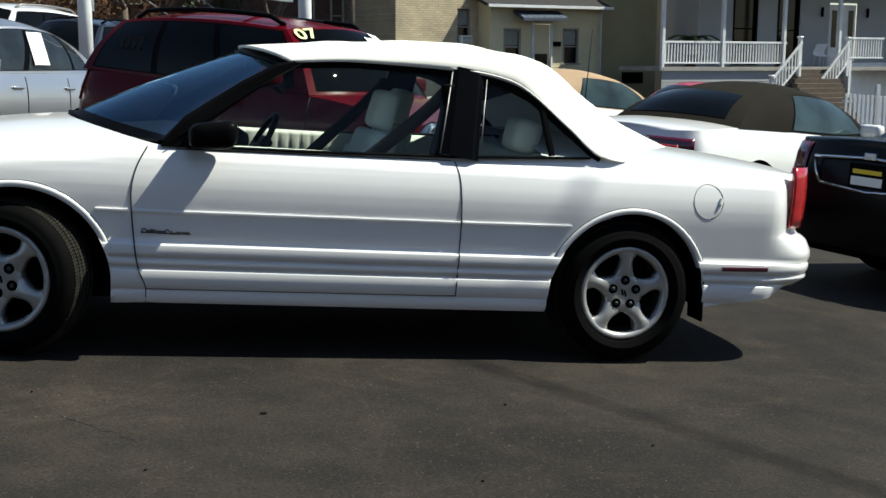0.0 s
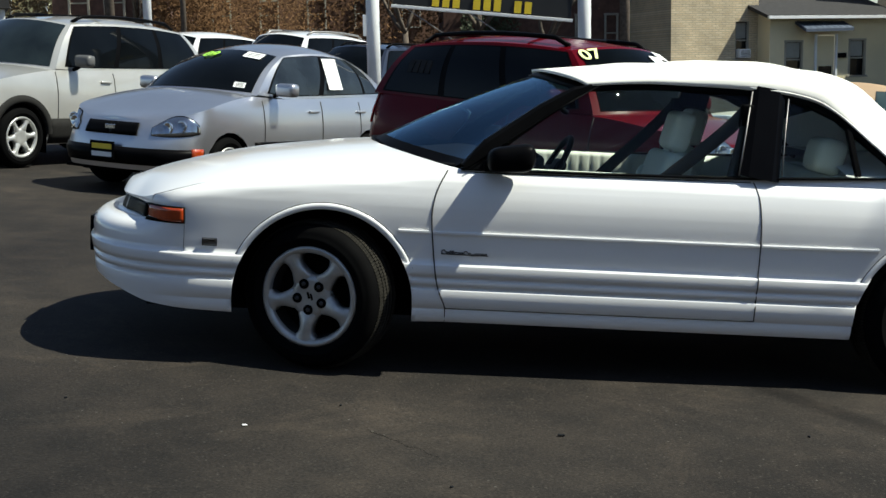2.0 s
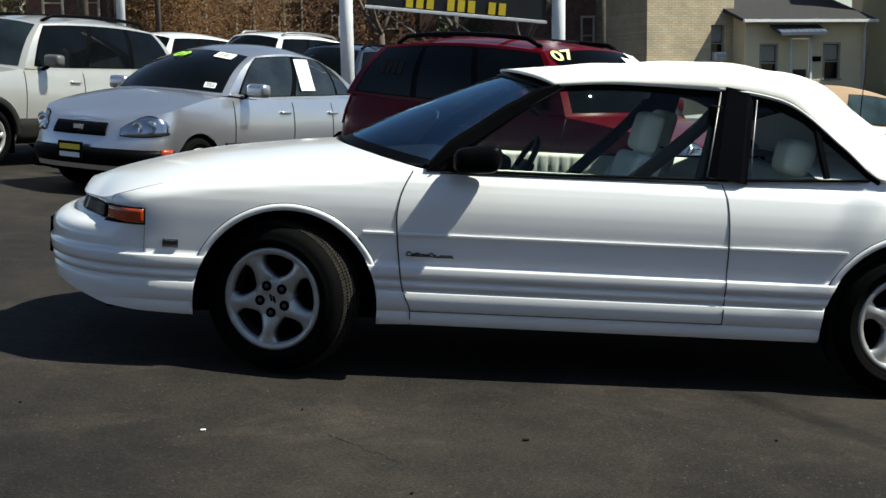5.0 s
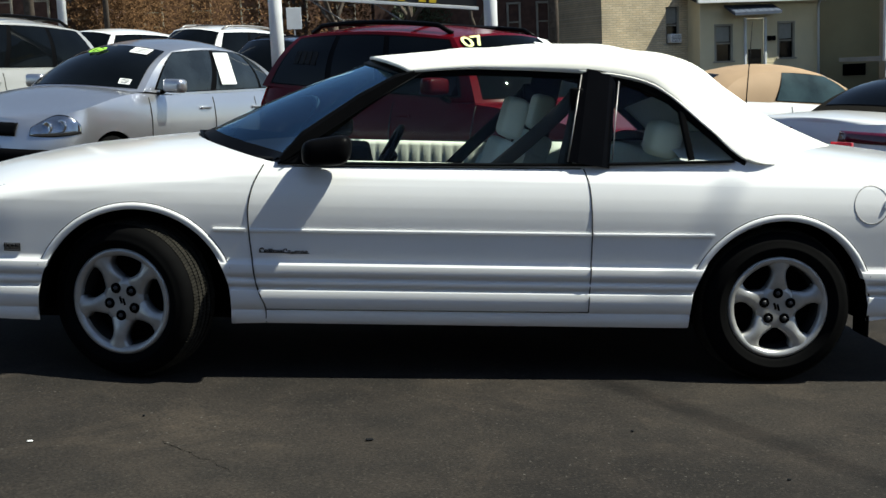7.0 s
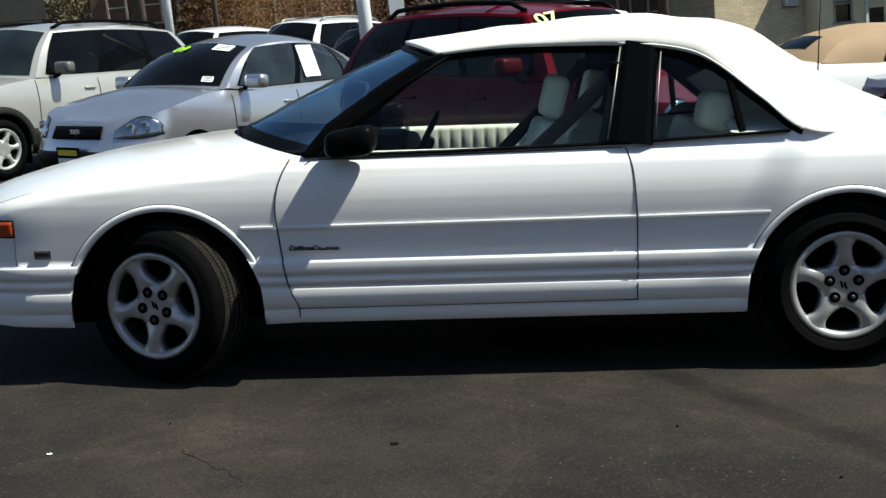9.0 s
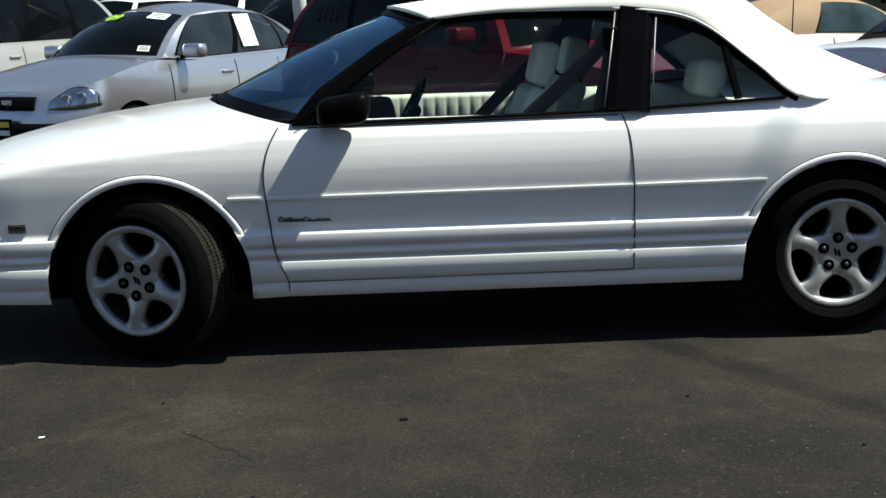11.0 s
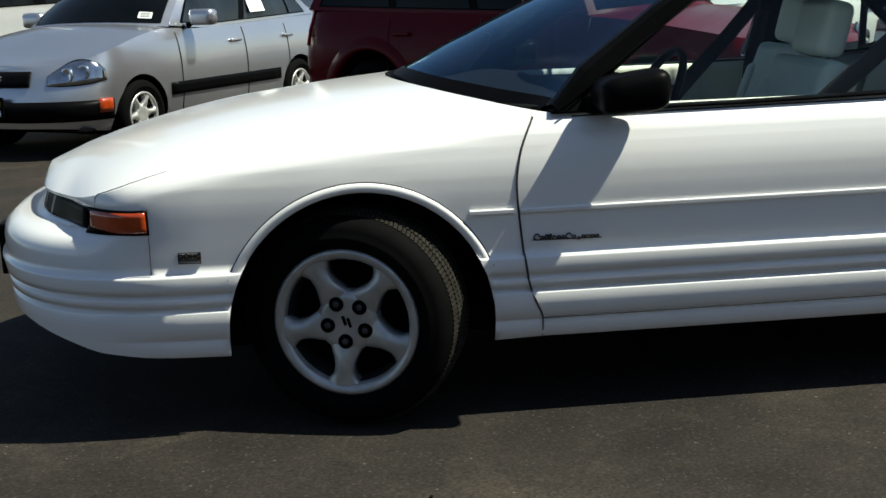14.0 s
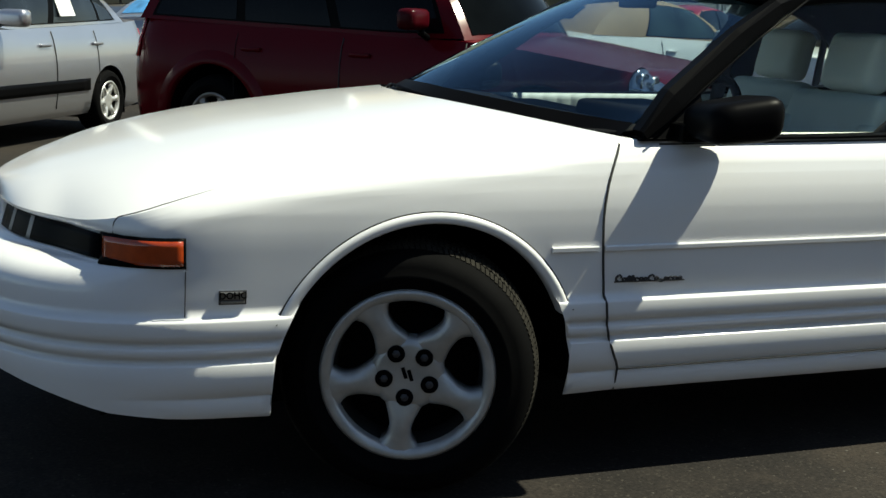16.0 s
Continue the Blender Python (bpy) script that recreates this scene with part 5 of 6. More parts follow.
    if p.get("cladding"):
        patch("sill_cladding", s_of(ra + 0.02), s_of(wb - ra - 0.02), sill + 0.01, p["cladding"], 0.012, GREYPLASTIC, "grey sill cladding", nu=12)
        for xa in (0.0, wb):
            for sd in (-1, 1):
                vs, fs = [], []
                for i in range(25):
                    q = math.pi * (0.02 + 0.96 * i / 24)
                    for r, o in ((0.0, -0.04), (0.0, 0.012), (0.03, 0.020), (0.085, 0.014), (0.095, -0.01)):
                        x, z = xa - (ra + r) * math.cos(q), zc + (ra + r) * math.sin(q) * 0.98
                        vs.append((x, sd * (W + ip(off, z) + o), z))
                fs = [(i * 5 + j, i * 5 + j + 1, (i + 1) * 5 + j + 1, (i + 1) * 5 + j) for i in range(24) for j in range(4)]
                mesh("arch_cladding", vs, fs, GREYPLASTIC, car, "grey wheel arch cladding")
    if p.get("flare"):
        for xa in (0.0, wb):
            for sd in (-1, 1):
                vs, fs = [], []
                for i in range(25):
                    q = math.pi * (0.04 + 0.92 * i / 24)
                    for r, o in ((0.0, -0.03), (0.0, 0.016), (0.012, 0.021), (0.045, 0.018), (0.085, 0.007), (0.115, -0.004)):
                        x, z = xa - (ra + r) * math.cos(q), zc + (ra + r) * math.sin(q) * 0.98
                        vs.append((x, sd * (W + ip(off, z) + o), z))
                fs = [(i * 6 + j, i * 6 + j + 1, (i + 1) * 6 + j + 1, (i + 1) * 6 + j) for i in range(24) for j in range(5)]
                mesh("arch_flare", vs, fs, paint, car, "rounded wheel arch flare")
    if p.get("bumper_dark"):
        za, zb = p["bumper_dark"]
        patch("front_bumper_strip", 0, s_of(-ra - 0.03), za, zb, 0.012, p.get("bumper_mat", BLACKTRIM), "dark front bumper", nu=14)
        if p.get("rear_dark", True):
            patch("rear_bumper_strip", s_of(wb + ra + 0.03), len(plan) - 1, za, zb, 0.012, p.get("bumper_mat", BLACKTRIM), "dark rear bumper", nu=14)
    za, zb = p["lamp"]
    sh_lamp = p.get("lamp_s", (7.0, 13.5))
    for side in (-1, 1):
        def lampz(u, v):
            lo = za + 0.05 * u * u + 0.02 * (1 - u)
            hi = zb - 0.07 * (1 - u) ** 2 + 0.035 * u
            return lo + (hi - lo) * v * math.sin(math.pi * (0.08 + 0.90 * u)) ** 0.35
        hl = sheet("head_lamp", lambda u, v, side=side: at(sh_lamp[0] + (sh_lamp[1] - sh_lamp[0]) * u, lampz(u, v), 0.008, side), 14, 5, LAMPGLASS, car, "clear headlamp", thick=0.008)
        sheet("lamp_bezel", lambda u, v, side=side: at(sh_lamp[0] - 0.12 + (sh_lamp[1] - sh_lamp[0] + 0.24) * u, lampz(u, -0.06 + 1.12 * v), 0.003, side), 14, 3, BLACKTRIM, hl)
        for f in (0.32, 0.62):
            c = at(sh_lamp[0] + (sh_lamp[1] - sh_lamp[0]) * f, lampz(f, 0.5), 0.012, side)
            vs, fs = revolve([(0.001, 0.006), (0.02, 0.004), (0.045, -0.004), (0.056, -0.008), (0.060, 0.004)], 18)
            mesh("reflector", [(c[0] + y, c[1] + x, c[2] + z) for x, y, z in vs], fs, CHROME, hl)
    if p.get("grille"):
        za, zb, sg = p["grille"]
        patch("grille", 0, sg, za, zb, 0.010, BLACKTRIM, "black grille")
        em = at(0, (za + zb) / 2, 0.012, -1)
        b = box_bm((0.012, 0.13, 0.06), 0.005, at=em)
        part("emblem", b, CHROME, car, "oval chrome emblem")
    if p.get("marker"):
        za, zb, sa, sb = p["marker"]
        patch("turn_lamp", sa, sb, za, zb, 0.018, ORANGE, "amber turn lamp", nu=3)
    za, zb, sa, sb, mat = p["tail_lamp"]
    n0 = len(plan) - 13
    patch("tail_lamp", n0 + sa, n0 + sb, za, zb, 0.008, mat, "red tail lamp", nu=8)
    if p.get("front_plate"):
        z = p["front_plate"]
        pl = box("front_plate", (0.012, 0.32, 0.17), (x0 - 0.05, 0, z), BLACKTRIM, car, "black plate holder")
        box("plate_bar", (0.004, 0.26, 0.05), (x0 - 0.058, 0, z + 0.035), YELLOWINK, pl, bevel=0)
        box("plate_bar", (0.004, 0.26, 0.045), (x0 - 0.058, 0, z - 0.04), PAPER, pl, bevel=0)
    if p.get("rails"):
        for sd in (-1, 1):
            pts = [Vector(wall(1 if sd < 0 else 3, 0.05 + 0.9 * i / 12, 1)) + Vector((0, -sd * 0.10, 0.085 if 0 < i < 12 else 0.03)) for i in range(13)]
            tube("roof_rail", pts, 0.022, p["rails"], car, "roof rail", n=8)
        for f in (0.3, 0.75):
            a, b2 = Vector(wall(1, f, 1)), Vector(wall(3, f, 1))
            tube("cross_bar", [a + Vector((0, 0.1, 0.085)), b2 + Vector((0, -0.1, 0.085))], 0.016, p["rails"], car, n=6)
    for xa in (0.0, wb):
        for sd in (-1, 1):
            wheel(car, (xa, sd * (W - 0.012), zc), 0, tyre_r=zc, rim_r=zc * p.get("rim", 0.62), width=0.20, spokes=p.get("spokes", 6), fat=0.8, side=sd, lugs=False, fine=False, hub_mat=p.get("wheel_mat", STEELRIM))
            vs, fs = [], []
            pts = [(xa - ra, 0.16)] + [(xa - ra * math.cos(math.pi * i / 14), zc + ra * math.sin(math.pi * i / 14)) for i in range(15)] + [(xa + ra, 0.16)]
            for x, z in pts:
                vs += [(x, sd * (W - 0.03), z), (x, sd * (W - 0.42), z)]
            fs = [(2 * i, 2 * i + 2, 2 * i + 3, 2 * i + 1) for i in range(len(pts) - 1)] + [tuple(2 * i + 1 for i in range(len(pts)))]
            mesh("wheel_well", vs, fs, DARKVOID, car, smooth=False)
    # plain dark slab, put in to keep light from beneath the body
    sheet("floor_pan", lambda u, v: (x0 + 0.2 + (x1 - x0 - 0.4) * u, (W - 0.1) * (2 * v - 1), sill + 0.02), 4, 2, DARKVOID, car, "dark underbody", thick=0.03)
    return car, wall


def facing(x, y, hx, hy):
    """The pose of a car whose front axle stands at x, y on the lot and which faces along hx, hy."""
    return LOT @ pose(x, y, 0, 0, 0, math.degrees(math.atan2(-hy, -hx)))


def stick(wall, seg, u, t, lift=0.012):
    """A pose on a car's glass: local x along u, local y up the pane, local z out of it."""
    o = Vector(wall(seg, u, t, lift))
    ax = (Vector(wall(seg, u + 0.01, t, lift)) - o).normalized()
    up = (Vector(wall(seg, u, t + 0.01, lift)) - o).normalized()
    if seg in (0, 3):
        ax = -ax
    nz = ax.cross(up).normalized()
    up = nz.cross(ax)
    return Matrix(((ax.x, up.x, nz.x, o.x), (ax.y, up.y, nz.y, o.y), (ax.z, up.z, nz.z, o.z), (0, 0, 0, 1)))


SEDAN = dict(half=0.845, fo=0.82, wb=2.50, ro=0.92, sill=0.20, belt=0.93, belt_r=0.98, arch=0.335, tyre=0.295, nose_z=0.70, cowl=0.42, cowl_z=0.93, back=2.72, tail_z=1.0, roof=1.47, roof_half=0.60,
             a_top=1.18, c_top=2.12, windows=((0.07, 0.43, 0.03, 0.45), (0.47, 0.80, 0.50, 0.88), (0.82, 0.93, 0.90, 0.95)), gaps=(0.55, 1.56, 2.30), handles=(1.40, 2.30), strip=(0.42, 0.50, GREYPLASTIC),
             bumper_dark=(0.30, 0.46), rear_dark=False, lamp=(0.60, 0.75), lamp_s=(8.5, 14.5), grille=(0.60, 0.70, 6.0), marker=(0.33, 0.44, 13.6, 15.2), tail_lamp=(0.72, 0.95, 3.0, 9.0, REDLENS), front_plate=0.42, glass=GREYGLASS, spokes=6)
silver_car, silver_wall = parked_car("sedan", facing(-2.06, 7.35, -0.530, -0.848), "silver four-door sedan with black rub strips on the lot", SILVER, dict(SEDAN, nose_depth=0.62, nose_z=0.71, cowl=0.28, back=2.92, c_top=2.36, cowl_z=0.965, belt=0.955, belt_r=1.01, roof=1.50, tail_z=1.03, lamp=(0.565, 0.765), lamp_s=(5.4, 13.4), strip=(0.415, 0.52, BLACKTRIM), grille=(0.575, 0.695, 3.2), marker=(0.36, 0.47, 11.9, 13.9), screen=DARKGLASS))
words("09", 0.20, LIME, silver_car, stick(silver_wall, 0, 0.60, 0.70, 0.02), "window_number", "lime green painted year number")
box("price_sheet", (0.26, 0.36, 0.004), (0, 0, 0), PAPER, silver_car, "white paper sheet in the rear window").matrix_local = stick(silver_wall, 1, 0.56, 0.52)
for u, t, w, h in ((0.20, 0.80, 0.20, 0.16), (0.13, 0.13, 0.12, 0.08)):
    st = box("window_sticker", (w, h, 0.003), (0, 0, 0), PAPER, silver_car, "white windscreen sticker")
    st.matrix_local = stick(silver_wall, 0, u, t)
    for k in range(3):
        box("sticker_bar", (w * 0.7, h * 0.08, 0.002), (0, h * (0.25 - 0.25 * k), 0.003), GREYBADGE, st, bevel=0)
for yy, hh in ((-0.42, 1.07), (0.42, 1.07)):
    cushion("seat_back", (0.14, 0.44, 0.5), (1.62, yy, 0.92), DASH, silver_car, "dark seat back", turn=(0, 15, 0))

# the body's red, darkened in its colour for shade on the mirror
SHADEDRED = car_paint("body red darkened for shade", (0.045, 0.0015, 0.004), 0.3, 0.0, coat=0.0, spec=0.1)
SUV = dict(half=0.91, fo=0.90, wb=2.66, ro=1.02, sill=0.26, belt=1.08, belt_r=1.14, arch=0.395, tyre=0.352, nose_z=0.84, cowl=0.36, cowl_z=1.06, back=3.42, tail_z=1.10, roof=1.74, roof_half=0.68, a_top=1.05, c_top=3.12,
           windows=((0.06, 0.34, 0.03, 0.35), (0.37, 0.64, 0.38, 0.66), (0.67, 0.95, 0.69, 0.95)), gaps=(0.55, 1.52, 2.45), handles=(1.36, 2.30), lamp=(0.72, 0.90), tail_lamp=(0.80, 1.16, 3.0, 9.5, REDLENS),
           grille=(0.66, 0.80, 5.5), glass=DARKGLASS, rails=BLACKTRIM, tail_depth=0.25)
# dull steel rims: the wheel arch's shade put into their colour
suv, swall = parked_car("sport_utility_car", facing(2.91, 4.9, 0.650, -0.760), "dark red sport utility car with black roof rails", CRIMSON, dict(SUV, tail_depth=0.55, flare=True, arch=0.435, wheel_mat=STEEL, screen=DIMSCREEN, mirror_up=0.05, mirror=SHADEDRED, roof=1.66, belt=1.03, belt_r=1.09, cowl_z=1.01, nose_z=0.82, tail_z=1.05))
FADED = plain("faded decal", (0.016, 0.016, 0.017), 0.6, vary=0.3, scale=20, spec=0.1)
words("07", 0.205, PALEYELLOW, suv, stick(swall, 0, 0.90, 0.84), "window_number", "pale yellow painted year number")
for u, t in ((0.35, 0.72), (0.22, 0.85)):
    box("window_sticker", (0.18, 0.12, 0.003), (0, 0, 0), PAPER, suv, "white windscreen sticker").matrix_local = stick(swall, 0, u, t)
for k in range(4):
    box("decal_bar", (0.07, 0.13, 0.002), (0, 0, 0), FADED, suv, "faded grey window decal", bevel=0).matrix_local = stick(swall, 3, 0.76 + 0.035 * k, 0.52, 0.010)

# lighter base puts some of the sky's glare into the colour
SKYSCREEN = plain("sky-lit windscreen", (0.014, 0.020, 0.021), 0.05, vary=0.6, scale=2.0, spec=0.6)
MIRRORGREY = plain("grey mirror shell", (0.10, 0.10, 0.10), 0.4, vary=0.1)
CLADDED = dict(SUV, half=0.92, fo=0.86, wb=2.62, ro=1.0, nose_z=0.88, roof=1.76, belt=1.12, belt_r=1.17, cowl_z=1.10, tail_z=1.14, mirror_up=0.04, mirror=MIRRORGREY, screen=SKYSCREEN, cladding=0.56, bumper_dark=(0.32, 0.62), bumper_mat=GREYPLASTIC, marker=(0.66, 0.72, 12.0, 14.0), lamp=(0.76, 0.92), glass=DARKGLASS, rails=BLACKTRIM, spokes=6, rim=0.66)
parked_car("sport_utility_car", facing(-4.74, 9.2, -0.48, -0.877), "champagne sport utility car with grey cladding and dark windows", CHAMPAGNE, CLADDED)
parked_car("sport_utility_car", facing(-2.74, 19.2, -0.559, -0.829), "white sport utility car with silver roof rails behind the sedan", WHITE, dict(SUV, roof=2.0, belt=1.2, belt_r=1.2, cowl_z=1.15, tail_z=1.2, rails=STEEL))
parked_car("station_wagon", facing(-1.1, 17.5, -0.559, -0.829), "dark navy wagon with roof rails parked in the back row", NAVY, dict(SUV, roof=1.80, rails=BLACKTRIM))
parked_car("hatchback_car", facing(-5.4, 22.2, -0.559, -0.829), "white hatchback parked in the back row", WHITE, dict(SUV, roof=1.95, rails=None))
parked_car("sedan", facing(-11.2, 17.5, -0.75, -0.66), "dark red sedan in the back row", BRIGHTRED, dict(SEDAN, roof=1.45))

TARP = plain("blue plastic cover", (0.08, 0.30, 0.62), 0.5, vary=0.4, scale=6)
parked_car("sedan", facing(2.55, 15.8, 0.559, 0.829), "silver sedan with a blue cover on its rear window", SILVERBLUE, dict(SEDAN, roof=1.40, rear_mat=TARP, front_plate=None, marker=None))

SOFT = dict(half=0.875, fo=0.98, wb=2.69, ro=1.08, sill=0.20, belt=0.92, belt_r=0.97, arch=0.36, tyre=0.325, nose_z=0.66, cowl=0.42, cowl_z=0.92, back=2.98, tail_z=0.93, roof=1.40, roof_half=0.60, a_top=1.18, c_top=2.36,
            windows=((0.06, 0.62, 0.03, 0.60),), gaps=(0.55, 1.85), handles=(1.7,), lamp=(0.56, 0.68), tail_lamp=(0.75, 0.85, 3.5, 10.5, DARKRED), glass=BLUEGLASS, rear_mat=DARKGLASS, cloth=OLIVECLOTH, frame=BLACKTRIM, rear_span=(0.10, 0.90, 0.14, 0.80))
parked_car("convertible_car", facing(8.52, 7.5, 0.903, 0.43), "white convertible car with a closed dark olive cloth top", WHITE, SOFT)
parked_car("convertible_car", facing(8.2, 11.9, 0.96, 0.28), "white convertible car with a closed tan cloth top", WHITE, dict(SOFT, cloth=TANCLOTH, roof=1.44, belt=0.95, belt_r=1.0, frame=WHITE, tail_lamp=(0.74, 0.86, 2.5, 12.0, DARKRED), rear_span=(0.25, 0.75, 0.3, 0.7)))
blk, _ = parked_car("sedan", facing(9.42, 2.99, 0.977, 0.211), "black four-door sedan seen from behind, dealer plate on its boot", BLACKPAINT,
                                   dict(SEDAN, half=0.93, fo=0.95, wb=3.0, ro=1.15, belt=1.0, belt_r=1.02, nose_z=0.78, cowl_z=0.98, tail_z=1.02, roof=1.46, roof_half=0.64, back=3.25, a_top=1.25, c_top=2.6, arch=0.38, tyre=0.345, strip=None,
                                        bumper_dark=None, tail_lamp=(0.74, 0.99, 3.2, 7.2, DARKRED), marker=None, front_plate=None, glass=DARKGLASS))
xr = 3.0 + 1.15
pl = box("rear_plate", (0.014, 0.34, 0.17), (xr + 0.0, 0, 0.80), BLACKTRIM, blk, "black plate holder")
box("plate_bar", (0.004, 0.26, 0.03), (xr + 0.009, 0, 0.83), YELLOWINK, pl, bevel=0)
box("plate_bar", (0.004, 0.28, 0.06), (xr + 0.009, 0, 0.765), PAPER, pl, bevel=0)
tube("boot_chrome", [(xr + -0.007, -0.45, 0.72), (xr + -0.005, -0.50, 0.80), (xr + -0.010, -0.52, 0.90), (xr + -0.015, 0, 0.925), (xr + -0.010, 0.52, 0.90), (xr + -0.005, 0.50, 0.80), (xr + -0.007, 0.45, 0.72), (xr + 0.000, 0, 0.69), (xr + -0.007, -0.45, 0.72)], 0.012, CHROME, blk, "chrome boot strip")
box("boot_emblem", (0.012, 0.11, 0.05), (xr + -0.005, 0, 0.935), CHROME, blk, "chrome oval emblem", bevel=0.005)
parked_car("sedan", facing(15.3, 22.7, 0.9, 0.44), "bright red sedan behind the convertibles", BRIGHTRED, dict(SEDAN, roof=1.50))
parked_car("sedan", facing(14.2, 8.0, 0.82, 0.57), "dark sedan on the edge of the lot", BLACKPAINT, dict(SEDAN, roof=1.44))


# ---------------------------------------------------------------- sign and poles
def ground_at(x):
    return -math.tan(radians(4.0)) * x if abs(x) < 8.1 else ground_z(x, 0)


def pole(name, x, y, r, h, mat, label, taper=1.0):
    g = ground_at(x)
    ob = tube(name, [(x, y, g), (x, y, g + h * 0.5), (x, y, g + h)], [r, r * (1 + taper) / 2, r * taper], mat, n=16)
    return tagged(ob, label, "pole")


near = Vector((0.4, -5.17, 1.3))
sign = thing("lot_sign", Matrix.Translation(near) @ Matrix.Scale(0.8125, 4) @ Matrix.Translation(-near), "black roadside sign board on two white posts", "sign")
for x in (-0.08, 3.55):
    tube("sign_post", [(x, 16, ground_at(x) - 0.3), (x, 16, 4.6)], 0.115, POLEWHITE, sign, "white steel post", n=16)
bd = box("sign_board", (3.05, 0.12, 1.30), (1.85, 16, 2.90), BLACKSIGN, sign, "black sign board", turn=(0, 5.6, 0))
box("sign_trim", (3.12, 0.15, 0.05), (1.79, 16, 2.24), POLEWHITE, sign, "white sign trim", turn=(0, 5.6, 0))
for k in range(10):
    if k not in (3, 7):
        box("sign_bar", (0.12, 0.01, 0.20), (1.0 + 0.175 * k, 15.93, 2.465 - 0.017 * k), YELLOWINK, bd, "yellow painted bar", bevel=0, turn=(0, 5.6, 0))
for sx in (0.45, 1.4):
    tube("sign_stay", [(sx, 16.1, 2.38), (sx + 0.9, 16.4, 1.78)], 0.012, STEEL, sign, n=6)
pole("lamp_pole", -5.75, 25, 0.11, 9.0, POLEWHITE, "slim white painted lamp pole", 0.8)
pole("utility_pole", -9.0, 35, 0.17, 10.5, BARK, "tall brown wooden utility pole", 0.8)
pole("utility_pole", -7.0, 37, 0.10, 9.5, BARK, "thin brown wooden utility pole", 0.8)
pole("utility_pole", 8.2, 38, 0.19, 10.5, BARK, "tall brown wooden utility pole", 0.8)
st = thing("traffic_sign", pose(-0.5, 30, 0), "small street sign on a thin post", "street sign")
tube("post", [(0, 0, ground_at(-0.5)), (0, 0, 2.9)], 0.03, STEEL, st, n=6)
box("sign_plate", (0.42, 0.02, 0.60), (0, -0.04, 2.6), POLEWHITE, st, "white sign plate")


# ---------------------------------------------------------------- houses
def lap_wall(name, x0, x1, y, z0, z1, mat, parent, label, lap=0.115, holes=()):
    """A wall of lapped boards facing -y, with openings (x0, x1, z0, z1) left out."""
    xs = sorted({x0, x1, *[h[0] for h in holes], *[h[1] for h in holes]})
    vs, fs = [], []
    rows = max(1, round((z1 - z0) / lap))
    for i in range(len(xs) - 1):
        for r in range(rows):
            za, zb = z0 + (z1 - z0) * r / rows, z0 + (z1 - z0) * (r + 1) / rows
            xm, zm = (xs[i] + xs[i + 1]) / 2, (za + zb) / 2
            if any(h[0] < xm < h[1] and h[2] < zm < h[3] for h in holes):
                continue
            k = len(vs)
            vs += [(xs[i], y - 0.007, za), (xs[i + 1], y - 0.007, za), (xs[i + 1], y, zb), (xs[i], y, zb), (xs[i], y, za), (xs[i + 1], y, za)]
            fs += [(k, k + 1, k + 2, k + 3), (k, k + 4, k + 5, k + 1)]
    return mesh(name, vs, fs, mat, parent, label, smooth=False, weld=True)


def house_window(parent, x0, x1, z0, z1, y, ac=False, frame=WHITEWOOD, curtain=True):
    """A sash window set in a wall that faces -y."""
    w = new("window")
    w.parent = parent
    t = 0.09
    for nm, s, c in (("window_frame", (x1 - x0 + t, 0.10, t), ((x0 + x1) / 2, y - 0.03, z1 + t / 2 - 0.03)), ("window_sill", (x1 - x0 + 0.2, 0.16, 0.07), ((x0 + x1) / 2, y - 0.05, z0 - 0.02)),
                     ("window_frame", (t, 0.10, z1 - z0), (x0 + 0.01, y - 0.03, (z0 + z1) / 2)), ("window_frame", (t, 0.10, z1 - z0), (x1 - 0.01, y - 0.03, (z0 + z1) / 2)),
                     ("sash_bar", (x1 - x0, 0.06, 0.06), ((x0 + x1) / 2, y + 0.02, (z0 + z1) / 2))):
        box(nm, s, c, frame, w, bevel=0.006)
    for k in range(2):
        za, zb = (z0, (z0 + z1) / 2) if k == 0 else ((z0 + z1) / 2, z1)
        box("pane", (x1 - x0, 0.01, zb - za), ((x0 + x1) / 2, y + 0.06, (za + zb) / 2), DARKPANE, w, bevel=0)
    if curtain:
        box("blind", (x1 - x0 - 0.12, 0.008, (z1 - z0) * 0.42), ((x0 + x1) / 2, y + 0.048, z1 - (z1 - z0) * 0.24), CURTAIN, w, "half-drawn pale blind", bevel=0)
    if ac:
        a = box("air_conditioner", (0.5, 0.36, 0.36), ((x0 + x1) / 2 + 0.03, y - 0.2, z0 + 0.22), POLEWHITE, w, "white window air conditioner", bevel=0.02)
        for k in range(5):
            box("vent_slat", (0.40, 0.01, 0.02), ((x0 + x1) / 2 + 0.03, y - 0.385, z0 + 0.10 + 0.055 * k), GREYBADGE, w, bevel=0)
    return w


def hinge(x, y, a):
    """A turn by a degrees about the upright line through x, y."""
    return Matrix.Translation((x, y, 0)) @ Matrix.Rotation(radians(a), 4, "Z") @ Matrix.Translation((-x, -y, 0))


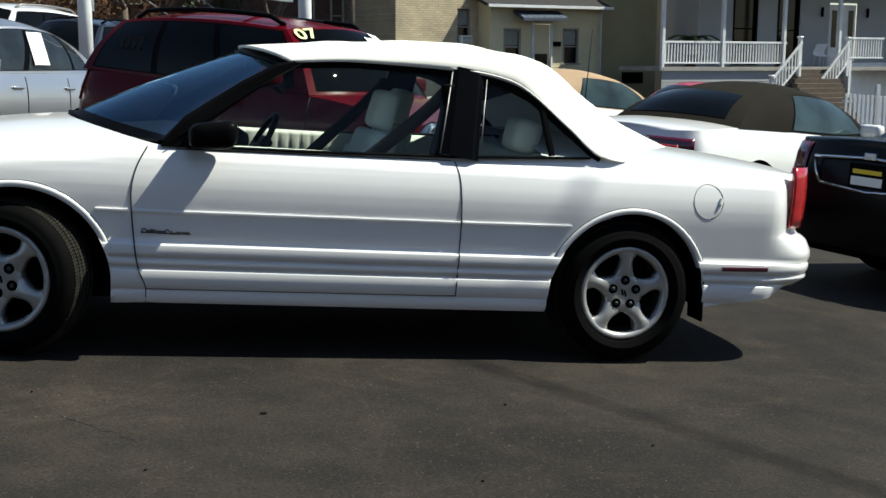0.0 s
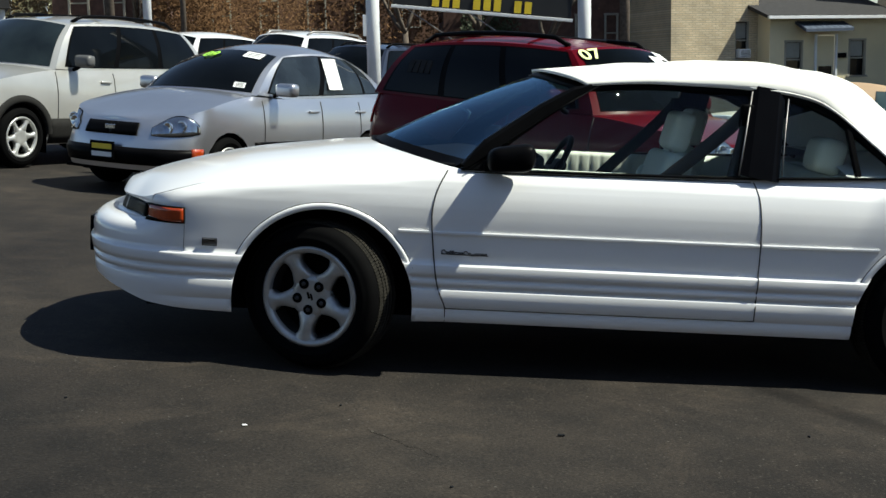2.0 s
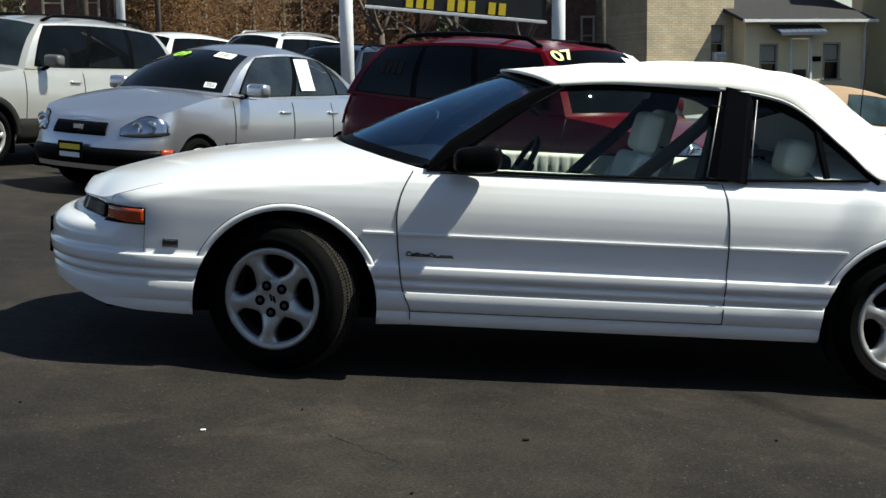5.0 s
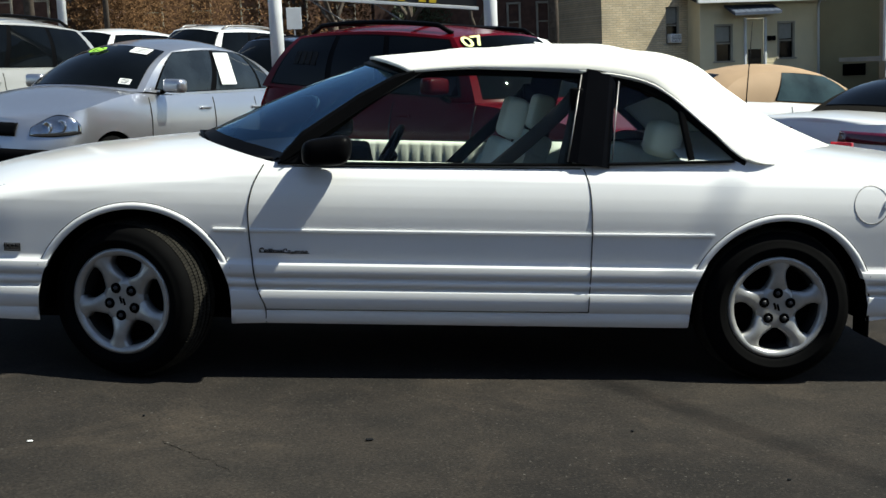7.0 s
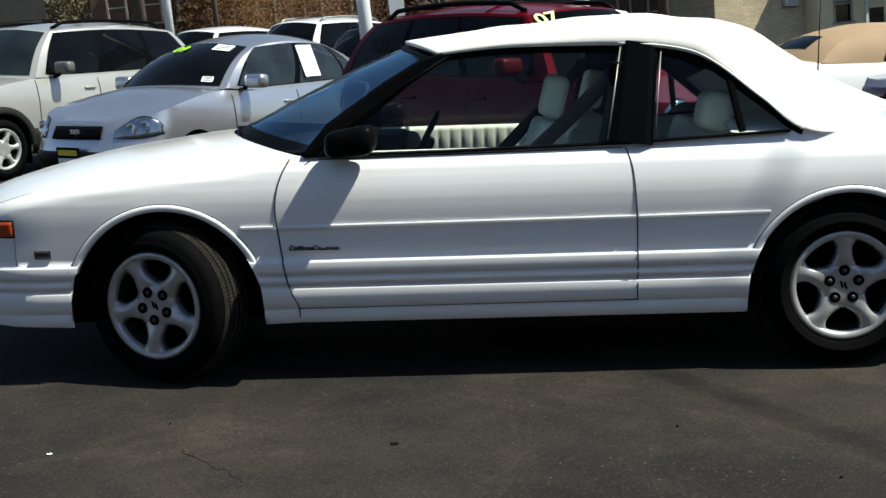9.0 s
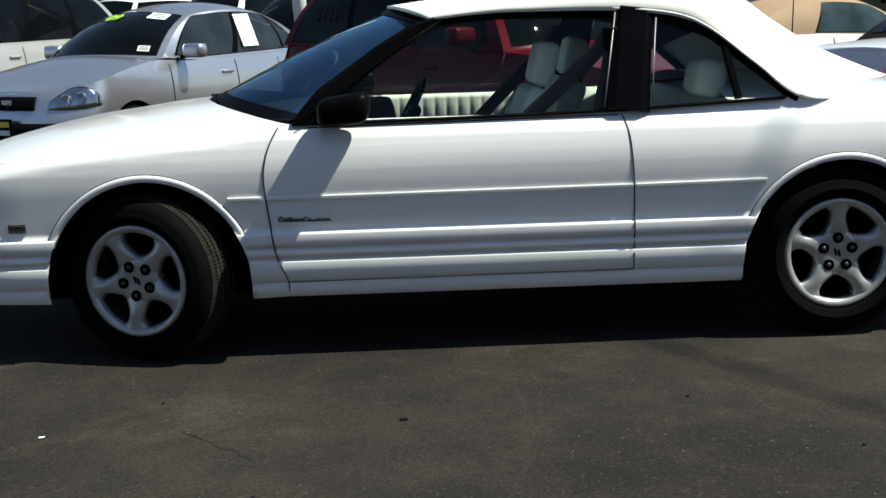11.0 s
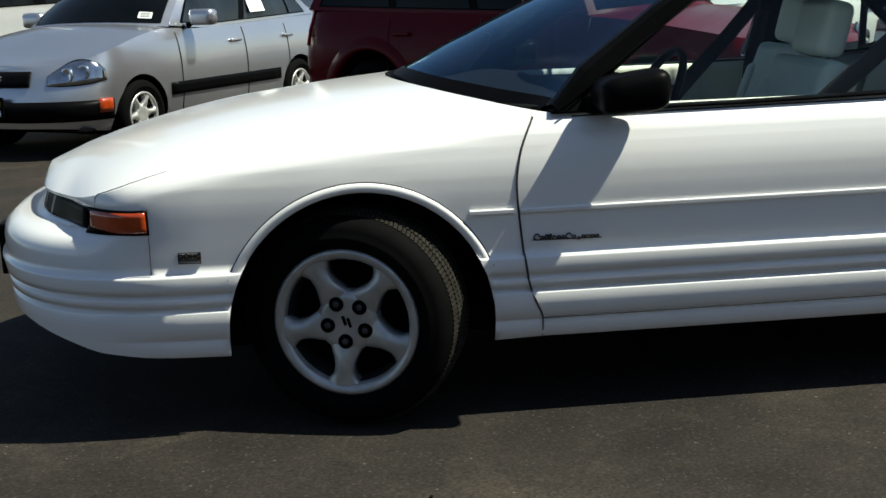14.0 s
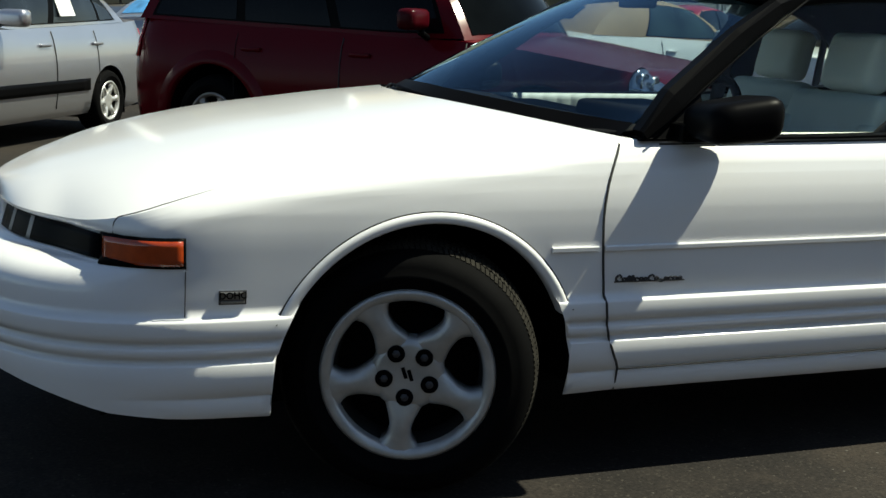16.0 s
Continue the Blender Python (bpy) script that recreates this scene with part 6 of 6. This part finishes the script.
# tan brick block
bb = thing("brick_building", hinge(13.2, 45, 14), "tan brick apartment building with sash windows", "building")
def brick_front(x0, x1, y, z0, z1, holes):
    xs = sorted({x0, x1, *[h[0] for h in holes], *[h[1] for h in holes]})
    zz = sorted({z0, z1, *[h[2] for h in holes], *[h[3] for h in holes]})
    vs, fs = [], []
    for i in range(len(xs) - 1):
        for j in range(len(zz) - 1):
            xm, zm = (xs[i] + xs[i + 1]) / 2, (zz[j] + zz[j + 1]) / 2
            if any(h[0] < xm < h[1] and h[2] < zm < h[3] for h in holes):
                continue
            k = len(vs)
            vs += [(xs[i], y, zz[j]), (xs[i + 1], y, zz[j]), (xs[i + 1], y, zz[j + 1]), (xs[i], y, zz[j + 1])]
            fs.append((k, k + 1, k + 2, k + 3))
    return mesh("wall", vs, fs, TANBRICK, bb, "tan brick wall", smooth=False)


bh = [(14.10, 14.72, 1.55, 3.07), (14.10, 14.72, 4.6, 6.1)]
brick_front(11.2, 15.15, 45, -2.0, 12.0, bh)
for h in bh:
    house_window(bb, *h, 45.12, ac=h is bh[0], frame=TANFRAME)
    box("opening_back", (h[1] - h[0] + 0.3, 0.05, h[3] - h[2] + 0.3), ((h[0] + h[1]) / 2, 45.3, (h[2] + h[3]) / 2), DARKVOID, bb, bevel=0)
mesh("side_wall", [(11.2, 45, -2), (11.2, 58, -2), (11.2, 58, 12), (11.2, 45, 12)], [(0, 1, 2, 3)], TANBRICK, bb, smooth=False)
mesh("side_wall", [(15.15, 45, -2), (15.15, 58, -2), (15.15, 58, 12), (15.15, 45, 12)], [(0, 1, 2, 3)], TANBRICK, bb, smooth=False)
box("roof", (4.4, 13.4, 0.3), (13.2, 51.5, 12.15), SHINGLE, bb)
# the darker wing set back beside it
dw = thing("brick_building", Matrix.Identity(4), "shaded brown brick building with narrow windows", "building")
box("wall", (9.0, 8.0, 15.0), (6.7, 53, 4.7), DARKBRICK, dw, "brown brick wall")
for x in (8.0, 9.3, 10.3):
    house_window(dw, x, x + 0.55, 2.0, 3.6, 48.96, curtain=False, frame=TANFRAME)
box("roof", (9.4, 8.4, 0.3), (6.7, 53, 12.3), SHINGLE, dw)
# cream house with a tin awning
ch = thing("cream_house", hinge(18.0, 45.2, 14), "low cream clapboard house with a blue-grey door awning", "house")
hw = [(15.93, 16.72, 0.75, 2.2), (18.92, 19.69, 0.78, 2.24), (17.35, 18.25, 0.0, 2.48)]
lap_wall("wall", 15.22, 20.85, 45.2, -2.0, 3.25, CREAM, ch, "cream clapboard wall", holes=hw)
for h in hw[:2]:
    house_window(ch, *h, 45.26, frame=TANFRAME)
    box("opening_back", (1.2, 0.05, 1.8), ((h[0] + h[1]) / 2, 45.5, (h[2] + h[3]) / 2), DARKVOID, ch, bevel=0)
d = box("door", (0.86, 0.06, 2.44), (17.80, 45.26, 1.22), CREAM, ch, "cream storm door")
box("door_pane", (0.62, 0.02, 0.95), (17.80, 45.21, 0.72), DARKPANE, d, bevel=0)
box("door_frame", (0.09, 0.12, 2.5), (17.32, 45.17, 1.24), WHITEWOOD, ch)
box("door_frame", (0.09, 0.12, 2.5), (18.28, 45.17, 1.24), WHITEWOOD, ch)
box("mail_box", (0.34, 0.12, 0.20), (18.55, 45.12, 1.62), BLACKTRIM, ch, "black wall mailbox")
aw = mesh("awning", [(16.36, 45.2, 3.02), (18.6, 45.2, 3.02), (18.45, 44.2, 2.72), (16.26, 44.2, 2.68), (16.36, 45.2, 2.92), (18.6, 45.2, 2.92), (18.45, 44.2, 2.60), (16.26, 44.2, 2.56)],
          [(0, 1, 2, 3), (4, 7, 6, 5), (3, 2, 6, 7), (0, 3, 7, 4), (1, 5, 6, 2)], AWNINGBLUE, ch, "blue-grey metal awning", smooth=False)
for k in range(9):
    tube("awning_rib", [(16.38 + 0.275 * k, 45.19, 3.03), (16.27 + 0.272 * k, 44.2, 2.70 + 0.004 * k)], 0.008, AWNINGBLUE, aw, n=5)
mesh("roof", [(14.75, 44.6, 3.25), (21.0, 44.6, 3.25), (21.0, 49, 4.6), (14.75, 49, 4.6), (14.75, 44.6, 3.12), (21.0, 44.6, 3.12), (21.0, 49, 4.4), (14.75, 49, 4.4)], [(0, 1, 2, 3), (4, 7, 6, 5), (0, 4, 5, 1), (0, 3, 7, 4), (1, 5, 6, 2)], SHINGLE, ch, "dark shingle roof", smooth=False)
box("gutter", (6.3, 0.14, 0.12), (17.9, 44.55, 3.16), WHITEWOOD, ch, "white gutter")
tube("downpipe", [(20.80, 44.95, 3.15), (20.80, 45.08, 2.9), (20.83, 45.08, -1.4)], 0.05, WHITEWOOD, ch, "white downpipe")
mesh("side_wall", [(15.22, 45.2, -2), (15.22, 52, -2), (15.22, 52, 4.2), (15.22, 45.2, 3.25)], [(0, 1, 2, 3)], CREAM, ch, smooth=False)
# olive house wall beyond, in shade, then a pale yellow one
oh = thing("olive_house", Matrix.Identity(4), "olive clapboard house side wall", "house")
lap_wall("wall", 20.9, 23.72, 46.5, -2.4, 6.5, OLIVESIDE, oh, "olive clapboard wall")
box("roof", (4.6, 6, 0.3), (22.3, 49.5, 6.6), SHINGLE, oh)
# a flat black box on the wall stands in for the opening's shade
box("cellar_opening", (1.0, 0.06, 0.5), (22.6, 46.44, 0.15), DARKVOID, oh, "flat dark panel for a low opening")
yh = thing("yellow_house", Matrix.Identity(4), "pale yellow clapboard house behind the porch", "house")
lap_wall("wall", 23.6, 27.2, 52.0, -2.4, 7.0, PALEYELLOWWALL, yh, "pale yellow clapboard wall")
box("roof", (4.4, 6, 0.3), (25.4, 55, 7.1), SHINGLE, yh)
# white house with a railed porch
ph = thing("porch_house", hinge(28.0, 42.0, 11), "white clapboard house with a railed front porch", "house")
ho = [(27.2, 28.5, 0.8, 3.9), (29.7, 30.9, 0.7, 3.9), (32.7, 34.35, 0.75, 3.6)]
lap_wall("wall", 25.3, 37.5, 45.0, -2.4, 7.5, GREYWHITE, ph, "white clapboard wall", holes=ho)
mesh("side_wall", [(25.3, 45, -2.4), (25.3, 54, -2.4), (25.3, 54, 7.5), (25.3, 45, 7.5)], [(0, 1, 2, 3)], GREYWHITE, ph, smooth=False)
for h in ho[:2]:
    house_window(ph, *h, 45.05, frame=BLACKTRIM, curtain=False)
d = box("front_door", (1.60, 0.08, 2.8), (33.52, 45.06, 2.1), WHITEWOOD, ph, "white front door with side lights")
for dx in (-0.5, 0.5):
    box("door_glass", (0.28, 0.02, 1.7), (33.52 + dx, 45.0, 2.4), DARKPANE, d, bevel=0)
for x in (32.15, 34.9):
    ln = box("porch_lantern", (0.13, 0.16, 0.44), (x, 44.86, 3.15), BLACKTRIM, ph, "black wall lantern", bevel=0.05)
box("porch_floor", (16.2, 3.2, 0.16), (29.4, 43.5, 0.62), CONCRETE, ph, "grey porch floor")
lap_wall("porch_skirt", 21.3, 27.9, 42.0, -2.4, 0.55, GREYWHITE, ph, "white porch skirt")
# this skirt is kept whiter and turned 25 degrees to look sunlit
box("porch_skirt", (6.6, 0.12, 3.3), (33.9, 43.4, -0.78), WHITEWOOD, ph, "plain white porch skirt", turn=(0, 0, 25))
# out of view: lowered and lengthened to keep the sun off the wall
box("porch_ceiling", (21.5, 3.9, 0.2), (32.0, 43.25, 4.6), WHITEWOOD, ph, "unseen white porch ceiling that shades the wall")
for x in (21.3, 24.3, 27.5, 30.55, 37.2):
    box("porch_post", (0.16, 0.16, 4.6), (x, 42.0, 2.85), WHITEWOOD, ph, "white porch post", bevel=0.02)


def railing(x0, x1, z0, z1, y, gap=0.145):
    """A white railing between two posts: rails and balusters."""
    r = new("railing")
    r.parent = ph
    zt, zb = max(z0, z1), min(z0, z1)
    for dz, w in ((0.98, 0.09), (0.14, 0.07)):
        b = box_bm((math.hypot(x1 - x0, z1 - z0), 0.08, w), 0.01)
        bmesh.ops.transform(b, matrix=pose((x0 + x1) / 2, y, (z0 + z1) / 2 + dz, 0, -math.degrees(math.atan2(z1 - z0, x1 - x0)), 0), verts=b.verts)
        part("rail", b, WHITEWOOD, r)
    n = int(abs(x1 - x0) / gap)
    b = box_bm((0.05, 0.05, 0.84), 0.006)
    me = bpy.data.meshes.new("baluster")
    b.to_mesh(me)
    b.free()
    me.materials.append(WHITEWOOD)
    for k in range(1, n):
        f = k / n
        ob = new("baluster", me)
        ob.parent = r
        ob.location = (x0 + (x1 - x0) * f, y, z0 + (z1 - z0) * f + 0.56)
    return r


railing(21.3, 24.3, 0.72, 0.72, 42.0)
railing(24.3, 27.65, 0.72, 0.72, 42.0)
railing(30.95, 33.15, 0.95, 0.95, 42.0)
railing(27.80, 26.35, 0.75, -0.75, 41.2)
railing(30.35, 28.65, 0.75, -1.15, 41.2)
for x, z in ((27.78, 1.2), (30.40, 1.2), (26.35, -0.4), (28.65, -0.7), (33.15, 1.4)):
    nb = box("newel_post", (0.15, 0.15, 1.6), (x, 41.3, z - 0.1), WHITEWOOD, ph, "white newel post", bevel=0.02)
    box("post_cap", (0.22, 0.22, 0.07), (x, 41.3, z + 0.74), WHITEWOOD, nb, bevel=0.02)
for k in range(11):
    box("porch_step", (2.5, 0.34, 0.19), (28.9 - 0.12 * k, 41.8 - 0.28 * k, 0.5 - 0.19 * k), STEPBROWN, ph, "brown porch step")
box("porch_side", (0.14, 0.5, 3.4), (30.95, 41.9, -0.7), WHITEWOOD, ph, "white corner board")
box("roof", (13.5, 11, 0.4), (31.4, 49, 7.7), SHINGLE, ph)
pc = thing("porch_chair", hinge(28.0, 42.0, 11) @ pose(30.9, 43.4, 0.72), "white moulded porch armchair", "chair")
sheet("shell", lambda u, v: (-0.33 + 0.66 * u, 0.25 * (1 - (2 * v - 1) ** 2) if v > 0.5 else -0.25 + 0.5 * v, 0.42 + (0.55 * (v - 0.5) * 2 if v > 0.5 else 0)), 8, 10, WHITEWOOD, pc, thick=0.03)
for x in (-0.28, 0.28):
    for y in (-0.2, 0.2):
        tube("leg", [(x, y, 0), (x * 0.95, y * 0.9, 0.42)], 0.03, WHITEWOOD, pc, n=6)
# picket fence beside the porch
fe = thing("picket_fence", Matrix.Identity(4), "white picket fence beside the porch steps", "fence")
for k in range(11):
    c = LOT @ Vector((21.75 + 0.15 * k, 28.0, 0.88))
    b = box_bm((0.085, 0.03, 1.40), 0.01)
    part("picket", b, WHITEWOOD, fe).matrix_local = Matrix.Translation(c)
for z in (0.5, 1.35):
    box("fence_rail", (1.75, 0.05, 0.09), LOT @ Vector((22.5, 28.04, z)), WHITEWOOD, fe, turn=(0, 4, 0))
box("fence_post", (0.13, 0.13, 1.95), LOT @ Vector((22.85, 28.05, 0.95)), WHITEWOOD, fe, "white fence post")
# potted palm on the porch
pp = thing("potted_palm", hinge(28.0, 42.0, 11) @ pose(23.6, 43.2, 0.70), "green palm in a pot on the porch", "plant")
vsp, fsp = revolve([(0.01, 0.0), (0.22, 0.0), (0.30, 0.5), (0.26, 0.5), (0.2, 0.42), (0.01, 0.42)], 16)
mesh("pot", [(x, z, y) for x, y, z in vsp], fsp, STEPBROWN, pp)
for k in range(12):
    a = 2 * math.pi * k / 12 + random.uniform(-0.2, 0.2)
    ln = random.uniform(0.9, 1.5)
    vs, fs = [], []
    for i in range(11):
        t = i / 10
        c = Vector((math.cos(a) * ln * t, math.sin(a) * ln * t, 0.9 + 1.5 * t - 1.35 * t * t))
        s = Vector((-math.sin(a), math.cos(a), 0)) * (0.16 * math.sin(math.pi * min(1, t + 0.08)) ** 0.7)
        vs += [c + s - Vector((0, 0, 0.05)), c, c - s - Vector((0, 0, 0.05))]
    fs = [(3 * i + j, 3 * i + j + 1, 3 * i + j + 4, 3 * i + j + 3) for i in range(10) for j in range(2)]
    mesh("frond", vs, fs, GREENLEAF, pp, smooth=False)

# left and middle distance
lb = thing("garage_building", hinge(-13.95, 40.1, 20), "pale grey stucco garage with a dark eave", "building")
box("wall", (7.0, 7.0, 6.0), (-17.45, 43.6, 0.8), STUCCO, lb, "pale grey stucco wall")
box("eave", (7.3, 7.6, 0.9), (-17.45, 43.6, 4.25), SHINGLE, lb, "dark eave")
db = thing("brick_building", Matrix.Identity(4), "dark brown brick building across the street", "building")
box("wall", (4.6, 8, 15), (-11.6, 50, 6.5), DARKBRICK, db, "dark brown brick wall")
for x in (-13.2, -11.75, -10.3):
    for z in (0.4, 3.55, 6.7):
        house_window(db, x, x + 0.8, z, z + 1.5, 45.96, curtain=(x != -11.75), frame=TANFRAME)
box("roof", (5.0, 8.4, 0.3), (-11.6, 50, 14.1), SHINGLE, db)
rb = thing("brick_building", Matrix.Identity(4), "rust brick row of houses beyond the trees", "building")
box("wall", (34, 6, 15), (-2, 74, 6.5), RUSTBRICK, rb, "rust brick wall")
for k in range(11):
    for z in (0.6, 4.0, 7.6):
        house_window(rb, -17 + 2.9 * k, -15.9 + 2.9 * k, z, z + 1.7, 70.96, curtain=(k % 3 != 1), frame=TANFRAME)
box("roof", (35, 7, 0.4), (-2, 74, 14.2), SHINGLE, rb)


yh = thing("house", Matrix.Identity(4), "pale yellow clapboard house beyond the dry shrubs", "house")
box("wall", (12.0, 7.0, 11.0), (-19.5, 66, 4.0), PALEYELLOWWALL, yh, "pale yellow house wall")
for k in range(4):
    for z in (1.2, 4.4, 7.4):
        house_window(yh, -24.6 + 2.9 * k, -23.6 + 2.9 * k, z, z + 1.6, 62.46, curtain=(k != 1))
box("roof", (12.8, 7.8, 0.4), (-19.5, 66, 9.7), SHINGLE, yh)


# ---------------------------------------------------------------- trees and shrubs
def bare_tree(x, y, h, spread, label, seed):
    rnd = random.Random(seed)
    g = ground_at(x)
    t = thing("tree", pose(x, y, g), label, "tree", "street trees")
    vs_all, fs_all = [], []

    def grow(p, d, r, ln, depth):
        n = 4
        pts, rs = [p], [r]
        q, dd = p.copy(), d.copy()
        for i in range(n):
            dd = (dd + Vector((rnd.uniform(-1, 1), rnd.uniform(-1, 1), rnd.uniform(-0.3, 0.7))) * 0.16).normalized()
            q = q + dd * ln / n
            pts.append(q.copy())
            rs.append(r * (1 - 0.42 * (i + 1) / n))
        vs, fs = tube_vs(pts, rs, 7 if depth < 2 else 4)
        k = len(vs_all)
        vs_all.extend(vs)
        fs_all.extend(tuple(i + k for i in f) for f in fs)
        if depth < 5:
            for _ in range(3 if depth < 3 else 3):
                e = pts[rnd.randint(2, n)]
                nd = (dd + Vector((rnd.uniform(-1, 1) * spread, rnd.uniform(-1, 1) * spread, rnd.uniform(-0.2, 0.7)))).normalized()
                grow(e, nd, r * 0.52, ln * rnd.uniform(0.55, 0.78), depth + 1)

    vs, fs = tube_vs([(0, 0, -0.2), (0.05, 0, h * 0.16), (0, 0.05, h * 0.32)], [h * 0.019, h * 0.015, h * 0.012], 10)
    mesh("trunk", vs, fs, BARK, t, "brown trunk")
    for _ in range(4):
        grow(Vector((0, 0, h * 0.30)), Vector((rnd.uniform(-1, 1) * spread, rnd.uniform(-1, 1) * spread, 0.9)).normalized(), h * 0.009, h * 0.26, 1)
    mesh("crown", vs_all, fs_all, BARK, t, "bare branches")
    return t


def leafy(name, x0, x1, y, z1, n, mat, label, seed, depth=2.0, size=0.16):
    """A ragged hedge of many small leaf clumps."""
    rnd = random.Random(seed)
    vs, fs = [], []
    for _ in range(n):
        x = rnd.uniform(x0, x1)
        g = ground_at(x)
        top = z1 * (0.62 + 0.38 * noise.noise(Vector((x * 0.35, seed, 0)))) + z1 * 0.12
        z = g + rnd.uniform(0, 1) ** 0.7 * max(0.4, top - g)
        c = Vector((x, y + rnd.uniform(-depth, depth), z))
        for _k in range(3):
            a = Vector((rnd.uniform(-1, 1), rnd.uniform(-1, 1), rnd.uniform(-1, 1))).normalized() * size * rnd.uniform(0.6, 1.5)
            b = a.orthogonal().normalized() * size * 0.6
            o = c + Vector((rnd.uniform(-1, 1), rnd.uniform(-1, 1), rnd.uniform(-1, 1))) * size
            k = len(vs)
            vs += [o - a, o + b, o + a, o - b]
            fs.append((k, k + 1, k + 2, k + 3))
    ob = mesh(name, vs, fs, mat, smooth=False)
    return tagged(ob, label, "hedge", kind="stuff")


for i, (x, y, h) in enumerate(((-10.5, 46, 9.0), (-12.6, 50, 10.0), (0.5, 44, 9.5), (3.6, 46, 10.5), (6.0, 43, 9.0), (-1.0, 52, 11.0), (-14.5, 55, 11))):
    bare_tree(x, y, h, 0.75, "leafless tree with fine brown branches", 11 + i)
leafy("hedge", -3.6, 9.6, 52, 7.5, 9500, DRYLEAF, "thin dry brown shrubs and creeper behind the lot", 3, size=0.055, depth=3.0)
leafy("hedge", -9.6, -7.0, 44, 8.6, 9000, DRYLEAF, "dense rust-brown weeping shrub behind the lot", 9, size=0.05)
leafy("hedge", -7.2, -3.2, 44, 6.6, 4600, DRYLEAF, "sparse rust-brown shrubs behind the lot", 21, size=0.045, depth=3.0)
leafy("hedge", -23.0, -12.6, 56, 11.0, 17000, DRYGRASS, "dry brown shrubs beside the garage", 5, size=0.06)
leafy("hedge", 3.0, 5.4, 49, 6.4, 3000, EVERGREEN, "dark evergreen shrub", 7, size=0.07)
# behind the camera, across the street: unseen plain fronts added to close the place
for k, (x, w, h, mt) in enumerate(((-22, 13, 8, DARKBRICK), (-7, 14, 7, CREAM), (9, 15, 9, GREYWHITE), (26, 16, 8, DARKBRICK))):
    b = thing("facade_building", Matrix.Identity(4), "unseen filler building across from the lot", "building")
    box("wall", (w, 8, h + 4), (x, -26, h / 2 - 2), mt, b)
    box("roof", (w + 0.6, 8.6, 0.4), (x, -26, h + 0.2), SHINGLE, b)
    for j in range(4):
        house_window(b, x - w / 2 + 1.2 + j * (w - 2) / 4, x - w / 2 + 2.3 + j * (w - 2) / 4, 1.0, 2.8, -21.9, curtain=False)

# overhead cable between two poles behind the camera, whose soft shadow falls across the lot
way = Vector((0.486, -0.874, 0.0))
mid = LOT @ Vector((2.0, 0.02, 0.0)) + SUN_WAY * (13.0 / SUN_WAY.z)
cable = tube("overhead_cable", [mid + way * d + Vector((0, 0, 0.0008 * d * d)) for d in range(-4, 24, 4)], 0.020, BLACKTRIM, n=8)
tagged(cable, "thick black overhead cable bundle above the lot", "cable")
for d in (-4, 20):
    e = mid + way * d
    pole("utility_pole", e.x, e.y, 0.14, e.z - ground_at(e.x) + 0.6, BARK, "tall brown wooden utility pole", 0.8)
